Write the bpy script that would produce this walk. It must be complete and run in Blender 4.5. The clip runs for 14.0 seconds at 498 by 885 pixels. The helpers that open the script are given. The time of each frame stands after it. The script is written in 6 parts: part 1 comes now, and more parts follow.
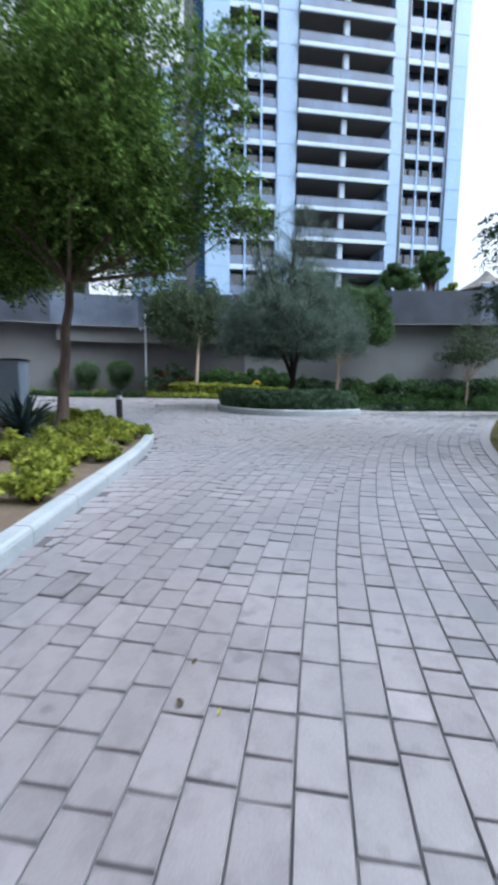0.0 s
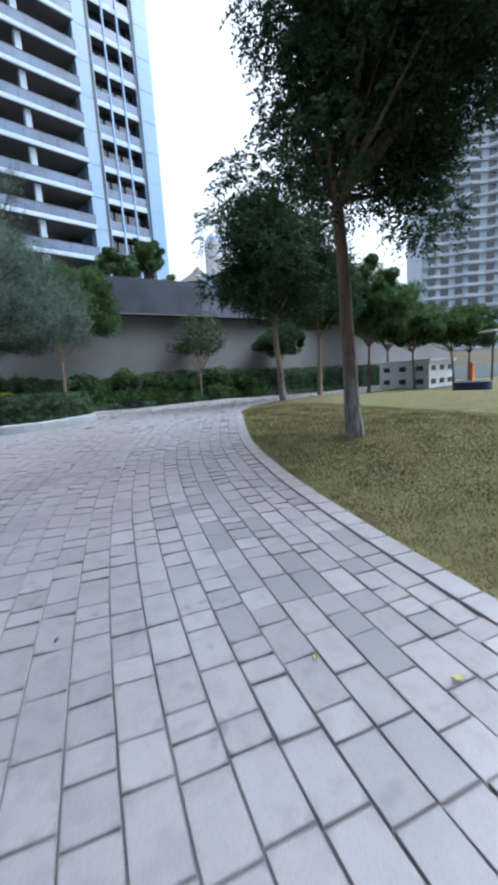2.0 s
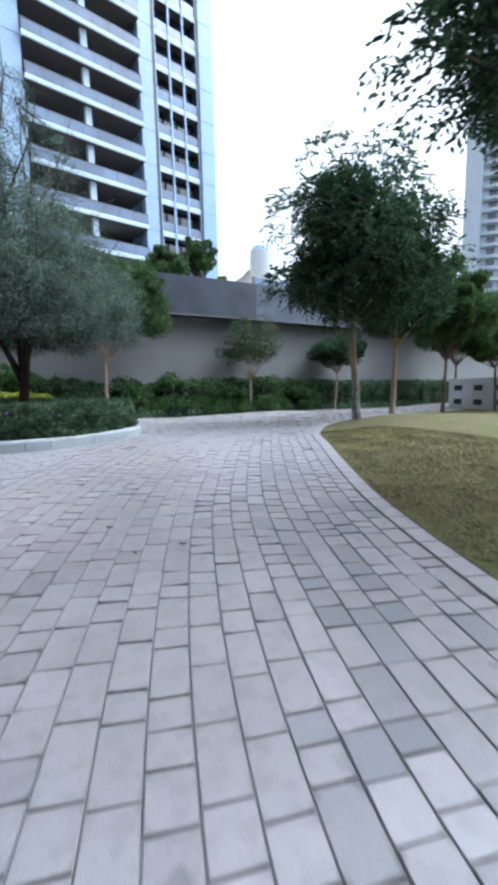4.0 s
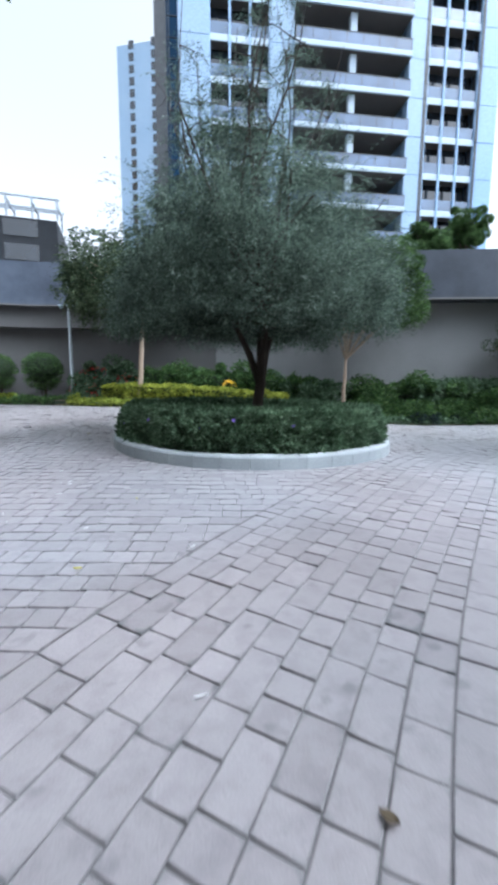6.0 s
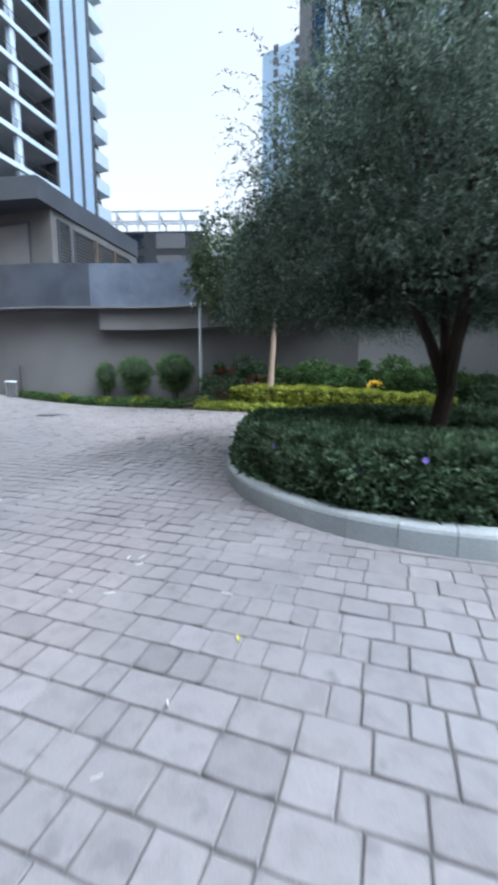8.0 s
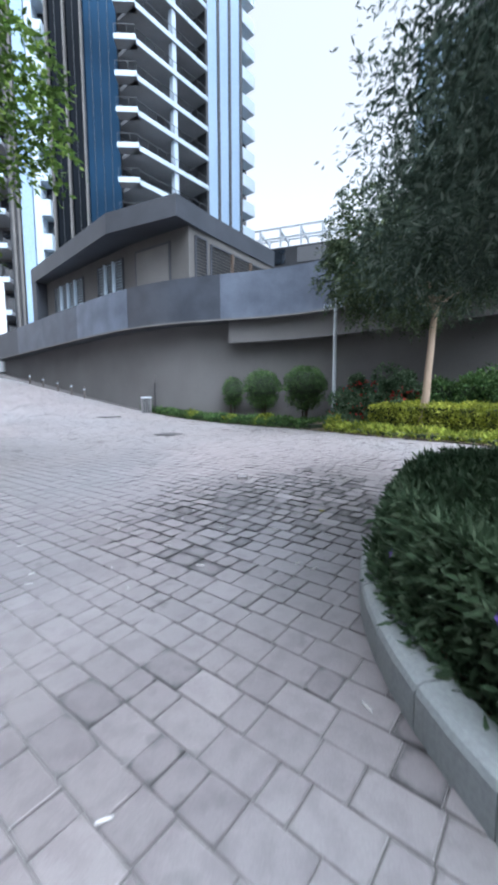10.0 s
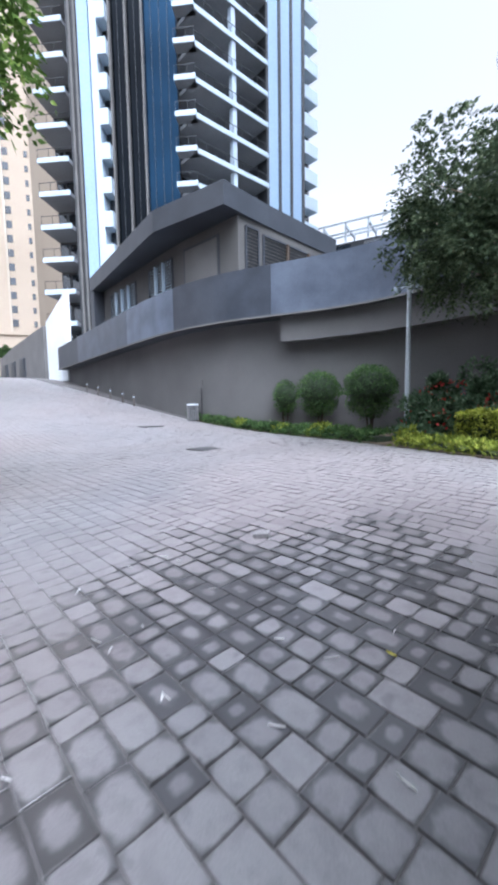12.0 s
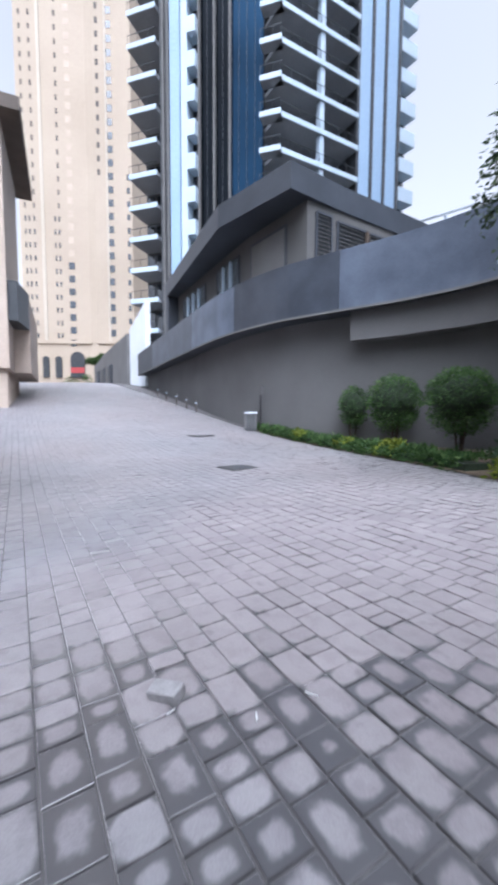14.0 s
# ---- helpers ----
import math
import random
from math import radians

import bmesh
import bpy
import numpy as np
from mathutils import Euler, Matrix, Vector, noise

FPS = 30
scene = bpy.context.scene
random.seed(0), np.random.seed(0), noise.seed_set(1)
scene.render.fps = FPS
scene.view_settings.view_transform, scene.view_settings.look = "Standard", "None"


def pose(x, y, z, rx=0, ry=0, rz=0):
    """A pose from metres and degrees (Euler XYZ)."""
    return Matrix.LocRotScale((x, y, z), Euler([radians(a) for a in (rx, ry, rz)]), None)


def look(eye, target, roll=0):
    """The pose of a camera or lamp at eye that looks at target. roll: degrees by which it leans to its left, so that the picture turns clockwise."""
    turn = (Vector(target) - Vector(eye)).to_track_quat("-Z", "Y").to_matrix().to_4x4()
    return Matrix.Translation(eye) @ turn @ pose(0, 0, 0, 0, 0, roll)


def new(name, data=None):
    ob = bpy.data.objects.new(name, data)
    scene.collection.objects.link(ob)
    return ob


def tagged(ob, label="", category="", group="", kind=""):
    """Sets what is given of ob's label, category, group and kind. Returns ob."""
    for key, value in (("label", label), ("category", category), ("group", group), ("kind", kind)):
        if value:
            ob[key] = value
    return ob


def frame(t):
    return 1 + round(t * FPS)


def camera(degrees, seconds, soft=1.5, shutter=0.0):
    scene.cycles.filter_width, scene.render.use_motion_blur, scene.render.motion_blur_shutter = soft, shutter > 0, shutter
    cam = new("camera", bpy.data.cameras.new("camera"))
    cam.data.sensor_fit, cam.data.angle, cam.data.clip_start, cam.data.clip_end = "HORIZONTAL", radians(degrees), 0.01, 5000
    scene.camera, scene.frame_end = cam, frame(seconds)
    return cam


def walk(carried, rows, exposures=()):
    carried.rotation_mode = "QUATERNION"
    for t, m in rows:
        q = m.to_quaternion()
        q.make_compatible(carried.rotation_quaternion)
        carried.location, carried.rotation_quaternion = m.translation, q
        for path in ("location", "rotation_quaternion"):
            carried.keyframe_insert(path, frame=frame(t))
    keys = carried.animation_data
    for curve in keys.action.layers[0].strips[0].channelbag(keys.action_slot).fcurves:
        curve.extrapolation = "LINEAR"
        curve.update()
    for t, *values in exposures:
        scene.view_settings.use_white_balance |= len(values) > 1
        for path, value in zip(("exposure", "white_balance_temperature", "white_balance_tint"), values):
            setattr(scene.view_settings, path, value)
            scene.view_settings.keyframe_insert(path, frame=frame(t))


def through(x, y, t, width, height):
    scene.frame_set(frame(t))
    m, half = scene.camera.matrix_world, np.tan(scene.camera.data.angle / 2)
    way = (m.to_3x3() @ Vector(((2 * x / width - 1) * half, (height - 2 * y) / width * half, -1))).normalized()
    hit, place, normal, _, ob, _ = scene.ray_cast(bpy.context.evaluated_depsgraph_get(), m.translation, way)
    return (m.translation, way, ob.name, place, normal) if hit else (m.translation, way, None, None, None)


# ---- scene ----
cam = camera(63.81, 14.0, 3.8, 0.4)
# seconds, x, y, z, yaw, pitch, roll
PATH = [
    (0, 0.000, 0.000, 1.483, 0.00, -7.20, -0.44),
    (0.5, 0.149, 0.689, 1.523, -7.54, -10.31, 1.71),
    (1, 0.364, 1.333, 1.563, -22.19, -9.23, 3.23),
    (1.5, 0.642, 1.966, 1.612, -30.95, -8.65, 3.78),
    (2, 0.846, 2.572, 1.634, -36.16, -9.14, 3.75),
    (2.2, 0.896, 2.817, 1.639, -37.64, -9.24, 2.07),
    (4.3, 1.503, 5.669, 1.799, -27.28, -6.66, 0.54),
    (4.5, 1.549, 5.939, 1.796, -21.32, -5.27, 0.92),
    (5, 1.623, 6.651, 1.840, -12.33, -6.17, 1.67),
    (5.5, 1.699, 7.298, 1.861, -9.99, -8.66, 0.47),
    (6, 1.706, 8.012, 1.907, 0.77, -7.85, -0.33),
    (6.5, 1.547, 8.652, 1.924, 4.43, -10.13, -2.11),
    (7, 1.412, 9.339, 1.967, 13.60, -9.70, -1.25),
    (7.5, 1.212, 9.990, 1.990, 13.96, -10.53, -0.77),
    (8, 1.073, 10.626, 2.011, 19.22, -7.99, 0.07),
    (8.5, 0.835, 11.254, 2.039, 26.40, -5.77, 0.33),
    (9, 0.564, 11.915, 2.055, 31.09, -6.60, -0.85),
    (9.2, 0.444, 12.183, 2.080, 36.20, -7.19, 0.01),
    (11.3, -0.688, 14.602, 2.204, 40.76, -5.55, 0.53),
    (11.5, -0.840, 14.815, 2.219, 44.22, -6.55, 0.76),
    (12, -1.159, 15.388, 2.238, 47.78, -5.40, 0.92),
    (12.5, -1.426, 15.958, 2.243, 50.25, -7.16, 0.24),
    (13, -1.740, 16.515, 2.248, 50.95, -5.55, 0.18),
    (13.5, -1.976, 17.098, 2.286, 52.53, -4.21, -0.78),
    (14, -2.242, 17.643, 2.310, 59.89, -4.33, -0.27),
]
walk(cam, [(t, pose(x, y, z, 90 + pitch, roll, yaw)) for t, x, y, z, yaw, pitch, roll in PATH], [(0, 1.4, 5380, 9), (2, 1.3, 5380, 9), (5, 1.6, 5420, 8), (8.5, 1.56, 5480, 8), (11.5, 1.64, 5520, 12), (12.5, 1.5, 5500, 13), (14, 1.38, 5480, 14)])

# ---- world and light ----
world = bpy.data.worlds.new("sky")
scene.world = world
world.use_nodes = True
wn, wl = world.node_tree.nodes, world.node_tree.links
sky = wn.new("ShaderNodeTexSky")
sky.sky_type = "NISHITA"
sky.sun_disc = False
sky.sun_elevation, sky.sun_rotation = radians(58), radians(112)
sky.dust_density, sky.air_density, sky.ozone_density = 6.0, 1.0, 1.0
hsv = wn.new("ShaderNodeHueSaturation")
hsv.inputs["Saturation"].default_value = 0.03
wl.new(sky.outputs[0], hsv.inputs["Color"])
wl.new(hsv.outputs[0], wn["Background"].inputs["Color"])
wn["Background"].inputs["Strength"].default_value = 0.135
sun_data = bpy.data.lights.new("sun", "SUN")
sun_data.energy, sun_data.angle, sun_data.color = 1.0, radians(60), (1.0, 0.94, 0.86)
sun = new("sun", sun_data)
AZ, EL = radians(112), radians(58)
SUN_WAY = Vector((math.sin(AZ) * math.cos(EL), math.cos(AZ) * math.cos(EL), math.sin(EL)))
sun.matrix_world = look(60 * SUN_WAY, (0, 0, 0))


# ---- materials ----
def material(name, rough=0.8, metal=0.0):
    m = bpy.data.materials.new(name)
    m.use_nodes = True
    b = m.node_tree.nodes["Principled BSDF"]
    b.inputs["Roughness"].default_value, b.inputs["Metallic"].default_value = rough, metal
    return m, m.node_tree.nodes, m.node_tree.links, b


def noise_node(n, l, scale, detail=4.0, coords="Object", stretch=None):
    tc = n.new("ShaderNodeTexCoord")
    tex = n.new("ShaderNodeTexNoise")
    tex.inputs["Scale"].default_value, tex.inputs["Detail"].default_value = scale, detail
    if stretch:
        mp = n.new("ShaderNodeMapping")
        mp.inputs["Scale"].default_value = stretch
        l.new(tc.outputs[coords], mp.inputs[0])
        l.new(mp.outputs[0], tex.inputs["Vector"])
    else:
        l.new(tc.outputs[coords], tex.inputs["Vector"])
    return tex


def ramp_node(n, l, src, stops):
    r = n.new("ShaderNodeValToRGB")
    while len(r.color_ramp.elements) < len(stops):
        r.color_ramp.elements.new(0.5)
    for e, (p, c) in zip(r.color_ramp.elements, stops):
        e.position, e.color = p, (*c, 1.0)
    l.new(src, r.inputs[0])
    return r.outputs[0]


def mix_node(n, l, fac, a, b, blend="MIX"):
    m = n.new("ShaderNodeMix")
    m.data_type, m.blend_type = "RGBA", blend
    for sock, v in ((m.inputs[0], fac), (m.inputs[6], a), (m.inputs[7], b)):
        if isinstance(v, (int, float)):
            sock.default_value = v
        elif isinstance(v, tuple):
            sock.default_value = (*v, 1.0)
        else:
            l.new(v, sock)
    return m.outputs[2]


def bump_node(n, l, b, src, strength, dist=0.01):
    bp = n.new("ShaderNodeBump")
    bp.inputs["Strength"].default_value, bp.inputs["Distance"].default_value = strength, dist
    l.new(src, bp.inputs["Height"])
    l.new(bp.outputs[0], b.inputs["Normal"])


def grainy(name, dark, light, scale=3.0, fine=60.0, rough=0.8, metal=0.0, bump=0.25, dist=0.01, stretch=None, coords="Object"):
    """Two scales of noise: broad stains and fine grain."""
    m, n, l, b = material(name, rough, metal)
    broad = noise_node(n, l, scale, 5.0, coords, stretch)
    small = noise_node(n, l, fine, 3.0, coords, stretch)
    c = ramp_node(n, l, broad.outputs[0], ((0.3, dark), (0.7, light)))
    mid = tuple((p + q) / 2 for p, q in zip(dark, light))
    g = ramp_node(n, l, small.outputs[0], ((0.3, tuple(v * 0.72 for v in mid)), (0.75, tuple(min(1, v * 1.2) for v in mid))))
    l.new(mix_node(n, l, 0.4, c, g), b.inputs["Base Color"])
    if bump:
        bump_node(n, l, b, small.outputs[0], bump, dist)
    return m


def leafy(name, dark, light, tip, rough=0.85, tufts=2.4, through=0.32):
    """Leaf colour that changes from leaf to leaf and over the crown."""
    m, n, l, b = material(name, rough)
    geo = n.new("ShaderNodeNewGeometry")
    broad = noise_node(n, l, 0.9, 3.0)
    c = ramp_node(n, l, geo.outputs["Random Per Island"], ((0.0, dark), (0.75, light), (1.0, tip)))
    c2 = ramp_node(n, l, broad.outputs[0], ((0.3, dark), (0.75, light)))
    tuft = ramp_node(n, l, noise_node(n, l, tufts, 2.0).outputs[0], ((0.34, (0.5, 0.52, 0.5)), (0.66, (1.45, 1.42, 1.45))))
    l.new(mix_node(n, l, 1.0, mix_node(n, l, 0.45, c, c2), tuft, "MULTIPLY"), b.inputs["Base Color"])
    b.inputs["Specular IOR Level"].default_value = 0.18
    tr, mx = n.new("ShaderNodeBsdfTranslucent"), n.new("ShaderNodeMixShader")
    l.new(b.inputs["Base Color"].links[0].from_socket, tr.inputs["Color"])
    mx.inputs[0].default_value = through
    l.new(b.outputs[0], mx.inputs[1])
    l.new(tr.outputs[0], mx.inputs[2])
    l.new(mx.outputs[0], n["Material Output"].inputs["Surface"])
    return m


def glassy(name, color, rough=0.06, metal=0.0, scale=0.25):
    m, n, l, b = material(name, rough, metal)
    t = noise_node(n, l, scale, 2.0)
    l.new(ramp_node(n, l, t.outputs[0], ((0.35, tuple(v * 0.55 for v in color)), (0.7, color))), b.inputs["Base Color"])
    b.inputs["IOR"].default_value = 1.6
    b.inputs["Specular IOR Level"].default_value = 0.8
    return m


M = {}
M["concrete"] = grainy("grey_concrete", (0.11, 0.108, 0.106), (0.17, 0.166, 0.162), 0.5, 25, 0.85, bump=0.12)
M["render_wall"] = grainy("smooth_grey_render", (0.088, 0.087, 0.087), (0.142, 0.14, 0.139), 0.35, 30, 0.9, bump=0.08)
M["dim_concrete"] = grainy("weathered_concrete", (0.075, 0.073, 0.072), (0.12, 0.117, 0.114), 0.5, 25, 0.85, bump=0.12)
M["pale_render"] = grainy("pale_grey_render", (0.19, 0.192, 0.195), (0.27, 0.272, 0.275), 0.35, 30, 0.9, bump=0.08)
M["slate"] = grainy("dark_slate_cladding", (0.028, 0.032, 0.040), (0.056, 0.063, 0.077), 0.6, 18, 0.5, bump=0.1)
def slate_panel():
    m, n, l, b = material("slate_panel", 0.42)
    oi = n.new("ShaderNodeObjectInfo")
    t = noise_node(n, l, 0.8, 6.0)
    f = noise_node(n, l, 22.0, 3.0)
    c = ramp_node(n, l, oi.outputs["Random"], ((0.0, (0.040, 0.047, 0.060)), (0.6, (0.064, 0.076, 0.1)), (1.0, (0.12, 0.145, 0.19))))
    s = ramp_node(n, l, t.outputs[0], ((0.32, (0.62, 0.63, 0.66)), (0.66, (1.12, 1.12, 1.12))))
    g = ramp_node(n, l, f.outputs[0], ((0.3, (0.88, 0.88, 0.88)), (0.7, (1.08, 1.08, 1.08))))
    l.new(mix_node(n, l, 1.0, mix_node(n, l, 1.0, c, s, "MULTIPLY"), g, "MULTIPLY"), b.inputs["Base Color"])
    bump_node(n, l, b, f.outputs[0], 0.08)
    return m


M["slate_panel"] = slate_panel()
M["kerb"] = grainy("blue_grey_kerb_stone", (0.23, 0.255, 0.265), (0.40, 0.43, 0.44), 1.1, 45, 0.75, bump=0.3)
M["soil"] = grainy("dry_soil", (0.075, 0.055, 0.037), (0.165, 0.122, 0.08), 2.5, 40, 0.95, bump=0.6, dist=0.03)
M["bark"] = grainy("grey_brown_bark", (0.07, 0.05, 0.04), (0.21, 0.155, 0.125), 5, 30, 0.9, bump=0.8, dist=0.03, stretch=(1, 1, 0.22))
M["dark_bark"] = grainy("dark_bark", (0.022, 0.015, 0.012), (0.06, 0.042, 0.034), 5, 30, 0.9, bump=0.8, dist=0.03, stretch=(1, 1, 0.22))
M["pale_bark"] = grainy("pale_bark", (0.22, 0.16, 0.11), (0.42, 0.33, 0.25), 4, 30, 0.9, bump=0.6, dist=0.02, stretch=(1, 1, 0.25))
M["white_paint"] = grainy("white_facade_paint", (0.26, 0.375, 0.52), (0.33, 0.45, 0.59), 0.12, 6, 0.35, bump=0.03)
M["slab_white"] = grainy("white_slab_edge", (0.41, 0.505, 0.60), (0.51, 0.60, 0.68), 0.2, 8, 0.6, bump=0.03)
M["blue_panel"] = grainy("pale_blue_metal_panel", (0.22, 0.36, 0.57), (0.32, 0.46, 0.66), 0.1, 6, 0.35, bump=0.02)
M["white_wall"] = grainy("white_wall_paint", (0.62, 0.66, 0.70), (0.74, 0.77, 0.80), 0.4, 12, 0.8, bump=0.04)
# near-black wall colour that holds the shade deep inside the loggias
M["recess"] = grainy("recess_shade_wall", (0.022, 0.025, 0.03), (0.05, 0.055, 0.062), 0.4, 8, 0.7, bump=0.03)
M["deck_concrete"] = grainy("grey_deck_concrete", (0.20, 0.215, 0.235), (0.29, 0.305, 0.325), 0.3, 8, 0.8, bump=0.03)
# loggia backs of the second tower, shade mixed into the render colour
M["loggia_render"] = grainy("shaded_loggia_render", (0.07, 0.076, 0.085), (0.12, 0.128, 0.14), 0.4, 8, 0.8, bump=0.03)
# brown-grey soffit, darkened in its colour for the shade below the slabs
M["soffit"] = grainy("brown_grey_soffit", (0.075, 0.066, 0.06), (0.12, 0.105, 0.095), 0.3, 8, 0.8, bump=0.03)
M["dark_glass"] = glassy("dark_window_glass", (0.03, 0.04, 0.055))
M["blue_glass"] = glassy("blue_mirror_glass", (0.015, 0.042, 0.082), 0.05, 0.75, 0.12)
# same curtain glass, with another tower's dark reflection put into the colour
M["smoked_glass"] = glassy("mirror_glass_dark_reflection", (0.006, 0.009, 0.013), 0.05, 0.6, 0.12)
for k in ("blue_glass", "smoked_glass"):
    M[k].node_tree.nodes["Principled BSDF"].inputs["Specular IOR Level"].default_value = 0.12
M["rail_glass"] = glassy("pale_balustrade_glass", (0.14, 0.21, 0.33), 0.12)
M["rail_glass_dark"] = glassy("smoked_balustrade_glass", (0.12, 0.18, 0.30), 0.15)
M["frame_dark"] = grainy("dark_metal_frame", (0.03, 0.033, 0.038), (0.06, 0.065, 0.07), 2, 40, 0.45, 0.3, bump=0.05)
M["steel"] = grainy("pale_galvanised_steel", (0.46, 0.51, 0.56), (0.60, 0.66, 0.71), 2, 50, 0.45, 0.1, bump=0.05)
M["black_metal"] = grainy("black_painted_metal", (0.012, 0.012, 0.013), (0.03, 0.03, 0.032), 3, 50, 0.5, bump=0.05)
M["beige"] = grainy("beige_stone_facade", (0.38, 0.31, 0.235), (0.47, 0.395, 0.31), 0.06, 5, 0.85, bump=0.04)
M["cream"] = grainy("cream_facade", (0.45, 0.40, 0.32), (0.56, 0.51, 0.43), 0.06, 5, 0.85, bump=0.04)
M["brown"] = grainy("brown_roof_timber", (0.05, 0.035, 0.026), (0.10, 0.075, 0.055), 1, 20, 0.7, bump=0.1)
M["pink_beige"] = grainy("sand_pink_render", (0.42, 0.34, 0.27), (0.56, 0.47, 0.39), 0.4, 12, 0.9, bump=0.08)
M["leaf_dark"] = leafy("dark_green_leaves", (0.016, 0.038, 0.019), (0.058, 0.105, 0.055), (0.13, 0.20, 0.10))
M["leaf_fresh"] = leafy("fresh_green_leaves", (0.024, 0.052, 0.012), (0.135, 0.23, 0.045), (0.38, 0.50, 0.13), tufts=1.7, through=0.42)
M["leaf_grey"] = leafy("grey_green_leaves", (0.026, 0.046, 0.032), (0.155, 0.21, 0.165), (0.42, 0.49, 0.41), tufts=2.8, through=0.48)
M["leaf_hedge"] = leafy("clipped_hedge_leaves", (0.040, 0.080, 0.042), (0.135, 0.205, 0.118), (0.33, 0.43, 0.28), tufts=5.0, through=0.42)
M["leaf_bush"] = leafy("bright_bush_leaves", (0.022, 0.052, 0.018), (0.078, 0.145, 0.045), (0.20, 0.29, 0.10))
M["leaf_olive"] = leafy("olive_grey_leaves", (0.025, 0.043, 0.025), (0.085, 0.118, 0.06), (0.20, 0.24, 0.13))
M["leaf_mid"] = leafy("mid_green_leaves", (0.026, 0.055, 0.018), (0.085, 0.15, 0.05), (0.18, 0.26, 0.10))
M["leaf_lime"] = leafy("lime_ground_cover", (0.09, 0.12, 0.02), (0.28, 0.34, 0.05), (0.52, 0.52, 0.10))
M["leaf_lime_hedge"] = leafy("lime_hedge_leaves", (0.13, 0.16, 0.025), (0.38, 0.43, 0.06), (0.62, 0.62, 0.13))
M["leaf_palm"] = leafy("dusty_blue_green_blades", (0.012, 0.022, 0.022), (0.035, 0.055, 0.052), (0.08, 0.11, 0.10))
# solid filling of hedges and bushes, coloured as the shade between their leaves
M["hedge_core"] = grainy("hedge_inner_shade", (0.014, 0.024, 0.012), (0.03, 0.046, 0.024), 6, 30, 0.95, bump=0.4, dist=0.03)


# ---- helpers ----
def obj(name, bm, mat, parent=None, label=""):
    me = bpy.data.meshes.new(name)
    bm.to_mesh(me)
    bm.free()
    me.materials.append(mat)
    ob = new(name, me)
    if parent:
        ob.parent = parent
    if label:
        ob["label"] = label
    return ob


part = obj


def raw(name, verts, faces, mat, parent=None, label=""):
    me = bpy.data.meshes.new(name)
    me.from_pydata([tuple(v) for v in verts], [], [tuple(f) for f in faces])
    me.update()
    me.materials.append(mat)
    ob = new(name, me)
    if parent:
        ob.parent = parent
    if label:
        ob["label"] = label
    return ob


def thing(name, label, category, place=(0, 0, 0), turn=0.0, group="", kind=""):
    e = new(name)
    e.empty_display_size = 0.2
    e.matrix_world = pose(*place, 0, 0, turn)
    return tagged(e, label, category, group, kind)


def box(bm, x0, y0, z0, x1, y1, z1, m=None, bevel=0.0):
    r = bmesh.ops.create_cube(bm, size=1.0)
    for v in r["verts"]:
        v.co = Vector(((x0 + x1) / 2 + v.co.x * (x1 - x0), (y0 + y1) / 2 + v.co.y * (y1 - y0), (z0 + z1) / 2 + v.co.z * (z1 - z0)))
    if bevel:
        es = list({e for v in r["verts"] for e in v.link_edges})
        made = bmesh.ops.bevel(bm, geom=es, offset=bevel, segments=2, affect="EDGES", profile=0.6)
        vs = [v for v in made["verts"]]
    else:
        vs = r["verts"]
    if m:
        for v in vs:
            v.co = m @ v.co
    return vs


def cyl(bm, x, y, z0, z1, r0, r1=None, seg=12, m=None):
    r1 = r0 if r1 is None else r1
    r = bmesh.ops.create_cone(bm, cap_ends=True, segments=seg, radius1=r0, radius2=r1, depth=z1 - z0)
    for v in r["verts"]:
        v.co += Vector((x, y, (z0 + z1) / 2))
        if m:
            v.co = m @ v.co


def tube(bm, points, radii, seg=8):
    """A tapered limb along points."""
    rings = []
    for i, p in enumerate(points):
        p = Vector(p)
        d = (Vector(points[min(i + 1, len(points) - 1)]) - Vector(points[max(i - 1, 0)])).normalized()
        a = d.cross(Vector((0.3, 1, 0.1))).normalized()
        b = d.cross(a)
        rings.append([bm.verts.new(p + float(radii[i]) * (math.cos(t) * a + math.sin(t) * b)) for t in [2 * math.pi * k / seg for k in range(seg)]])
    for r0, r1 in zip(rings, rings[1:]):
        for k in range(seg):
            bm.faces.new((r0[k], r0[(k + 1) % seg], r1[(k + 1) % seg], r1[k]))
    bm.faces.new(rings[-1])
    bm.faces.new(rings[0][::-1])
    bmesh.ops.recalc_face_normals(bm, faces=bm.faces)


def prism(bm, pts, z0, z1, m=None):
    """An upright prism over a plan outline, counter-clockwise."""
    lo = [bm.verts.new((x, y, z0)) for x, y in pts]
    hi = [bm.verts.new((x, y, z1)) for x, y in pts]
    if m:
        for v in lo + hi:
            v.co = m @ v.co
    n = len(pts)
    bm.faces.new(lo[::-1])
    bm.faces.new(hi)
    for i in range(n):
        bm.faces.new((lo[i], lo[(i + 1) % n], hi[(i + 1) % n], hi[i]))
    bmesh.ops.recalc_face_normals(bm, faces=bm.faces)


def smooth(a, b, x):
    t = np.clip((x - a) / (b - a), 0, 1)
    return t * t * (3 - 2 * t)


def soft(x, w):
    return w * np.log1p(np.exp(np.clip(np.asarray(x, float) / w, -40, 40)))


def ground_z(x, y):
    """The paving climbs gently, then falls to the lawn and climbs the ramp."""
    x, y = np.asarray(x, float), np.asarray(y, float)
    z = 0.0475 * (24.5 - soft(24.5 - np.maximum(y, -30), 1.5)) + 0.0105 * np.clip(x, -12, 20)
    z = z - 0.9 * smooth(10, 26, y) * smooth(-4, 10, x)
    z = z + (0.15 - z) * smooth(12, 26, x)
    return z + 0.135 * (soft(-15.5 - x, 1.8) - soft(-51 - x, 2.5))


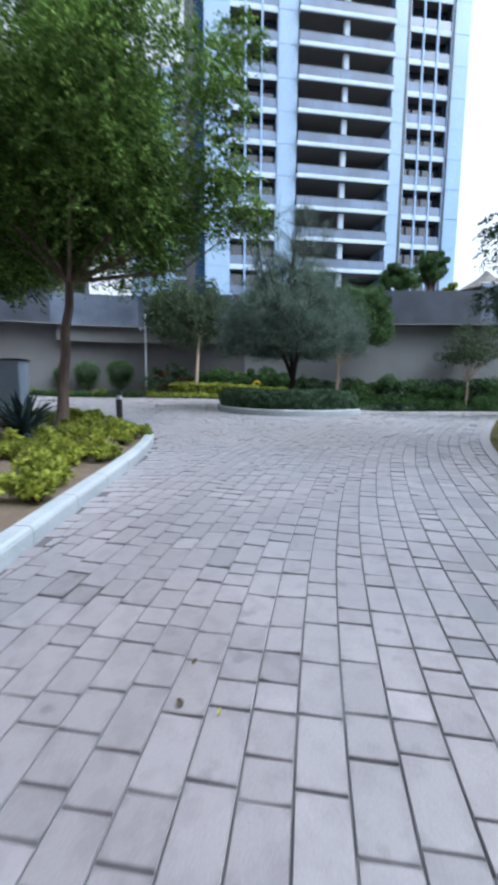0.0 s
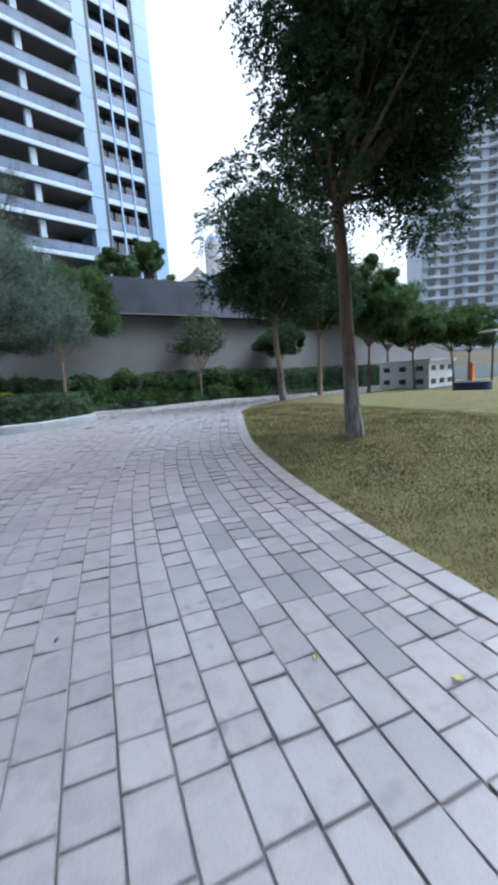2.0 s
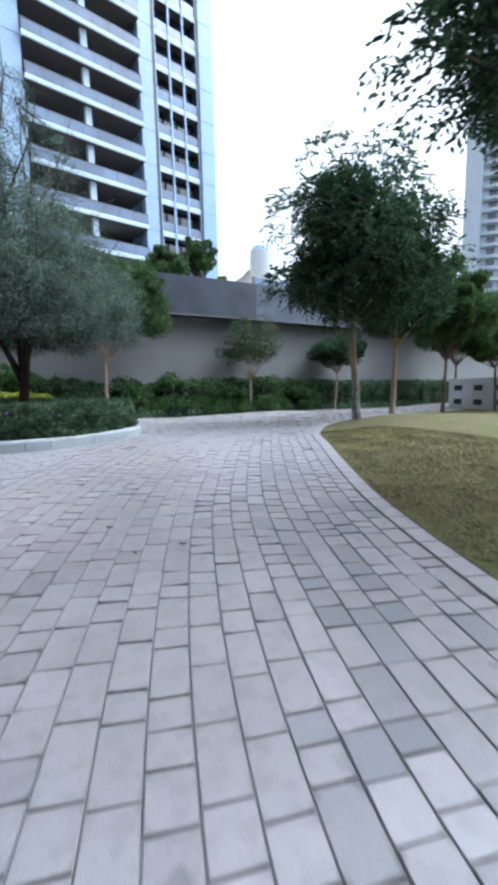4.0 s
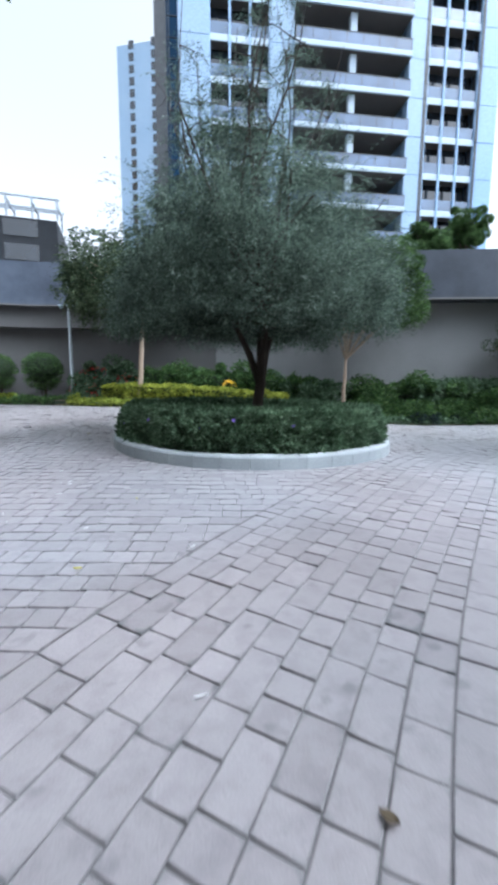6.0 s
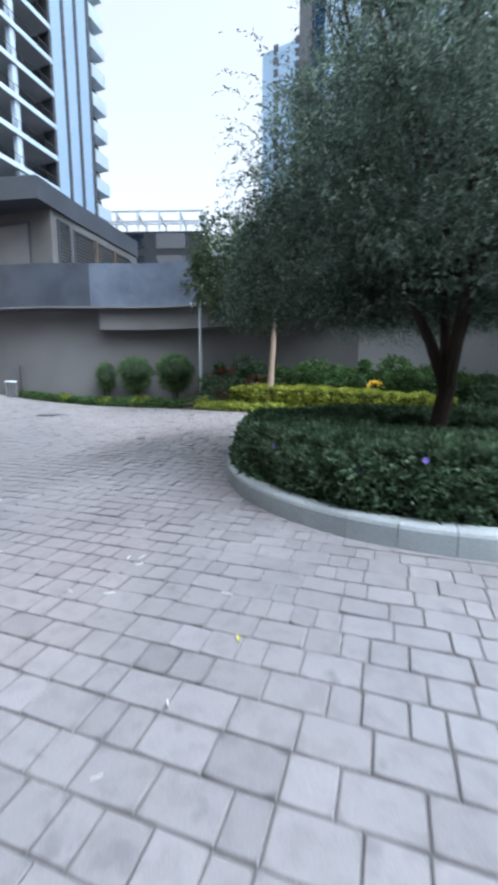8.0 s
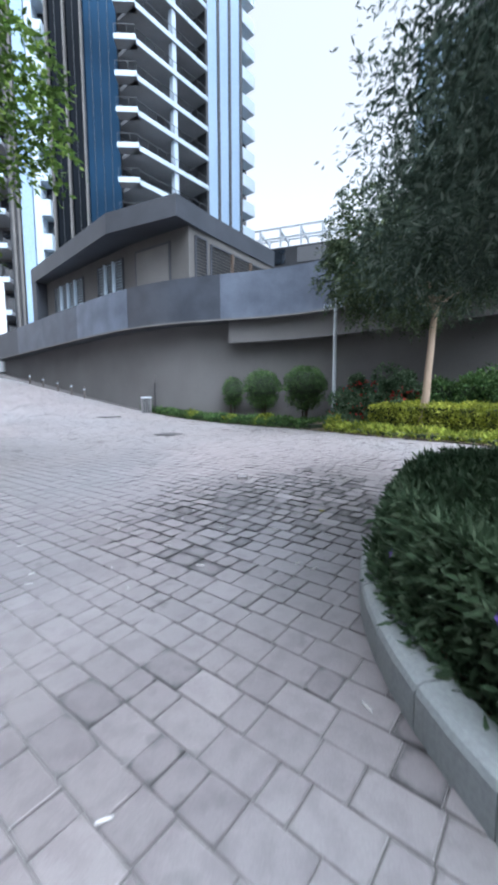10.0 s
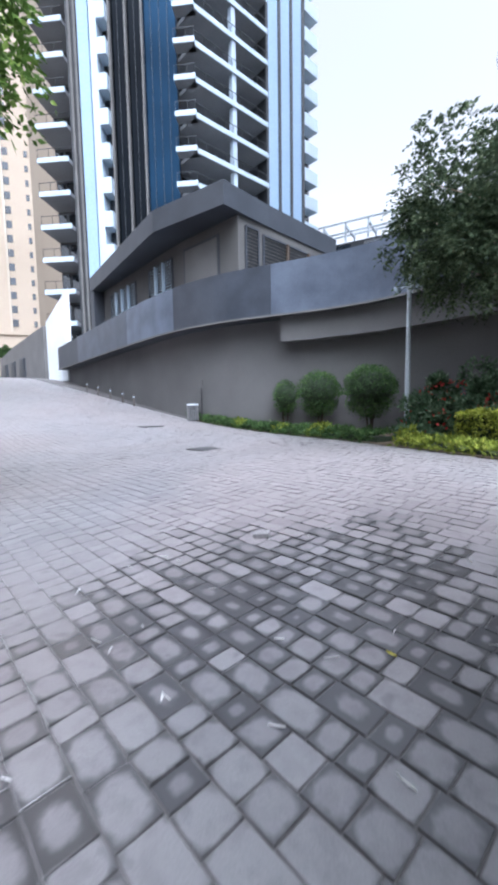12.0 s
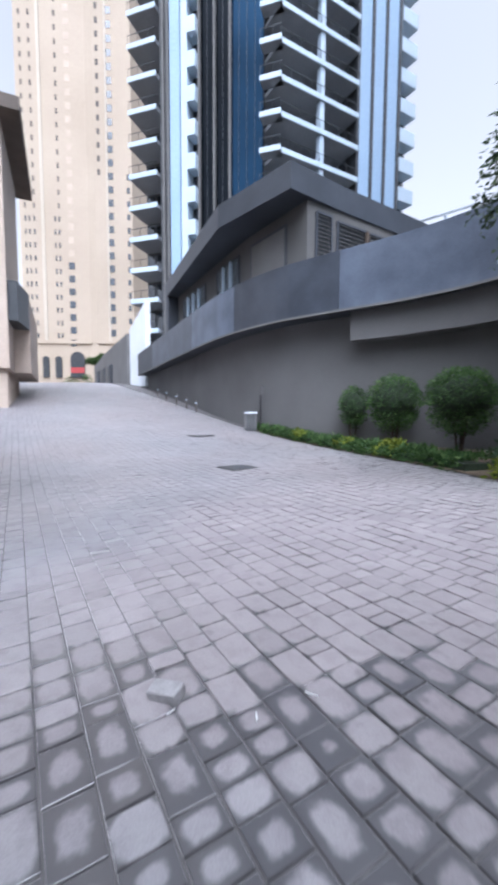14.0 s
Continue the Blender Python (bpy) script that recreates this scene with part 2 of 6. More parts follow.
def gz(x, y):
    return float(ground_z(x, y))


def curve(pts, step=0.25):
    """A smooth line through plan points, evenly stepped."""
    p = np.array([pts[0]] + list(pts) + [pts[-1]], float)
    out = []
    for i in range(1, len(p) - 2):
        for t in np.linspace(0, 1, 24, endpoint=False):
            a, b, c, d = p[i - 1], p[i], p[i + 1], p[i + 2]
            out.append(0.5 * (2 * b + (c - a) * t + (2 * a - 5 * b + 4 * c - d) * t * t + (3 * b - a - 3 * c + d) * t ** 3))
    out.append(p[-2])
    out = np.array(out)
    s = np.r_[0, np.cumsum(np.hypot(*np.diff(out, axis=0).T))]
    u = np.arange(0, s[-1], step)
    return np.stack([np.interp(u, s, out[:, 0]), np.interp(u, s, out[:, 1])], 1)


def offset(line, d):
    """The line moved d to its left."""
    t = np.gradient(line, axis=0)
    t /= np.maximum(np.hypot(t[:, 0], t[:, 1]), 1e-6)[:, None]
    return line + d * np.stack([-t[:, 1], t[:, 0]], 1)


def inside(poly, x, y):
    x, y = np.asarray(x, float), np.asarray(y, float)
    r = np.zeros(x.shape, bool)
    q = np.roll(poly, -1, axis=0)
    for (x0, y0), (x1, y1) in zip(poly, q):
        c = (y0 > y) != (y1 > y)
        r ^= c & (x < (x1 - x0) * (y - y0) / (y1 - y0 + 1e-12) + x0)
    return r


# ---- plan ----
LAWN_EDGE = curve([(1.6, -12), (2.2, -4), (2.62, 0), (2.98, 2.2), (3.37, 3.8), (3.83, 5.3), (4.3, 6.6), (5.1, 8.35), (6.1, 10.0), (7.1, 11.5), (8.0, 12.8), (9.6, 14.3), (11.5, 15.3), (14.5, 16.4), (20, 18.5), (34, 22), (60, 26)])
BED_EDGE = curve([(-1.95, -12), (-1.9, 0), (-1.87, 4), (-1.88, 7), (-2.15, 9), (-2.85, 10.6), (-3.9, 12.1), (-5.6, 13.5), (-8.5, 14.6), (-14, 15.4), (-20, 16.0), (-30, 17.0)])
GARDEN_EDGE = curve([(34, 26.2), (20, 25.9), (14, 25.5), (8, 24.9), (2, 24.3), (-3, 24.2), (-4.6, 24.6), (-7, 25.5), (-9.4, 26.2), (-13, 26.95), (-16.6, 27.2), (-19.2, 27.1)])
BAND_LINE = curve([(50, 27.2), (30, 27.2), (12, 27.2), (0, 28.5), (-8, 29.2), (-11, 28.85), (-13.5, 27.95), (-16.5, 26.95), (-21, 26.6), (-31, 27.4), (-38, 28.05), (-44, 28.6)], 0.5)
ISLAND, ISLAND_R = (1.65, 17.06), 2.98

# ---- ground ----
def ground_sheet():
    xs = np.unique(np.r_[np.linspace(-600, -70, 14), np.linspace(-70, 60, 150), np.linspace(60, 600, 14)])
    ys = np.unique(np.r_[np.linspace(-500, -14, 12), np.linspace(-14, 32, 70), np.linspace(32, 700, 16)])
    X, Y = np.meshgrid(xs, ys)
    Z = ground_z(X, Y) - 0.10
    far = np.maximum(np.abs(X) - 80, 0) + np.maximum(np.abs(Y) - 60, 0)
    Z = Z - 0.004 * far
    n = len(xs)
    V = np.stack([X.ravel(), Y.ravel(), Z.ravel()], 1)
    F = [(j * n + i, j * n + i + 1, (j + 1) * n + i + 1, (j + 1) * n + i) for j in range(len(ys) - 1) for i in range(n - 1)]
    g = raw("ground", V, F, M["soil"])
    return tagged(g, "bare sandy ground under and around the paving", "ground", kind="structure")


ground_sheet()


def strip(name, line_a, line_b, dza, dzb, mat, label, cat, kind="structure", steps=1):
    """A sheet between two plan lines of equal length."""
    V, F = [], []
    n = len(line_a)
    for k in range(steps + 1):
        t = k / steps
        L = line_a * (1 - t) + line_b * t
        dz = dza * (1 - t) + dzb * t
        V += [(x, y, gz(x, y) + dz) for x, y in L]
    for k in range(steps):
        for i in range(n - 1):
            F.append((k * n + i, k * n + i + 1, (k + 1) * n + i + 1, (k + 1) * n + i))
    return tagged(raw(name, V, F, mat), label, cat, kind=kind)


# lawn with a gentle mound
def lawn_height(x, y):
    x, y = np.asarray(x, float), np.asarray(y, float)
    return ground_z(x, y) + 0.13 * np.exp(-((x - 8.2) ** 2 + (y - 6.3) ** 2) / 6)


m, n, l, b = material("patchy_lawn", 0.95)
t1 = noise_node(n, l, 0.55, 6.0)
t2 = noise_node(n, l, 4.5, 8.0)
t3 = noise_node(n, l, 120.0, 2.0)
c1 = ramp_node(n, l, t1.outputs[0], ((0.36, (0.115, 0.135, 0.048)), (0.47, (0.155, 0.145, 0.068)), (0.58, (0.135, 0.105, 0.065))))
c2 = ramp_node(n, l, t2.outputs[0], ((0.38, (0.075, 0.06, 0.036)), (0.62, (0.19, 0.175, 0.09))))
c3 = ramp_node(n, l, t3.outputs[0], ((0.3, (0.08, 0.075, 0.035)), (0.7, (0.18, 0.17, 0.08))))
l.new(mix_node(n, l, 0.4, mix_node(n, l, 0.45, c1, c2), c3), b.inputs["Base Color"])
b.inputs["Specular IOR Level"].default_value = 0.1
bump_node(n, l, b, t3.outputs[0], 0.7, 0.03)
M["lawn"] = m


def lawn():
    V, F = [], []
    L = LAWN_EDGE
    n = len(L)
    k = 40
    for j in range(k + 1):
        t = (j / k) ** 1.6
        for x, y in L:
            px, py = x + t * (70 - x), y + t * (-8 - y) * 0.9
            V.append((px, py, float(lawn_height(px, py)) + 0.015))
    for j in range(k):
        for i in range(n - 1):
            F.append((j * n + i, j * n + i + 1, (j + 1) * n + i + 1, (j + 1) * n + i))
    return tagged(raw("lawn", V, F, M["lawn"]), "patchy mown lawn of dry green and brown grass", "lawn", kind="structure")


lawn()

# garden soil by the wall
inner = np.stack([GARDEN_EDGE[:, 0], GARDEN_EDGE[:, 1] + 5.0], 1)
strip("garden_bed", GARDEN_EDGE, inner, 0.03, 0.12, M["soil"], "planted strip of dark soil along the grey wall", "planting bed", steps=3)
bed_in = BED_EDGE.copy()
bed_in[:, 0] -= 16 * np.clip((16 - BED_EDGE[:, 1]) / 16, 0, 1)
bed_in[:, 1] -= 3
strip("planting_bed", bed_in, BED_EDGE, 0.18, 0.10, M["soil"], "planted bed of dry soil behind a stone kerb", "planting bed", steps=6)


# ---- boundary wall with its cladding band ----
def wall_run(name, line, back, z0, z1, mat, label):
    """A solid wall along a line, with thickness back; z0, z1: numbers or functions of x, y."""
    V, F = [], []
    far = offset(line, back)
    n = len(line)
    f0 = z0 if callable(z0) else (lambda x, y: z0)
    f1 = z1 if callable(z1) else (lambda x, y: z1)
    for L, fz in ((line, f0), (line, f1), (far, f1), (far, f0)):
        V += [(x, y, fz(x, y)) for x, y in L]
    for k in range(4):
        q = (k + 1) % 4
        for i in range(n - 1):
            F.append((k * n + i, k * n + i + 1, q * n + i + 1, q * n + i))
    F.append((0, n, 2 * n, 3 * n))
    F.append((4 * n - 1, 3 * n - 1, 2 * n - 1, n - 1))
    ob = raw(name, V, F, mat)
    bm = bmesh.new()
    bm.from_mesh(ob.data)
    bmesh.ops.recalc_face_normals(bm, faces=bm.faces)
    bm.to_mesh(ob.data)
    bm.free()
    return ob


BAND_Z0, BAND_Z1 = 6.0, 8.15
wall_face = offset(BAND_LINE, -0.95)
# one wall in two tones: paler right of x = -0.5, darker left of it
SPLIT = int(np.argmin(np.abs(wall_face[:, 0] + 0.5)))
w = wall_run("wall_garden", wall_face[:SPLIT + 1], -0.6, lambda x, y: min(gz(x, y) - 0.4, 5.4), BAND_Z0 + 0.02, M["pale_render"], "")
tagged(w, "paler length of the grey rendered wall under a dark band", "wall", kind="structure")
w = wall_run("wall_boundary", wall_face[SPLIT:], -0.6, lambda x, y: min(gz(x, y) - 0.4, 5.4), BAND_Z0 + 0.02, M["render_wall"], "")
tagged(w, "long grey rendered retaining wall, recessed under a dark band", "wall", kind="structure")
bandw = wall_run("wall_band", BAND_LINE, -1.9, BAND_Z0, BAND_Z1, M["slate"], "")
tagged(bandw, "projecting dark slate parapet band along the wall top", "wall", kind="structure")
# cladding slabs hung on the band
bs = np.r_[0, np.cumsum(np.hypot(*np.diff(BAND_LINE, axis=0).T))]
bo = offset(BAND_LINE, 0.035)
cuts = np.arange(0, bs[-1] - 2.0, 5.8)
for c0, c1 in zip(cuts, cuts[1:]):
    bm = bmesh.new()
    rows_ = []
    for u in np.linspace(c0 + 0.006, c1 - 0.006, 9):
        fx, fy = np.interp(u, bs, bo[:, 0]), np.interp(u, bs, bo[:, 1])
        gx, gy = np.interp(u, bs, BAND_LINE[:, 0]), np.interp(u, bs, BAND_LINE[:, 1])
        rows_.append([bm.verts.new(v) for v in ((gx, gy, BAND_Z0 + 0.012), (fx, fy, BAND_Z0 + 0.012), (fx, fy, BAND_Z1 - 0.01), (gx, gy, BAND_Z1 - 0.01))])
    for r0, r1 in zip(rows_, rows_[1:]):
        for i in range(3):
            bm.faces.new((r0[i], r1[i], r1[i + 1], r0[i + 1]))
    bm.faces.new(rows_[0])
    bm.faces.new(rows_[-1][::-1])
    bmesh.ops.recalc_face_normals(bm, faces=bm.faces)
    part("cladding_panel", bm, M["slate_panel"], bandw)
lip = wall_run("trim_drip_edge", offset(BAND_LINE, 0.075), -0.07, BAND_Z0 - 0.03, BAND_Z0 + 0.05, M["concrete"], "")
tagged(lip, "thin pale metal drip edge under the slate band", "trim", kind="structure")
seg = BAND_LINE[(BAND_LINE[:, 0] < -1) & (BAND_LINE[:, 0] > -13.4)]
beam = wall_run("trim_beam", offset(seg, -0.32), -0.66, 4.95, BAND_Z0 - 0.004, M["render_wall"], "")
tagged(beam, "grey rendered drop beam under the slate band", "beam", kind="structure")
# podium deck behind the parapet
bm = bmesh.new()
prism(bm, [(-43, 31.5), (-30, 29.6), (-16, 29.4), (-8, 31.2), (12, 29.2), (49, 29.2), (60, 75), (-60, 75)], 7.2, 7.6)
tagged(part("podium_deck", bm, M["concrete"]), "concrete podium deck behind the parapet", "deck", kind="structure")


# ---- towers ----
def facade(parent, a, b, z0, floors, fh, bays, depth=3.2):
    """Bays along the line a to b; each (kind, width share)."""
    a, b = Vector(a), Vector(b)
    length = (b - a).length
    d = (b - a) / length
    turn = math.atan2(d.y, d.x)
    base = Matrix.Translation((a.x, a.y, 0)) @ Matrix.Rotation(turn, 4, "Z")
    total = sum(w for _, w in bays)
    u = 0.0
    top = z0 + floors * fh
    for kind, wd in bays:
        w = wd / total * length
        x0, x1 = u, u + w
        u += w
        bm = bmesh.new()
        if kind in ("pier", "blue", "dark"):
            box(bm, x0, -0.35, z0, x1, 0.6, top, base)
            part("pier", bm, {"pier": M["white_paint"], "blue": M["blue_panel"], "dark": M["frame_dark"]}[kind], parent)
            for k in range(floors):
                bm = bmesh.new()
                box(bm, x0 + 0.03, -0.39, z0 + k * fh + 0.03, x1 - 0.03, -0.35, z0 + (k + 1) * fh - 0.03, base)
                part("pier_panel", bm, {"pier": M["white_paint"], "blue": M["blue_panel"], "dark": M["frame_dark"]}[kind], parent)
        elif kind == "curtain":
            box(bm, x0, 0.3, z0, x1, 0.6, top, base)
            part("curtain_wall", bm, M["blue_glass"], parent)
            nm = max(2, int(w / 1.6))
            for i in range(nm + 1):
                x = x0 + w * i / nm
                bm = bmesh.new()
                box(bm, x - 0.035, 0.16, z0, x + 0.035, 0.32, top, base)
                part("mullion", bm, M["frame_dark"] if i % 3 else M["steel"], parent)
            for k in range(floors * 2):
                bm = bmesh.new()
                box(bm, x0, 0.24, z0 + k * fh / 2 - 0.02, x1, 0.31, z0 + k * fh / 2 + 0.02, base)
                part("transom", bm, M["frame_dark"], parent)
        elif kind == "loggia":
            for k in range(floors):
                z = z0 + k * fh
                bm = bmesh.new()
                box(bm, x0, -0.9, z - 0.22, x1, depth + 0.2, z + 0.2, base, 0.03)
                slab = part("balcony", bm, M["slab_white"], parent)
                # thin sheet that gives the slab's underside its shade by colour
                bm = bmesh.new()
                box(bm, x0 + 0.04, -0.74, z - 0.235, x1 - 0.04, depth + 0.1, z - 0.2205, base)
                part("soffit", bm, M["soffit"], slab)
                bm = bmesh.new()
                box(bm, x0 + 0.05, -0.82, z + 0.2, x1 - 0.05, -0.78, z + 1.15, base)
                part("balustrade", bm, M["rail_glass_dark"], slab)
                bm = bmesh.new()
                box(bm, x0, -0.85, z + 1.15, x1, -0.75, z + 1.2, base)
                nb = max(2, int(w / 1.5))
                for i in range(nb + 1):
                    x = x0 + 0.05 + (w - 0.1) * i / nb
                    box(bm, x - 0.02, -0.84, z + 0.2, x + 0.02, -0.76, z + 1.15, base)
                part("handrail", bm, M["frame_dark"], slab)
            # back wall coloured dark for the shade inside the loggia
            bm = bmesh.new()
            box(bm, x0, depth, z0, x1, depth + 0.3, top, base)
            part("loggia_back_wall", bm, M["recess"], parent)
            for k in range(floors):
                z = z0 + k * fh
                for i in range(4):
                    xx = x0 + w * (i + 0.12) / 4
                    bm = bmesh.new()
                    box(bm, xx, depth - 0.06, z + 0.25, xx + w * 0.19, depth + 0.02, z + fh - 0.7, base)
                    part("balcony_door", bm, M["dark_glass"], parent)
            bm = bmesh.new()
            box(bm, (x0 + x1) / 2 - 0.28, -0.45, z0, (x0 + x1) / 2 + 0.28, 0.1, top, base)
            part("column", bm, M["slab_white"], parent)
        elif kind in ("window", "strip"):
            for k in range(floors):
                z = z0 + k * fh
                bm = bmesh.new()
                box(bm, x0, -0.25, z - 0.25, x1, 0.9, z + 0.3, base, 0.02)
                sp = part("spandrel", bm, M["slab_white"], parent)
                # thin sheet, coloured dark for the shade under the spandrel
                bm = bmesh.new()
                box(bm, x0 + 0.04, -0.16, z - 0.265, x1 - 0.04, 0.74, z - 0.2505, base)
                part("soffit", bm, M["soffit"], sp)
                bm = bmesh.new()
                box(bm, x0 + 0.05, -0.2, z + 0.3, x1 - 0.05, -0.15, z + 1.25, base)
                part("balustrade", bm, M["rail_glass"], sp)
            bm = bmesh.new()
            box(bm, x0, 0.75, z0, x1, 1.0, top, base)
            part("window_glass", bm, M["dark_glass"], parent)
            ng = 3 if kind == "window" else 2
            for i in range(ng + 1):
                x = x0 + w * i / ng
                bm = bmesh.new()
                box(bm, x - 0.09, -0.32, z0, x + 0.09, -0.12, top, base)
                part("mullion", bm, M["blue_panel"], parent)


def tower_shell(parent, pts, z0, z1, mat, inset=7.0):
    c = Vector((sum(p[0] for p in pts) / len(pts), sum(p[1] for p in pts) / len(pts)))
    q = []
    for p in pts:
        v = Vector(p) - c
        q.append(tuple(c + v * (1 - inset / v.length)))
    bm = bmesh.new()
    prism(bm, q, z0, z1)
    part("core_wall", bm, mat, parent)
    bm = bmesh.new()
    prism(bm, [tuple(c + (Vector(p) - c) * 1.01) for p in pts], z1, z1 + 0.9)
    part("roof", bm, M["slab_white"], parent)


def tower_a():
    t = thing("apartment_tower", "white and blue high-rise apartment tower with stacked balconies", "apartment tower")
    ang = radians(8)
    right = Vector((24.0, 49.9))
    left = right - 30.8 * Vector((math.cos(ang), math.sin(ang)))
    back = Vector((-math.sin(ang), math.cos(ang)))
    fl, fh, z0 = 26, 3.2, 18.35 - 4 * 3.2
    facade(t, left, right, z0, fl, fh, [("curtain", 1.6), ("pier", 2.6), ("window", 5.2), ("pier", 2.1), ("loggia", 10.6), ("pier", 1.5), ("dark", 0.35), ("window", 5.0), ("dark", 0.25), ("blue", 1.7)])
    pts = [tuple(left), tuple(right), tuple(right + 22 * back), tuple(left + 22 * back)]
    tower_shell(t, pts, z0 - 4, z0 + fl * fh, M["white_paint"])
    facade(t, right, right + 22 * back, z0, fl, fh, [("blue", 3), ("window", 6), ("pier", 3), ("window", 6), ("blue", 3)])
    facade(t, left + 22 * back, left, z0, fl, fh, [("pier", 3), ("window", 6), ("pier", 3), ("window", 6), ("dark", 3)])


def open_decks(parent, base, x0, x1, z0, floors, fh, depth, back=True, column=True):
    """Stacked balconies with a deep pale edge, a thin dark rail and a shade-coloured room wall behind."""
    w = x1 - x0
    for k in range(floors):
        z = z0 + k * fh
        bm = bmesh.new()
        box(bm, x0, -1.0, z - 0.3, x1, depth, z + 0.12, base, 0.03)
        slab = part("balcony", bm, M["deck_concrete"], parent)
        bm = bmesh.new()
        box(bm, x0 - 0.02, -1.12, z - 0.3, x1 + 0.02, -1.0, z + 0.24, base, 0.02)
        part("edge_beam", bm, M["slab_white"], slab)
        bm = bmesh.new()
        box(bm, x0, -1.08, z + 1.12, x1, -1.03, z + 1.17, base)
        for i in range(int(w / 1.3) + 1):
            x = x0 + 0.04 + i * 1.3
            box(bm, x - 0.02, -1.075, z + 0.24, x + 0.02, -1.035, z + 1.12, base)
        part("handrail", bm, M["frame_dark"], slab)
        if back:
            for i in range(3):
                xx = x0 + w * (i + 0.14) / 3
                bm = bmesh.new()
                box(bm, xx, depth - 0.06, z + 0.15, xx + w * 0.24, depth + 0.02, z + fh - 0.6, base)
                part("balcony_door", bm, M["dark_glass"], parent)
    top = z0 + floors * fh
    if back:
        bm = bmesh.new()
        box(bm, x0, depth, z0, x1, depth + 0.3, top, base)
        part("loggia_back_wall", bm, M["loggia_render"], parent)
    if column:
        xc = x0 + w * 0.52
        bm = bmesh.new()
        box(bm, xc - 0.3, -0.9, z0, xc + 0.3, -0.3, top, base)
        part("column", bm, M["slab_white"], parent)


def block_stack(parent, base, x0, x1, z0, floors, fh):
    """A column of pale balcony fronts with dark gaps between them."""
    for k in range(floors):
        z = z0 + k * fh
        bm = bmesh.new()
        box(bm, x0, -0.9, z - 0.3, x1, 0.9, z + 1.35, base, 0.04)
        part("balcony_front", bm, M["slab_white"], parent)
    bm = bmesh.new()
    box(bm, x0, 0.7, z0, x1, 1.0, z0 + floors * fh, base)
    part("window_glass", bm, M["dark_glass"], parent)


def line_base(a, b):
    d = (b - a).normalized()
    return Matrix.Translation((a.x, a.y, 0)) @ Matrix.Rotation(math.atan2(d.y, d.x), 4, "Z"), (b - a).length


def tower_b():
    t = thing("apartment_tower", "grey-white apartment tower with dark blue curtain glass and chevron balconies", "apartment tower")
    L, R, E = Vector((-39.1, 41.9)), Vector((-39.05, 62.6)), Vector((-51.7, 30.6))
    fl, fh, z0 = 24, 3.5, 1.25
    top = z0 + fl * fh
    base, length = line_base(L, R)
    open_decks(t, base, 0.0, 10.8, z0, fl, fh, 3.4)
    for x0, x1, mat in ((10.8, 11.2, "frame_dark"), (11.2, 13.0, "white_paint"), (13.0, 13.45, "frame_dark"), (13.45, 15.2, "white_paint"), (15.2, 15.65, "frame_dark"), (15.65, 17.5, "white_paint"), (17.5, 18.0, "frame_dark")):
        bm = bmesh.new()
        box(bm, x0, -0.82 if mat == "frame_dark" else -0.7, z0, x1, 0.8, top, base)
        part("pier", bm, M[mat], t)
    block_stack(t, base, 18.0, length, z0, fl, fh)
    base, length = line_base(E, L)
    open_decks(t, base, 0.0, 3.6, z0, fl, fh, 2.6, column=False)
    for x0, x1, mat, y in ((3.6, 4.0, "frame_dark", -0.2), (4.0, 4.25, "concrete", -0.5), (4.25, 4.6, "frame_dark", -0.2), (4.6, 4.85, "concrete", -0.5), (4.85, 5.2, "frame_dark", -0.2), (5.2, 6.4, "white_paint", -0.8), (6.4, 6.55, "frame_dark", -0.4), (6.55, 7.3, "slab_white", -0.8)):
        bm = bmesh.new()
        box(bm, x0, y, z0, x1, 0.8, top, base)
        part("pier", bm, M[mat], t)
    block_stack(t, base, 7.3, 8.3, z0, fl, fh)
    # the first, darker stretch is coloured as a neighbouring tower mirrored in it
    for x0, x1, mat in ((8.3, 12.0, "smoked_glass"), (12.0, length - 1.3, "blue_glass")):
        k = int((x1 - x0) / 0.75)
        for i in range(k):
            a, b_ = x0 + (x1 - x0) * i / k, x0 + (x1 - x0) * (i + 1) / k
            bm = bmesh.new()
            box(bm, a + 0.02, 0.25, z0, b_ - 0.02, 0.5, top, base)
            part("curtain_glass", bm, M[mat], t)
            bm = bmesh.new()
            box(bm, a - 0.02, 0.2, z0, a + 0.02, 0.45, top, base)
            part("mullion", bm, M["frame_dark"], t)
        bm = bmesh.new()
        box(bm, x0, 0.5, z0, x1, 0.8, top, base)
        part("backing_wall", bm, M["recess"], t)
    for x in (8.4, 10.2, 12.0):
        bm = bmesh.new()
        box(bm, x - 0.09, -0.25, z0, x + 0.09, 0.24, top, base)
        part("fin", bm, M["concrete"], t)
    open_decks(t, base, length - 1.3, length + 0.95, z0, fl, fh, 0.2, back=False, column=False)
    n = Vector((-1, 0.1)).normalized()
    pts = [tuple(E), tuple(L), tuple(R), tuple(R + 18 * n), tuple(E + Vector((-8, 20)))]
    # core takes the dark recess colour so the deep balconies read as shaded
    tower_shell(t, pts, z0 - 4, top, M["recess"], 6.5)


tower_a()
tower_b()

# ---- vegetation ----
rng = np.random.default_rng(7)


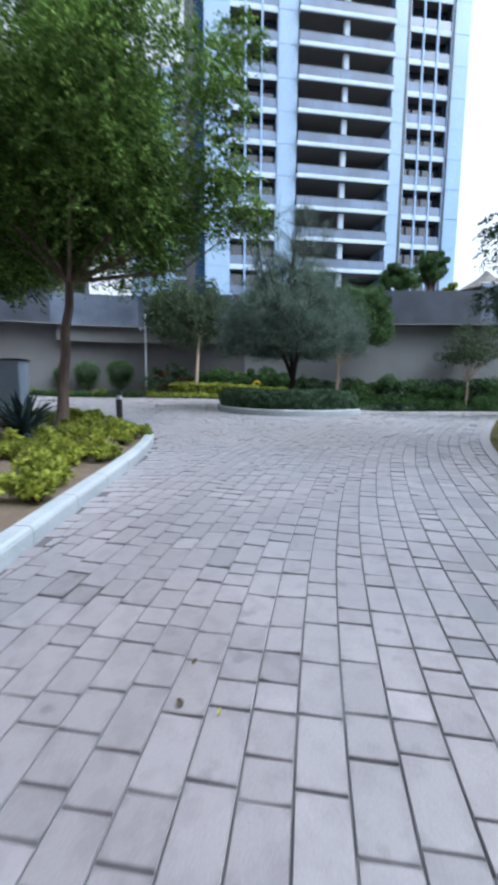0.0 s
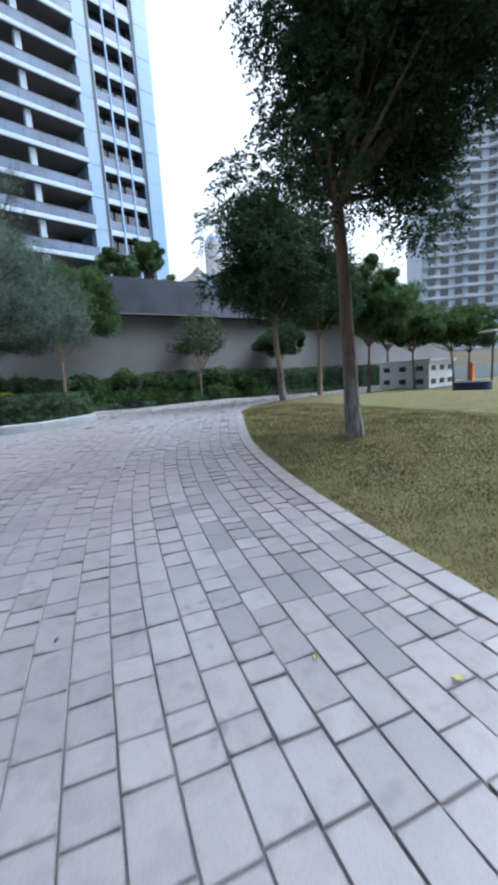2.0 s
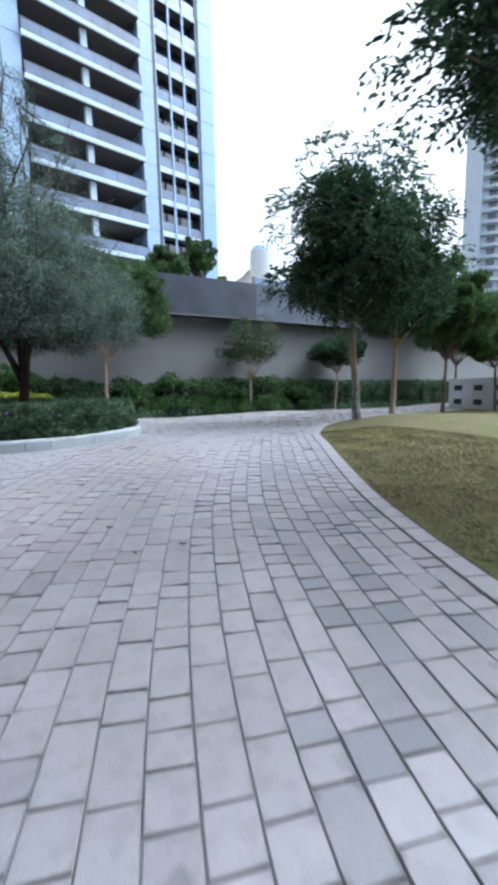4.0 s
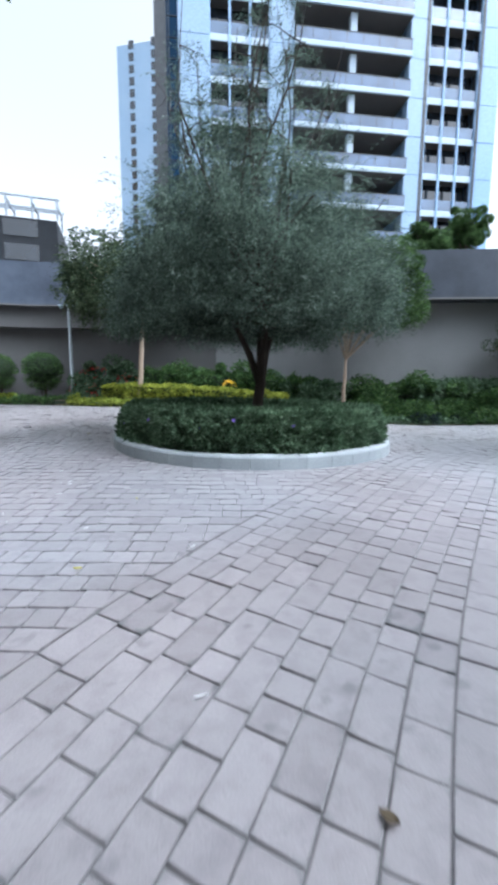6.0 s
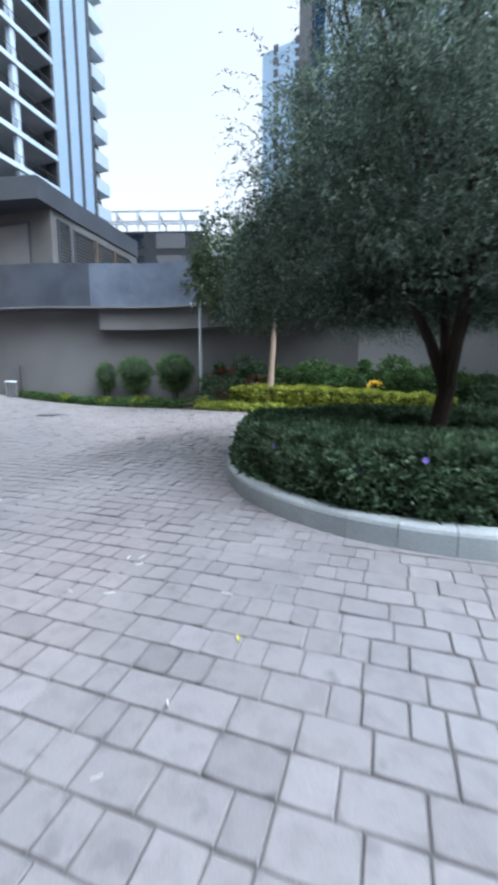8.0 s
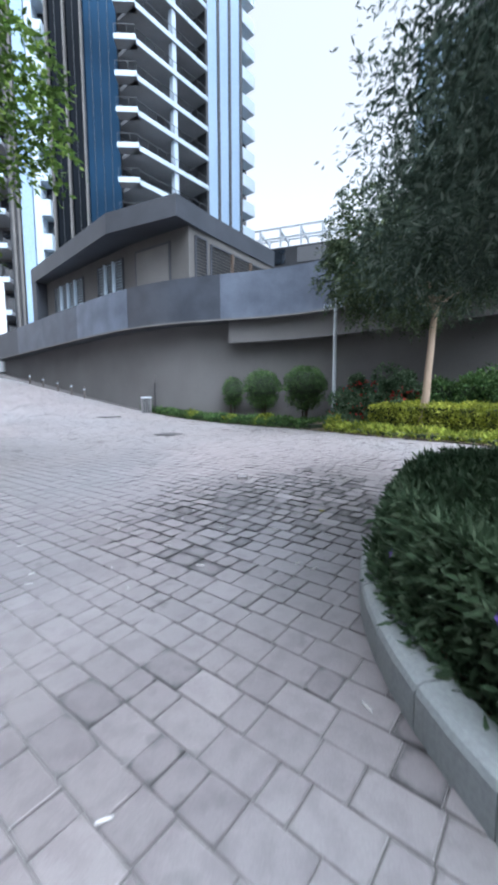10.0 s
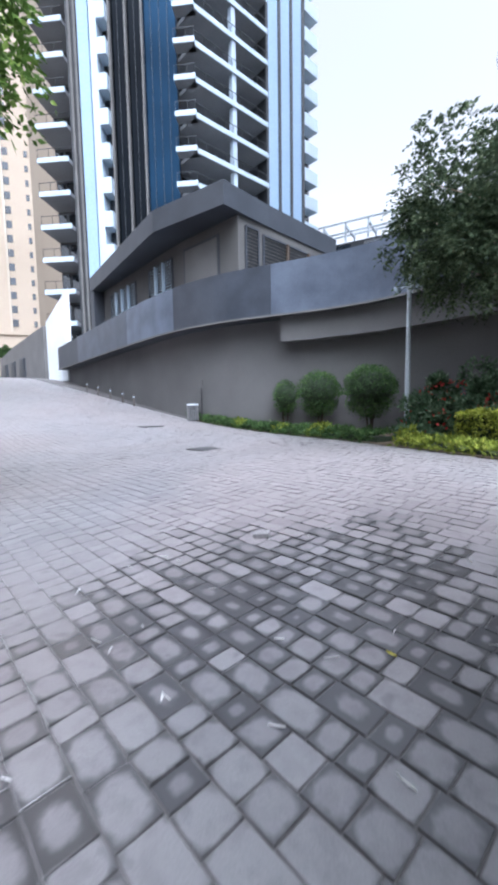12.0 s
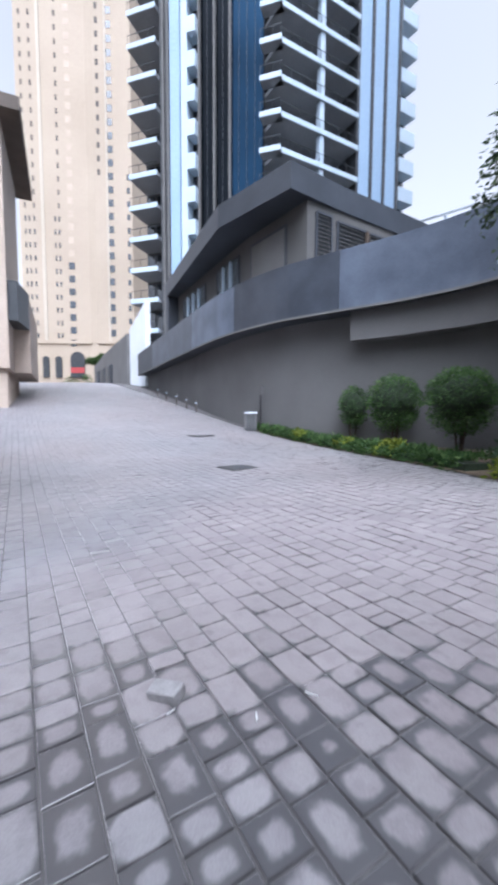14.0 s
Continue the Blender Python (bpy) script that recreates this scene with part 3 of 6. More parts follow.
def leaf_quads(points, ways, size, width, droop=0.0, spread=0.8):
    """Small pointed leaves at points, each along its way with scatter; six-sided plan as two quads."""
    n = len(points)
    d = ways + rng.normal(0, spread, (n, 3))
    d[:, 2] -= droop
    d /= np.maximum(np.linalg.norm(d, axis=1), 1e-6)[:, None]
    s = np.cross(d, rng.normal(0, 1, (n, 3)))
    s /= np.maximum(np.linalg.norm(s, axis=1), 1e-6)[:, None]
    L = (size * rng.uniform(0.6, 1.35, n))[:, None]
    Wd = (width * rng.uniform(0.7, 1.3, n))[:, None]
    up = np.cross(s, d)
    a = points
    m1 = points + d * L * 0.45 + s * Wd * 0.5 + up * Wd * 0.15
    m2 = points + d * L * 0.45 - s * Wd * 0.5 + up * Wd * 0.15
    tip = points + d * L
    V = np.stack([a, m1, tip, m2], 1).reshape(-1, 3)
    F = (np.arange(n)[:, None] * 4 + np.arange(4)[None]).tolist()
    return V, F


def leaves(name, V, F, mat, parent, label=""):
    me = bpy.data.meshes.new(name)
    me.from_pydata(V.tolist(), [], F)
    me.update()
    me.materials.append(mat)
    ob = new(name, me)
    ob.parent = parent
    if label:
        ob["label"] = label
    return ob


def lumps(count, radius, height, seed, flat=0.5, shell=0.55):
    """Centres and radii of the clumps that make a crown, inside an ellipsoid flattened below."""
    r = np.random.default_rng(seed)
    u = r.normal(0, 1, (count, 3))
    u /= np.linalg.norm(u, axis=1)[:, None]
    u[:, 2] = np.where(u[:, 2] < 0, u[:, 2] * flat, u[:, 2])
    rad = r.uniform(shell, 1.0, count) ** 0.6
    c = u * rad[:, None] * np.array([radius, radius, height])
    return c, r.uniform(0.10, 0.32, count) * radius


def clump_points(c, r, per, seed, up=0.25):
    """Points in the clumps, more on their outside, and the way out of each."""
    g = np.random.default_rng(seed)
    n = len(c) * per
    k = np.repeat(np.arange(len(c)), per)
    u = g.normal(0, 1, (n, 3))
    u /= np.linalg.norm(u, axis=1)[:, None]
    p = c[k] + u * (r[k] * g.uniform(0.25, 1.08, n) ** 0.5)[:, None] * np.array([1.15, 1.15, 0.85])
    w = u + np.array([0, 0, up])
    return p, w


def limbs(bm, fork, targets, r0, seed, lift=0.35):
    g = np.random.default_rng(seed)
    for t in targets:
        a, b = np.array(fork, float), np.array(t, float)
        mid = (a + b) / 2 + g.normal(0, 0.12, 3) * np.linalg.norm(b - a) * 0.6 + np.array([0, 0, lift * 0.3])
        tube(bm, [tuple(q) for q in (a, a * 0.6 + mid * 0.4, mid, b)], [r0, r0 * 0.75, r0 * 0.5, r0 * 0.14], 6)


DENSE = 2.4


def limewashed(bark, height):
    """The bark with worn grey limewash brushed on up to a ragged height."""
    m = bark.copy()
    n, l = m.node_tree.nodes, m.node_tree.links
    b = n["Principled BSDF"]
    tc, sep = n.new("ShaderNodeTexCoord"), n.new("ShaderNodeSeparateXYZ")
    l.new(tc.outputs["Object"], sep.inputs[0])
    rag = noise_node(n, l, 5.0, 5.0)
    low = n.new("ShaderNodeMath")
    low.operation = "MULTIPLY_ADD"
    l.new(rag.outputs[0], low.inputs[0])
    low.inputs[1].default_value = 1.4
    l.new(sep.outputs[2], low.inputs[2])
    span = n.new("ShaderNodeMapRange")
    span.inputs["From Min"].default_value, span.inputs["From Max"].default_value = height + 0.25, height + 1.1
    span.inputs["To Min"].default_value, span.inputs["To Max"].default_value = 0.85, 0.0
    l.new(low.outputs[0], span.inputs["Value"])
    wash_c = ramp_node(n, l, noise_node(n, l, 14.0, 5.0, stretch=(1, 1, 0.3)).outputs[0], ((0.35, (0.07, 0.068, 0.07)), (0.65, (0.34, 0.335, 0.34))))
    old = b.inputs["Base Color"].links[0].from_socket
    l.new(mix_node(n, l, span.outputs[0], old, wash_c), b.inputs["Base Color"])
    return m


def spray_leaves(points, ways, length, leaf, width, k, droop, spread):
    """Feathery compound leaves: k leaflets in pairs along an arching, drooping stalk."""
    n = len(points)
    d = ways + rng.normal(0, spread, (n, 3))
    d /= np.maximum(np.linalg.norm(d, axis=1), 1e-6)[:, None]
    side = np.cross(d, np.array([0, 0, 1.0])) + rng.normal(0, 0.3, (n, 3))
    side /= np.maximum(np.linalg.norm(side, axis=1), 1e-6)[:, None]
    ln = length * rng.uniform(0.6, 1.3, n)
    e = np.linspace(0.12, 1, k)
    stalk = points[:, None] + d[:, None] * (ln[:, None] * e)[..., None]
    stalk[..., 2] -= droop * (ln[:, None] * e ** 2)
    sign = np.where(np.arange(k) % 2 == 0, 1.0, -1.0)
    way = 0.75 * d[:, None] + side[:, None] * sign[None, :, None]
    way[..., 2] -= droop * e[None]
    return leaf_quads(stalk.reshape(-1, 3), way.reshape(-1, 3), leaf, width, 0.0, 0.22)


def tree(name, label, place, trunk_top, r_base, crown_c, crown_r, crown_h, mat, bark, count=46, per=260, size=0.2, width=0.07, seed=1, flat=0.5,
         droop=0.2, shell=0.5, twigs=0, group="", extra=(), feather=0, wash=0.0):
    """place: base; trunk_top and crown_c are offsets from it."""
    t = thing(name, label, "tree", (place[0], place[1], gz(*place[:2]) + (place[2] if len(place) > 2 else 0.0)), group=group)
    g = np.random.default_rng(seed)
    bm = bmesh.new()
    tt = np.array(trunk_top, float)
    pts, rad = [], []
    for i, s in enumerate(np.linspace(0, 1, 7)):
        wob = g.normal(0, 0.009, 3) * (0 < i < 6) * np.linalg.norm(tt) * 0.5
        pts.append(tuple(tt * s + wob * np.array([1, 1, 0]) + np.array([0, 0, -0.1 if i == 0 else 0])))
        rad.append(r_base * (1.25 if i == 0 else 1.0 - 0.38 * s))
    tube(bm, pts, rad, 10)
    part("trunk", bm, limewashed(bark, wash) if wash else bark, t)
    c, r = lumps(count, crown_r, crown_h, seed, flat, shell)
    c = c + np.array(crown_c)
    bm = bmesh.new()
    pick = g.permutation(count)[: min(14, count)]
    ends = [tuple(c[k]) for k in pick] + [e[:3] for e in extra]
    limbs(bm, tt, ends, r_base * 0.42, seed)
    if extra:
        c = np.concatenate([c, np.array([e[:3] for e in extra])])
        r = np.concatenate([r, np.array([e[3] for e in extra])])
    part("limb_system", bm, bark, t)
    p, w = clump_points(c, r, int(per * DENSE), seed)
    if feather:
        q = g.permutation(len(p))[: feather]
        V, F = spray_leaves(p[q], w[q], size * 2.6, size * 0.8, width * 1.25, 9, 0.55, 0.55)
    else:
        V, F = leaf_quads(p, w, size * 0.82, width * 1.05, droop)
    # broad shaded leaves deep in the crown
    ci, ri = lumps(count, crown_r * 0.62, crown_h * 0.66, seed + 500, flat, 0.1)
    p2, w2 = clump_points(ci + np.array(crown_c), ri * 1.2, int(per * 0.5), seed + 1)
    V3, F3 = leaf_quads(p2, w2, size * 1.3, width * 2.1, droop)
    F = F + (np.array(F3) + len(V)).tolist()
    V = np.concatenate([V, V3])
    if twigs:
        # loose sprays past the outline
        u = g.normal(0, 1, (twigs, 3))
        u /= np.linalg.norm(u, axis=1)[:, None]
        u[:, 2] = np.abs(u[:, 2]) * 0.9 + np.where(g.random(twigs) < 0.3, -0.6, 0.1)
        st = u * np.array([crown_r, crown_r, crown_h]) * 0.85 + np.array(crown_c)
        k = 26
        s = np.linspace(0, 1, k)
        q = st[:, None, :] + u[:, None, :] * (s[None, :, None] * g.uniform(0.18, 0.4, twigs)[:, None, None] * crown_r) - np.array([0, 0, 0.25 * crown_r]) * (s ** 2)[None, :, None] * 0.8
        q = q.reshape(-1, 3) + g.normal(0, 0.05, (twigs * k, 3))
        V2, F2 = leaf_quads(q, np.repeat(u, k, axis=0), size * 0.9, width, droop)
        F = F + (np.array(F2) + len(V)).tolist()
        V = np.concatenate([V, V2])
    leaves("crown", V, F, mat, t)
    return t


def leaf_cover(points, normals, size, width, mat, name, parent, label="", droop=0.0, spread=0.7):
    V, F = leaf_quads(points, normals, size, width, droop, spread)
    return leaves(name, V, F, mat, parent, label)


def hedge_run(name, label, line, depth, height, mat, density=900, size=0.09, width=0.045, lift=0.0, seed=1, rag=0.06):
    """A clipped hedge along a plan line: a dark core, coloured as inner shade, under a coat of leaves."""
    g = np.random.default_rng(seed)
    t = thing(name, label, "hedge")
    L = np.asarray(line, float)
    far = offset(L, -depth)
    zl = ground_z(L[:, 0], L[:, 1]) + lift
    n = len(L)
    ins = 0.06
    A, B = offset(L, -ins), offset(L, -(depth - ins))
    V = [(x, y, z - 0.05) for (x, y), z in zip(A, zl)] + [(x, y, z + height - ins) for (x, y), z in zip(A, zl)]
    V += [(x, y, z + height - ins) for (x, y), z in zip(B, zl)] + [(x, y, z - 0.05) for (x, y), z in zip(B, zl)]
    F = [(k * n + i, k * n + i + 1, (k + 1) % 4 * n + i + 1, (k + 1) % 4 * n + i) for k in range(4) for i in range(n - 1)]
    F += [(0, n, 2 * n, 3 * n), (4 * n - 1, 3 * n - 1, 2 * n - 1, n - 1)]
    core = raw("shade_core", V, F, M["hedge_core"], t)
    s = np.r_[0, np.cumsum(np.hypot(*np.diff(L, axis=0).T))]
    area = s[-1] * (height + depth)
    N = int(area * density)
    u = g.uniform(0, s[-1], N)
    tl = np.gradient(L, axis=0)
    tl /= np.hypot(tl[:, 0], tl[:, 1])[:, None]
    px, py = np.interp(u, s, L[:, 0]), np.interp(u, s, L[:, 1])
    tx, ty = np.interp(u, s, tl[:, 0]), np.interp(u, s, tl[:, 1])
    nx, ny = ty, -tx
    zz = np.interp(u, s, zl)
    bump = 0.5 * rag * (np.sin(u * 3.1 + seed) + np.sin(u * 7.3)) + g.normal(0, rag * 0.6, N)
    side = g.random(N) < height / (height + depth)
    dd = np.where(side, 0.0, g.uniform(0, depth, N))
    hh = np.where(side, g.uniform(0, height, N), height)
    P = np.stack([px + nx * (dd - np.where(side, bump, 0)), py + ny * (dd - np.where(side, bump, 0)), zz + hh + np.where(side, 0, bump)], 1)
    W = np.where(side[:, None], np.stack([-nx, -ny, 0 * nx + 0.35], 1), np.array([0, 0, 1.0]))
    leaf_cover(P, W, size, width, mat, "leaf_coat", t)
    return t


def topiary(name, label, place, stem_h, r, mat, seed, tall=1.0, group=""):
    t = thing(name, label, "bush", (place[0], place[1], gz(*place)), group=group)
    g = np.random.default_rng(seed)
    bm = bmesh.new()
    for k in range(4):
        a = g.uniform(0, 6.28)
        tube(bm, [(0.06 * math.cos(a), 0.06 * math.sin(a), -0.05), (0.14 * math.cos(a), 0.14 * math.sin(a), stem_h * 0.6), (0.3 * r * math.cos(a), 0.3 * r * math.sin(a), stem_h + r * 0.4)], [0.035, 0.03, 0.02], 6)
    part("stem", bm, M["dark_bark"], t)
    # dark ball whose colour stands for the shade inside the bush
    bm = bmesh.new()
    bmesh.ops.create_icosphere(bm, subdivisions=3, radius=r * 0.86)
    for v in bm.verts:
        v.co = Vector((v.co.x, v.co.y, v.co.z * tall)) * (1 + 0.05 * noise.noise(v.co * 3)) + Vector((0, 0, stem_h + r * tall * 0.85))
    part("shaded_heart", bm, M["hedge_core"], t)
    N = int(8200 * r * r)
    u = g.normal(0, 1, (N, 3))
    u /= np.linalg.norm(u, axis=1)[:, None]
    P = u * (r * (g.uniform(0.8, 1.12, N) + 0.06 * np.sin(u[:, 0] * 7 + seed) * np.cos(u[:, 2] * 6)))[:, None] * np.array([1, 1, tall]) + np.array([0, 0, stem_h + r * tall * 0.85])
    low = P[:, 2] < stem_h + r * tall * 0.6
    P[low, 2] -= g.uniform(0, 0.35, int(low.sum())) * r
    P[low, :2] *= 0.93
    leaf_cover(P, u, 0.085, 0.035, mat, "leaf_coat", t)
    return t


def shrub(name, label, place, r, h, mat, seed, count=18, per=130, size=0.12, width=0.06, group="", z=None):
    t = thing(name, label, "shrub", (place[0], place[1], gz(*place) if z is None else z), group=group)
    c, rr = lumps(count, r, h, seed, 0.2, 0.3)
    c[:, 2] = np.abs(c[:, 2]) * 0.9 + 0.12
    p, w = clump_points(c, rr * 1.25, per, seed)
    p[:, 2] = np.maximum(p[:, 2], 0.02)
    V, F = leaf_quads(p, w, size, width, 0.1)
    leaves("foliage", V, F, mat, t)
    bm = bmesh.new()
    limbs(bm, (0, 0, -0.05), [tuple(c[k]) for k in range(min(7, count))], 0.03, seed)
    part("stem", bm, M["dark_bark"], t)
    return t


# ---- roundabout island ----
def ring_xy(r, n, a0=0.0):
    a = a0 + np.linspace(0, 2 * math.pi, n, endpoint=False)
    return ISLAND[0] + r * np.cos(a), ISLAND[1] + r * np.sin(a)


def kerb_stones(name, label, line, width, height, gap=0.008, unit=0.5, closed=False, sink=0.08):
    """Separate bevelled kerb stones laid end to end along a line; the stone lies to the line's right."""
    t = tagged(new(name), label, "kerb", kind="structure")
    L = np.asarray(line, float)
    if closed:
        L = np.vstack([L, L[:1]])
    s = np.r_[0, np.cumsum(np.hypot(*np.diff(L, axis=0).T))]
    k = max(1, int(round(s[-1] / unit)))
    cuts = np.linspace(0, s[-1], k + 1)
    R = offset(L, -width)
    if closed:
        R[-1] = R[0] = (R[0] + R[-1]) / 2
    for c0, c1 in zip(cuts, cuts[1:]):
        bm = bmesh.new()
        rows = []
        for u in np.linspace(c0 + gap / 2, c1 - gap / 2, 3):
            a = np.array([np.interp(u, s, L[:, 0]), np.interp(u, s, L[:, 1])])
            b = np.array([np.interp(u, s, R[:, 0]), np.interp(u, s, R[:, 1])])
            z = gz(*a)
            d = (b - a) / width
            prof = ((0.0, -sink), (0.0, height - 0.05), (0.012, height - 0.02), (0.04, height), (width - 0.02, height + 0.004), (width, height - 0.02), (width, -sink))
            rows.append([bm.verts.new((*(a + d * o), z + h)) for o, h in prof])
        for r0, r1 in zip(rows, rows[1:]):
            for i in range(len(r0) - 1):
                bm.faces.new((r0[i], r1[i], r1[i + 1], r0[i + 1]))
        bm.faces.new(rows[0])
        bm.faces.new(rows[-1][::-1])
        bmesh.ops.recalc_face_normals(bm, faces=bm.faces)
        part("kerb_stone", bm, M["kerb"], t)
    return t


xr, yr = ring_xy(ISLAND_R, 160)
kerb_stones("kerb_island", "round kerb of pale blue-grey stones", np.stack([xr, yr], 1)[::-1], 0.20, 0.23, closed=True, unit=0.46)
kerb_stones("kerb_bed", "curved kerb of pale grey stones along the planting bed", BED_EDGE[(BED_EDGE[:, 1] < 15.6) & (BED_EDGE[:, 1] > -6)][::-1], 0.2, 0.17, unit=0.9)
g_ring = np.linspace(0, 1, 9)
V, F = [], []
for q in g_ring:
    x, y = ring_xy(max(q, 0.01) * (ISLAND_R - 0.18), 64)
    V += [(a, b_, gz(a, b_) + 0.15) for a, b_ in zip(x, y)]
for k in range(8):
    F += [(k * 64 + i, k * 64 + (i + 1) % 64, (k + 1) * 64 + (i + 1) % 64, (k + 1) * 64 + i) for i in range(64)]
tagged(raw("island_soil", V, F, M["soil"]), "soil inside the round island", "planting bed", kind="structure")


def island_hedge():
    t = thing("island_hedge", "broad clipped dark green hedge filling the round island", "hedge", (ISLAND[0], ISLAND[1], 0))
    g = np.random.default_rng(3)
    ro, top = ISLAND_R - 0.19, 0.81
    n = 72
    prof = [(ro - 0.12, 0.15), (ro - 0.08, 0.5), (ro - 0.1, top - 0.14), (ro - 0.25, top - 0.08), (1.3, top - 0.16), (1.0, 0.45), (0.7, 0.16)]
    V, F = [], []
    for r, h in prof:
        for k in range(n):
            a = 2 * math.pi * k / n
            x, y = r * math.cos(a), r * math.sin(a)
            V.append((x, y, gz(ISLAND[0], ISLAND[1]) * 0.5 + gz(ISLAND[0] + x, ISLAND[1] + y) * 0.5 + h))
    for j in range(len(prof) - 1):
        F += [(j * n + k, j * n + (k + 1) % n, (j + 1) * n + (k + 1) % n, (j + 1) * n + k) for k in range(n)]
    raw("shade_core", V, F, M["hedge_core"], t)
    N1, N2 = 42000, 42000
    a = g.uniform(0, 2 * math.pi, N1)
    h = g.uniform(0.17, top, N1)
    wob = 0.05 * np.sin(a * 9) + 0.04 * np.sin(a * 23 + 1) + 0.05 * np.sin(h * 9 + a * 5)
    r = ro - 0.02 + wob * 0.6 + g.normal(0, 0.035, N1) - 0.1 * smooth(top - 0.2, top, h)
    P1 = np.stack([r * np.cos(a), r * np.sin(a), h], 1)
    W1 = np.stack([np.cos(a), np.sin(a), 0 * a + 0.45], 1)
    a = g.uniform(0, 2 * math.pi, N2)
    r = np.sqrt(g.uniform(1.15 ** 2, (ro - 0.05) ** 2, N2))
    hh = top - 0.03 + 0.03 * np.sin(r * 8 + a * 6) + g.normal(0, 0.03, N2) - 0.05 * (r < 1.6)
    P2 = np.stack([r * np.cos(a), r * np.sin(a), hh], 1)
    W2 = np.stack([0.3 * np.cos(a), 0.3 * np.sin(a), 0 * a + 1], 1)
    P, W = np.concatenate([P1, P2]), np.concatenate([W1, W2])
    P[:, 2] += 0.5 * gz(*ISLAND) + 0.5 * ground_z(P[:, 0] + ISLAND[0], P[:, 1] + ISLAND[1])
    leaf_cover(P, W, 0.085, 0.03, M["leaf_hedge"], "leaf_coat", t, spread=0.75)
    # a few small violet flowers
    fm, fn, fl_, fb = material("violet_petals", 0.6)
    fb.inputs["Base Color"].default_value = (0.16, 0.10, 0.42, 1)
    for ang, hgt in ((4.42, 0.62), (4.05, 0.72), (4.95, 0.68), (3.72, 0.6), (4.62, 0.76)):
        bm = bmesh.new()
        for k in range(5):
            m = Matrix.Translation((ro * 1.02 * math.cos(ang), ro * 1.02 * math.sin(ang), hgt + gz(ISLAND[0], ISLAND[1] - 3))) @ Matrix.Rotation(ang, 4, "Z") @ Matrix.Rotation(radians(70), 4, "Y") @ Matrix.Rotation(k * 1.2566, 4, "Z")
            vs = [bm.verts.new(m @ Vector(c)) for c in ((0, 0, 0), (0.022, 0.012, 0.006), (0.032, 0, 0.009), (0.022, -0.012, 0.006))]
            bm.faces.new(vs)
        part("flower", bm, fm, t, "small violet flower")


island_hedge()


def island_tree():
    """A low forked tree with a broad umbrella crown of fine drooping foliage and wispy leaders above."""
    bx, by = 1.72, 17.0
    z = gz(bx, by) + 0.15
    t = thing("island_tree", "dark-stemmed umbrella tree with fine grey-green drooping foliage", "tree", (bx, by, z))
    bm = bmesh.new()
    tube(bm, [(0, 0, -0.1), (0.04, 0, 0.6), (0.14, 0, 1.25)], [0.155, 0.125, 0.115], 10)
    part("trunk", bm, M["dark_bark"], t)
    bm = bmesh.new()
    g = np.random.default_rng(5)
    forks = [(-0.42, -0.1, 2.35), (0.4, 0.1, 2.45), (0.1, 0.7, 2.5), (0.25, -0.5, 2.6)]
    for f in forks:
        tube(bm, [(0.12, 0, 1.1), (f[0] * 0.45 + 0.05, f[1] * 0.45, 1.8), f], [0.095, 0.075, 0.05], 8)
        for k in range(5):
            a = g.uniform(0, 6.28)
            r = g.uniform(1.0, 2.4)
            tube(bm, [f, (f[0] * 0.5 + 0.6 * r * math.cos(a), f[1] * 0.5 + 0.6 * r * math.sin(a), 3.2 + g.uniform(0, 0.7)), (r * math.cos(a) * 1.2, r * math.sin(a) * 1.2, 3.4 + g.uniform(0, 2.0))], [0.055, 0.035, 0.012], 6)
    twigs = []
    for k in range(17):
        a = g.uniform(0, 6.28)
        r = 2.0 * math.sqrt(g.uniform(0.05, 1))
        b2 = a + g.normal(0, 0.6)
        top = (max(-1.6, r * 1.2 * math.cos(b2)), r * 1.2 * math.sin(b2), g.uniform(6.6, 8.4) + 1.9 * (1 - r / 2.0) * g.random())
        a_, b_, c_ = np.array((0.1 * math.cos(a), 0.1 * math.sin(a), 2.6)), np.array((0.8 * r * math.cos(a), 0.8 * r * math.sin(a), 4.3 + g.uniform(-0.5, 0.4))), np.array(top)
        ph = g.uniform(0, 6.28, 2)
        fine = [(1 - s) ** 2 * a_ + 2 * s * (1 - s) * b_ + s * s * c_ + np.array([0.25 * math.sin(7 * s + ph[0]), 0.25 * math.cos(6 * s + ph[1]), 0]) * s for s in np.linspace(0, 1, 10)]
        tube(bm, [tuple(q) for q in fine], [0.045 * (1 - s) + 0.006 for s in np.linspace(0, 1, 10)], 5)
        for s in np.linspace(0.35, 0.97, 10):
            o = fine[int(s * 9)]
            d = g.normal(0, 1, 3) * np.array([1, 1, 0.35]) + np.array([0, 0, 0.45])
            d /= np.linalg.norm(d)
            ln = g.uniform(0.7, 1.5) * (1.35 - 0.75 * s)
            sub = [o + d * ln * e + np.array([0, 0, 0.25 * ln * e * (1 - 1.6 * e)]) + g.normal(0, 0.03, 3) * (e > 0) for e in np.linspace(0, 1, 5)]
            tube(bm, [tuple(q) for q in sub], [0.014, 0.011, 0.008, 0.006, 0.003], 4)
            twigs.append(sub)
    part("limb_system", bm, M["dark_bark"], t)
    # umbrella: clumps in a lens shape with a flat drooping underside
    R = 2.95
    N = 300
    ang = g.uniform(0, 6.28, N)
    rr = R * np.sqrt(g.uniform(0.01, 1, N))
    hi = 5.55 - 2.1 * (rr / R) ** 2.4 + 0.35 * np.sin(ang * 3 + 1)
    lo = 2.22 + 0.12 * np.sin(ang * 3)
    c = np.stack([rr * np.cos(ang), rr * np.sin(ang), lo + (hi - lo) * g.uniform(0, 1, N) ** 0.85], 1)
    p, w = clump_points(c, g.uniform(0.25, 0.5, N), 520, 11)
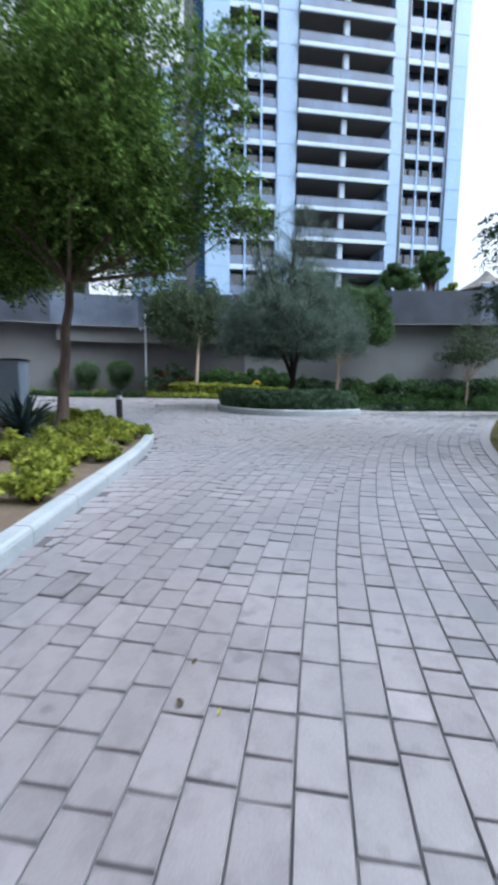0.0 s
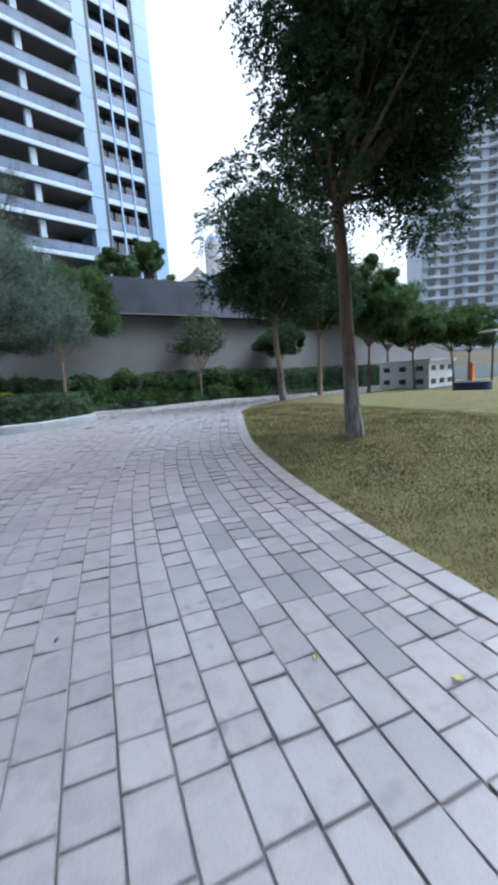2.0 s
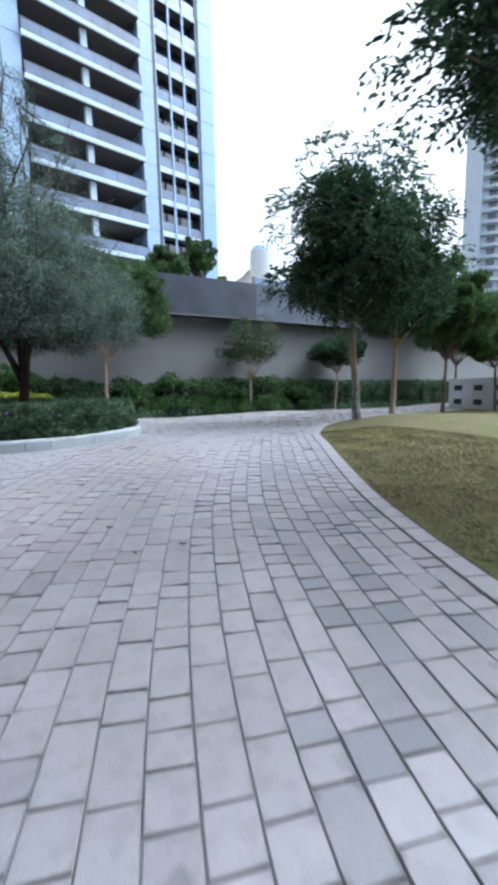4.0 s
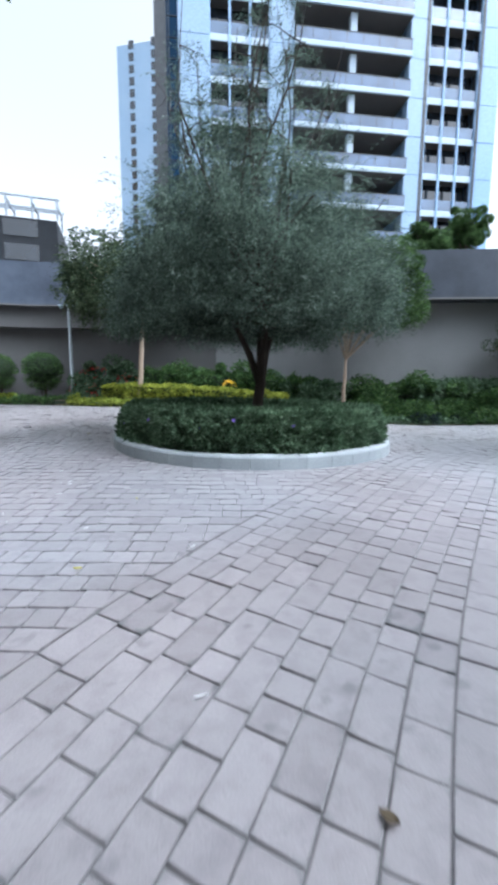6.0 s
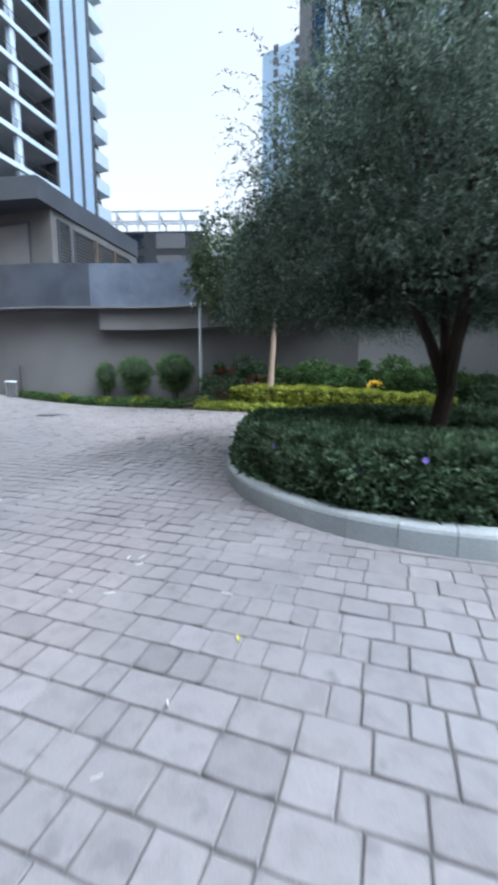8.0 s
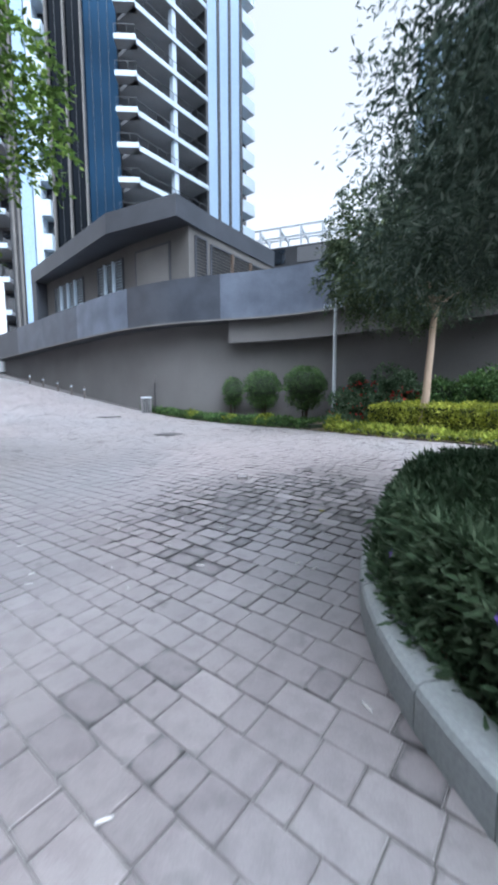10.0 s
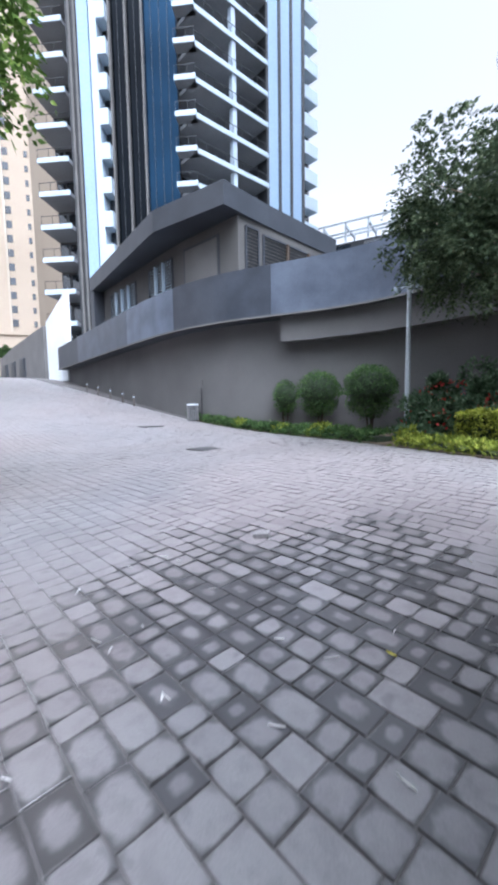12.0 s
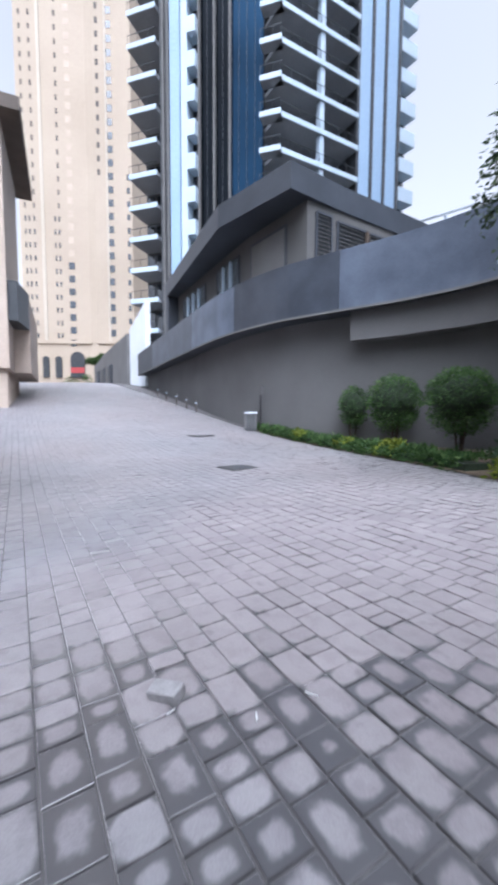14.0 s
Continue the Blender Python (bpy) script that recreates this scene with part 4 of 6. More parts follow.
    keep = p[:, 2] > 1.98 + 0.12 * np.sin(np.arctan2(p[:, 1], p[:, 0]) * 7) + g.normal(0, 0.1, len(p))
    keep &= np.hypot(p[:, 0], p[:, 1]) < 2.98 + g.normal(0, 0.08, len(p))
    V, F = leaf_quads(p[keep], w[keep], 0.066, 0.018, 0.6, 0.65)
    p2 = c[g.integers(0, N, 14000)] * np.array([0.55, 0.55, 0.9]) + g.normal(0, 0.2, (14000, 3))
    p2 = p2[p2[:, 2] > 2.15]
    V3, F3 = leaf_quads(p2, g.normal(0, 1, p2.shape), 0.11, 0.045, 0.3)
    # hanging sprays: each arches outwards and droops
    ns, k = 5600, 34
    st = c[g.integers(0, N, ns)] + g.normal(0, 0.28, (ns, 3))
    out = st * np.array([1, 1, 0])
    out = out / np.maximum(np.linalg.norm(out, axis=1), 0.2)[:, None] * 0.7 + g.normal(0, 0.5, (ns, 3)) + np.array([0, 0, 0.3])
    s = np.linspace(0, 1, k)
    ln = g.uniform(0.35, 0.8, ns)
    q = st[:, None, :] + out[:, None, :] * (s[None, :, None] * ln[:, None, None]) * 0.8 - np.array([0, 0, 1.0]) * (s ** 2)[None, :, None] * ln[:, None, None] * 0.6
    way = out[:, None, :] - np.array([0, 0, 1.3]) * s[None, :, None]
    q, way = q.reshape(-1, 3), way.reshape(-1, 3)
    ok = (q[:, 2] > 2.08 + g.normal(0, 0.08, len(q))) & (np.hypot(q[:, 0], q[:, 1]) < 3.12 + g.normal(0, 0.1, len(q)))
    V4, F4 = leaf_quads(q[ok] + g.normal(0, 0.012, (int(ok.sum()), 3)), way[ok], 0.05, 0.014, 0.2, 0.75)
    F = F + (np.array(F3) + len(V)).tolist() + (np.array(F4) + len(V) + len(V3)).tolist()
    leaves("crown", np.concatenate([V, V3, V4]), F, M["leaf_grey"], t)
    # feathery sprays along the upper twigs
    Q, Wy = [], []
    for sub in twigs:
        P = np.array(sub)
        for x in np.linspace(0.5, 4, 17):
            i = min(int(x), 3)
            o = P[i] * (1 - x + i) + P[i + 1] * (x - i)
            for _ in range(2):
                d = g.normal(0, 1, 3)
                d /= np.linalg.norm(d)
                ln = g.uniform(0.12, 0.5)
                for e in np.linspace(0.1, 1, 9):
                    Q.append(o + d * ln * e - np.array([0, 0, 0.5 * ln * e * e]) + g.normal(0, 0.012, 3))
                    Wy.append(d - np.array([0, 0, e]))
    Q, Wy = np.array(Q), np.array(Wy)
    inner = (Q[:, 0] > -1.9) & (np.hypot(Q[:, 0], Q[:, 1]) < 2.7)
    V, F = leaf_quads(Q[inner], Wy[inner], 0.05, 0.013, 0.2, 0.5)
    leaves("shoot_crown", V, F, M["leaf_grey"], t, "thin feathery upright shoots")


island_tree()

# ---- trees ----
tree("bed_tree", "broad tree with bright feathery green foliage in the planting bed", (-4.85, 10.3, 0.12), (0.35, 0.1, 3.6), 0.15, (0.8, 0.0, 6.7), 3.25, 4.0, M["leaf_fresh"], M["bark"], 96, 700, 0.115, 0.038, 21, 0.74, 0.35, 0.5, twigs=50, feather=14500,
     extra=((4.5, 0.0, 5.7, 0.5), (4.0, 0.3, 6.4, 0.6), (3.7, -0.2, 4.9, 0.5), (4.9, 0.2, 5.2, 0.3), (3.9, 0.0, 8.4, 0.55), (4.6, 0.3, 9.2, 0.4), (2.9, -0.4, 4.3, 0.5), (-2.0, 0.2, 4.9, 0.6), (4.3, -0.3, 7.4, 0.4)))
tree("bed_tree", "broad tree with green foliage further along the planting bed", (-10.4, 11.4, 0.12), (0.4, 0.4, 3.4), 0.15, (2.1, 2.2, 6.6), 2.9, 2.9, M["leaf_fresh"], M["bark"], 50, 220, 0.18, 0.06, 20, 0.8, 0.35, 0.45, twigs=40, feather=6000)
tree("lawn_tree", "tall dark-leaved tree with a furrowed grey-brown trunk on the lawn", (6.49, 7.18, 0.06), (-0.15, 0.15, 3.9), 0.14, (0.75, -0.15, 6.9), 1.95, 3.8, M["leaf_dark"], M["bark"], 84, 640, 0.115, 0.034, 22, 0.7, 0.4, 0.5, twigs=60, feather=11500, wash=1.15,
     extra=((2.2, 0.2, 4.1, 0.55), (1.7, -0.4, 3.8, 0.45), (-1.6, 0.3, 4.0, 0.5), (0.3, 0.2, 4.2, 0.6), (-0.9, -0.4, 4.3, 0.5), (2.5, 0.1, 5.0, 0.5), (-0.7, 0.5, 5.3, 0.5), (-0.6, 0.45, 6.3, 0.5)))
tree("lawn_tree", "round-crowned dark green tree with a pale trunk at the path", (11.89, 15.31), (-0.25, 0.1, 3.2), 0.15, (-0.2, 0.0, 5.3), 2.6, 3.3, M["leaf_dark"], M["pale_bark"], 72, 480, 0.14, 0.045, 23, 0.6, 0.3, 0.4, twigs=30, feather=8000, wash=1.5)
tree("lawn_tree", "dark green tree behind the path", (16.1, 17.3), (0.1, 0, 2.9), 0.13, (0.2, 0.2, 4.7), 2.0, 2.2, M["leaf_dark"], M["pale_bark"], 46, 380, 0.16, 0.055, 24, 0.5)
tree("garden_tree", "slim tree with a spreading green crown against the wall", (20.8, 26.0), (0.2, 0, 2.4), 0.08, (0.3, 0, 3.8), 1.9, 1.3, M["leaf_dark"], M["pale_bark"], 34, 340, 0.14, 0.05, 25, 0.5)
tree("park_tree", "leafy mid-green tree with a slim trunk on the far lawn", (21.8, 18.6), (0.1, 0, 2.8), 0.11, (0, 0, 5.3), 2.2, 2.7, M["leaf_mid"], M["bark"], 40, 380, 0.17, 0.06, 26, 0.6, group="trees of the far lawn")
tree("park_tree", "small leafy tree with a leaning thin trunk beside the utility kiosk", (25.8, 17.9), (-0.3, 0, 2.5), 0.09, (-0.6, 0, 3.9), 1.9, 1.5, M["leaf_mid"], M["bark"], 32, 340, 0.17, 0.06, 27, 0.5, group="trees of the far lawn")
tree("park_tree", "small leafy tree with a leaning thin trunk beside the utility kiosk", (29.5, 17.2), (-0.4, 0, 2.4), 0.09, (-0.6, 0, 3.9), 2.0, 1.5, M["leaf_mid"], M["bark"], 32, 340, 0.17, 0.06, 28, 0.5, group="trees of the far lawn")
tree("park_tree", "leafy mid-green tree on the far lawn", (31.5, 24.0), (0, 0, 3.0), 0.12, (0, 0, 6.0), 2.8, 3.4, M["leaf_mid"], M["bark"], 40, 340, 0.2, 0.075, 29, 0.6, group="trees of the far lawn")
tree("park_tree", "leafy mid-green tree on the far lawn", (36.5, 19.5), (0, 0, 2.4), 0.1, (0, 0, 4.2), 2.2, 1.9, M["leaf_mid"], M["bark"], 30, 340, 0.2, 0.075, 30, 0.6, group="trees of the far lawn")
tree("garden_tree", "pale-trunked tree with a dark bushy crown behind the island", (-3.45, 25.96), (0.25, 0.1, 3.7), 0.13, (-0.45, 0.0, 5.2), 2.5, 2.2, M["leaf_olive"], M["pale_bark"], 46, 260, 0.125, 0.045, 31, 0.75, twigs=70, feather=4300)
tree("garden_tree", "pale slim-trunked tree with a full green crown by the wall", (5.51, 25.41), (0.1, 0.1, 2.6), 0.1, (0.9, 0.0, 5.2), 2.5, 2.1, M["leaf_mid"], M["pale_bark"], 52, 380, 0.14, 0.05, 32, 0.6, 0.2)
tree("garden_tree", "small airy olive-green tree with a forked pale trunk", (14.16, 26.25), (0.0, 0.0, 1.9), 0.09, (0.0, 0, 3.7), 1.85, 1.95, M["leaf_olive"], M["pale_bark"], 40, 60, 0.15, 0.05, 33, 0.35)

# podium trees in front of the tower
tree("podium_tree", "small bushy tree in the roof garden before the tower", (15.6, 36.0, 6.6), (0, 0, 3.0), 0.1, (0, 0, 5.2), 1.4, 1.7, M["leaf_mid"], M["bark"], 24, 260, 0.17, 0.06, 41, 0.7, group="roof garden trees")
tree("podium_tree", "small bushy tree in the roof garden before the tower", (12.6, 35.5, 6.6), (0, 0, 2.4), 0.1, (0, 0, 3.9), 1.6, 1.5, M["leaf_mid"], M["bark"], 24, 260, 0.17, 0.06, 42, 0.7, group="roof garden trees")
tree("podium_tree", "small lime-green tree in the roof garden before the tower", (17.6, 36.4, 6.6), (0, 0, 2.0), 0.08, (0, 0, 3.2), 0.8, 0.9, M["leaf_lime"], M["bark"], 14, 120, 0.24, 0.08, 43, 0.7, group="roof garden trees")

# ---- garden along the wall ----
hedge_run("low_hedge", "low clipped lime-green box hedge along the garden strip", curve([(3.2, 25.4), (-1.0, 25.5), (-5.2, 26.1)], 0.2), 1.0, 0.8, M["leaf_lime_hedge"], 1100, 0.09, 0.05, 0.05, 5)
hedge_run("low_hedge", "low clipped dark green hedge in front of taller shrubs", curve([(20.0, 26.5), (16, 26.45), (11.6, 26.2)], 0.2), 0.7, 0.6, M["leaf_hedge"], 700, 0.1, 0.055, 0.05, 6)
hedge_run("tall_hedge", "tall loose green hedge against the grey wall", curve([(36, 26.9), (24, 26.8), (15, 26.7), (8.6, 26.4)], 0.3), 1.3, 1.7, M["leaf_hedge"], 520, 0.15, 0.075, 0.05, 7, 0.14)
for k, (x, y, r, h, mat, lab) in enumerate([
    (11.2, 26.6, 1.2, 1.3, "leaf_bush", "rounded green shrub by the wall"), (13.0, 26.7, 1.2, 1.35, "leaf_bush", "rounded green shrub by the wall"), (15.6, 26.8, 1.3, 1.4, "leaf_bush", "rounded green shrub by the wall"), (18.0, 26.8, 1.3, 1.4, "leaf_bush", "rounded green shrub by the wall"),
    (6.9, 26.6, 1.25, 1.35, "leaf_bush", "rounded green shrub by the wall"), (9.2, 26.5, 1.3, 1.5, "leaf_bush", "rounded green shrub by the wall"), (4.9, 26.9, 1.2, 1.5, "leaf_hedge", "dark rounded shrub by the wall"),
    (3.4, 27.2, 1.3, 1.7, "leaf_hedge", "dark rounded shrub by the wall"), (1.6, 27.5, 1.2, 1.5, "leaf_bush", "loose green shrub by the wall"), (0.1, 27.6, 1.1, 1.4, "leaf_bush", "loose green shrub by the wall"),
    (-1.4, 27.6, 1.2, 1.5, "leaf_bush", "loose green shrub by the wall"), (-2.9, 27.5, 1.1, 1.3, "leaf_bush", "loose green shrub by the wall"), (-6.0, 27.7, 1.25, 1.75, "leaf_hedge", "dark shrub with small red blossoms"),
    (-4.6, 27.6, 1.0, 1.4, "leaf_hedge", "dark shrub with small red blossoms")]):
    sh = shrub("wall_shrub", lab, (x, y), r * 1.12, h * 1.45, M[mat], 60 + k, 40, 320, 0.15, 0.075)
    if "red" in lab or k == 9:
        pm, pn, pl_, pb = material("blossom_" + ("red" if "red" in lab else "yellow"), 0.6)
        pb.inputs["Base Color"].default_value = (0.42, 0.035, 0.03, 1) if "red" in lab else (0.75, 0.48, 0.02, 1)
        gq = np.random.default_rng(k)
        n_ = 260 if "red" in lab else 70
        u = gq.normal(0, 1, (n_, 3))
        u /= np.linalg.norm(u, axis=1)[:, None]
        u[:, 2] = np.abs(u[:, 2])
        if "red" in lab:
            P = u * np.array([r, r, h * 0.85]) * 1.02 + np.array([0, 0, 0.2])
        else:
            P = u * 0.26 + np.array([0.45, -1.0, 0.95])
        V, F = leaf_quads(P, u, 0.12, 0.09)
        tagged(leaves("blossom_cover", V, F, pm, sh), "red blossoms" if "red" in lab else "cluster of yellow blossoms", "", kind="stuff")

hedge_run("shrub_row", "loose leafy green shrub row between the lime hedge and the wall", curve([(4.6, 26.7), (1.0, 26.75), (-3.6, 26.95)], 0.2), 1.1, 1.45, M["leaf_bush"], 620, 0.13, 0.06, 0.05, 12, 0.16)
topiary("clipped_bush", "small clipped ball-shaped green bush on bare stems", (-13.2, 28.5), 0.95, 0.5, M["leaf_bush"], 71, 1.25, "row of clipped bushes")
topiary("clipped_bush", "clipped ball-shaped green bush on bare stems", (-11.4, 28.55), 1.0, 0.8, M["leaf_bush"], 72, 0.95, "row of clipped bushes")
topiary("clipped_bush", "large clipped ball-shaped green bush on bare stems", (-9.1, 28.6), 1.0, 0.88, M["leaf_bush"], 73, 0.9, "row of clipped bushes")

sel = GARDEN_EDGE[(GARDEN_EDGE[:, 0] < -7.0)]
hedge_run("ground_cover", "low ragged green ground cover along the paving edge", sel + np.array([0, 0.12]), 0.75, 0.22, M["leaf_bush"], 520, 0.16, 0.05, 0.02, 8, 0.07)
sel = GARDEN_EDGE[(GARDEN_EDGE[:, 0] > 4.5) & (GARDEN_EDGE[:, 0] < 30)]
hedge_run("ground_cover", "low ragged green ground cover along the paving edge", sel + np.array([0, 0.12]), 1.0, 0.16, M["leaf_hedge"], 380, 0.16, 0.05, 0.02, 9, 0.07)
sel = GARDEN_EDGE[(GARDEN_EDGE[:, 0] > -6.6) & (GARDEN_EDGE[:, 0] < 4.5)]
hedge_run("ground_cover", "low ragged lime ground cover along the paving edge", sel + np.array([0, 0.12]), 0.8, 0.16, M["leaf_lime"], 380, 0.14, 0.06, 0.02, 10, 0.06)
for k, (x, y) in enumerate([(-9.7, 26.75), (-10.3, 26.9), (-12.2, 27.2), (-15.0, 27.45), (-6.2, 25.9)]):
    shrub("lime_shrub", "small yellow-green shrub at the paving edge", (x, y), 0.38, 0.38, M["leaf_lime"], 80 + k, 10, 70, 0.15, 0.07, "lime shrubs of the garden strip")

for k, (x, y) in enumerate([(8.6, 25.45), (9.5, 25.6), (10.5, 25.65), (11.4, 25.8)]):
    shrub("grey_shrub", "low blue-grey leafy shrub in front of the hedge", (x, y), 0.42, 0.42, M["leaf_palm"], 120 + k, 12, 90, 0.16, 0.05, "grey shrubs of the garden strip")


# ---- planting bed on the near side ----
gq = np.random.default_rng(12)
k = 0
for _ in range(400):
    i = gq.integers(0, len(BED_EDGE))
    x, y = BED_EDGE[i]
    if not (1.0 < y < 13.2):
        continue
    d = gq.uniform(0.42, 2.3)
    tx, ty = BED_EDGE[min(i + 1, len(BED_EDGE) - 1)] - BED_EDGE[i - 1]
    nn = math.hypot(tx, ty)
    px, py = x - ty / nn * d, y + tx / nn * d
    if math.hypot(px + 4.85, py - 10.3) < 0.5 or math.hypot(px + 3.42, py - 10.6) < 0.75 or math.hypot(px + 4.7, py - 8.2) < 0.9 or py < 2:
        continue
    shrub("lime_plant", "low yellow-green leafy plant in dry soil", (px, py), gq.uniform(0.16, 0.32), gq.uniform(0.12, 0.27), M["leaf_lime_hedge"], 200 + k, 8, 70, 0.085, 0.045, "yellow-green bed plants", gz(px, py) + 0.12)
    k += 1
    if k >= 64:
        break


def spiky(place, r, seed):
    t = thing("spiky_plant", "dark blue-green rosette of stiff drooping blades", "plant", (*place, gz(*place) + 0.12), group="spiky bed plants")
    g = np.random.default_rng(seed)
    V, F = [], []
    for k in range(90):
        a, el = g.uniform(0, 6.28), g.uniform(0.25, 1.35)
        L, w = r * g.uniform(0.7, 1.15), 0.045
        d = np.array([math.cos(a), math.sin(a), 0])
        s = np.array([-math.sin(a), math.cos(a), 0])
        b0 = len(V)
        for u in (0, 0.35, 0.7, 1.0):
            p = d * L * u * math.cos(el) + np.array([0, 0, 0.15 + L * (u * math.sin(el) - 0.35 * u * u)])
            ww = w * (1 - u) ** 0.6 + 0.003
            V += [p - s * ww, p + s * ww]
        F += [(b0 + 2 * i, b0 + 2 * i + 1, b0 + 2 * i + 3, b0 + 2 * i + 2) for i in range(3)]
    raw("rosette", V, F, M["leaf_palm"], t)
    bm = bmesh.new()
    cyl(bm, 0, 0, -0.05, 0.25, 0.09, 0.06, 8)
    part("stump", bm, M["dark_bark"], t)


for i, (x, y, r) in enumerate([(-4.45, 7.8, 1.3), (-4.8, 8.6, 1.35), (-5.4, 7.6, 1.2), (-6.2, 8.6, 1.0), (-5.6, 6.6, 0.9)]):
    spiky((x, y), r, 300 + i)


def bollard_light(place):
    t = thing("bollard_light", "black cylindrical bollard light in the bed", "bollard light", (*place, gz(*place) + 0.12), group="bollard lights")
    bm = bmesh.new()
    cyl(bm, 0, 0, -0.05, 0.68, 0.08, 0.08, 16)
    part("post", bm, M["black_metal"], t)
    bm = bmesh.new()
    cyl(bm, 0, 0, 0.68, 0.78, 0.068, 0.068, 16)
    part("lens", bm, M["steel"], t)
    bm = bmesh.new()
    cyl(bm, 0, 0, 0.78, 0.88, 0.083, 0.074, 16)
    part("cap", bm, M["black_metal"], t)


bollard_light((-3.42, 10.6))


def utility_cabinet():
    x, y = -8.25, 13.3
    t = thing("utility_cabinet", "pale blue-grey metal utility cabinet with a dark cap behind the bed", "cabinet", (x, y, gz(x, y) + 0.1))
    bm = bmesh.new()
    box(bm, -0.85, -0.3, -0.05, 0.85, 0.3, 1.78, bevel=0.015)
    part("body", bm, grainy("blue_grey_enamel", (0.24, 0.31, 0.39), (0.33, 0.41, 0.49), 1.5, 40, 0.5, bump=0.05), t)
    for s in (-1, 1):
        bm = bmesh.new()
        box(bm, s * 0.42 - 0.39, -0.318, 0.1, s * 0.42 + 0.39, -0.3, 1.7, bevel=0.006)
        part("door", bm, M["slate"] if s < -1 else grainy("blue_grey_door", (0.25, 0.32, 0.40), (0.34, 0.42, 0.50), 1.5, 40, 0.5, bump=0.05), t)
    bm = bmesh.new()
    box(bm, -0.9, -0.35, 1.78, 0.9, 0.35, 1.84, bevel=0.01)
    part("cap", bm, M["frame_dark"], t)


utility_cabinet()
# ---- lamp post with cameras ----
def lamp_post():
    x, y = -6.78, 26.75
    t = thing("camera_pole", "slim pale galvanised pole with two small cameras", "pole", (x, y, gz(x, y)))
    bm = bmesh.new()
    cyl(bm, 0, 0, -0.1, 4.95, 0.075, 0.06, 14)
    part("pole", bm, M["steel"], t)
    bm = bmesh.new()
    box(bm, -0.14, -0.14, 0, 0.14, 0.14, 0.03, bevel=0.008)
    part("base_plate", bm, M["steel"], t)
    bm = bmesh.new()
    tube(bm, [(0, 0, 4.45), (-0.3, -0.05, 4.45)], [0.025, 0.025], 8)
    tube(bm, [(0, 0, 4.45), (0.28, -0.05, 4.45)], [0.025, 0.025], 8)
    part("bracket", bm, M["steel"], t)
    for s in (-1, 1):
        bm = bmesh.new()
        box(bm, s * 0.3 - 0.05, -0.24, 4.36, s * 0.3 + 0.05, 0.05, 4.47, bevel=0.02)
        cyl(bm, s * 0.3, -0.1, 4.30, 4.37, 0.045, 0.05, 10)
        part("camera_housing", bm, M["slab_white"], t)
    bm = bmesh.new()
    cyl(bm, 0, 0, 4.95, 5.35, 0.045, 0.035, 10)
    part("finial", bm, M["steel"], t)


lamp_post()


def litter_bin():
    x, y = -18.3, 27.05
    t = thing("litter_bin", "grey round litter bin with pale upright slats", "bin", (x, y, gz(x, y)))
    bm = bmesh.new()
    cyl(bm, 0, 0, 0, 0.78, 0.24, 0.26, 20)
    part("liner", bm, M["frame_dark"], t)
    for k in range(18):
        a = 2 * math.pi * k / 18
        bm = bmesh.new()
        box(bm, -0.014, -0.012, 0.03, 0.014, 0.012, 0.8, Matrix.Rotation(a, 4, "Z") @ Matrix.Translation((0, 0.28, 0)))
        part("slat", bm, M["pale_render"], t)
    bm = bmesh.new()
    cyl(bm, 0, 0, 0.8, 0.88, 0.31, 0.29, 20)
    part("rim", bm, M["steel"], t)
    x, y = -17.85, 27.3
    t = thing("sign_post", "black post with a small grey box near its top", "post", (x, y, gz(x, y)))
    bm = bmesh.new()
    cyl(bm, 0, 0, 0, 1.95, 0.035, 0.035, 10)
    part("post", bm, M["black_metal"], t)
    bm = bmesh.new()
    box(bm, -0.09, -0.06, 1.7, 0.09, 0.06, 2.1, bevel=0.01)
    part("box", bm, M["render_wall"], t)


litter_bin()
for x, y in ((-24.5, 26.9), (-26.3, 27.0), (-28.4, 27.1), (-30.8, 27.2), (-33.5, 27.4)):
    t = thing("bollard", "slim weathered grey-brown bollard at the ramp edge", "bollard", (x, y, gz(x, y)), group="ramp bollards")
    bm = bmesh.new()
    cyl(bm, 0, 0, -0.05, 0.75, 0.05, 0.05, 12)
    part("post", bm, M["soffit"], t)
    bm = bmesh.new()
    cyl(bm, 0, 0, 0.55, 0.63, 0.064, 0.064, 12)
    part("band", bm, M["slab_white"], t)
for x, y, r in ((-17.6, 24.2, 0.42), (-10.8, 22.3, 0.34)):
    t = thing("manhole_cover", "dark square manhole cover flush in the paving", "manhole cover", (x, y, gz(x, y) + 0.012), 8)
    bm = bmesh.new()
    box(bm, -r, -r, -0.03, r, r, 0.006, bevel=0.004)
    part("plate", bm, M["frame_dark"], t)
    bm = bmesh.new()
    for q in (-r, r):
        box(bm, q - 0.02, -r - 0.02, -0.03, q + 0.02, r + 0.02, 0.01)
        box(bm, -r - 0.02, q - 0.02, -0.03, r + 0.02, q + 0.02, 0.01)
    part("frame", bm, M["render_wall"], t)


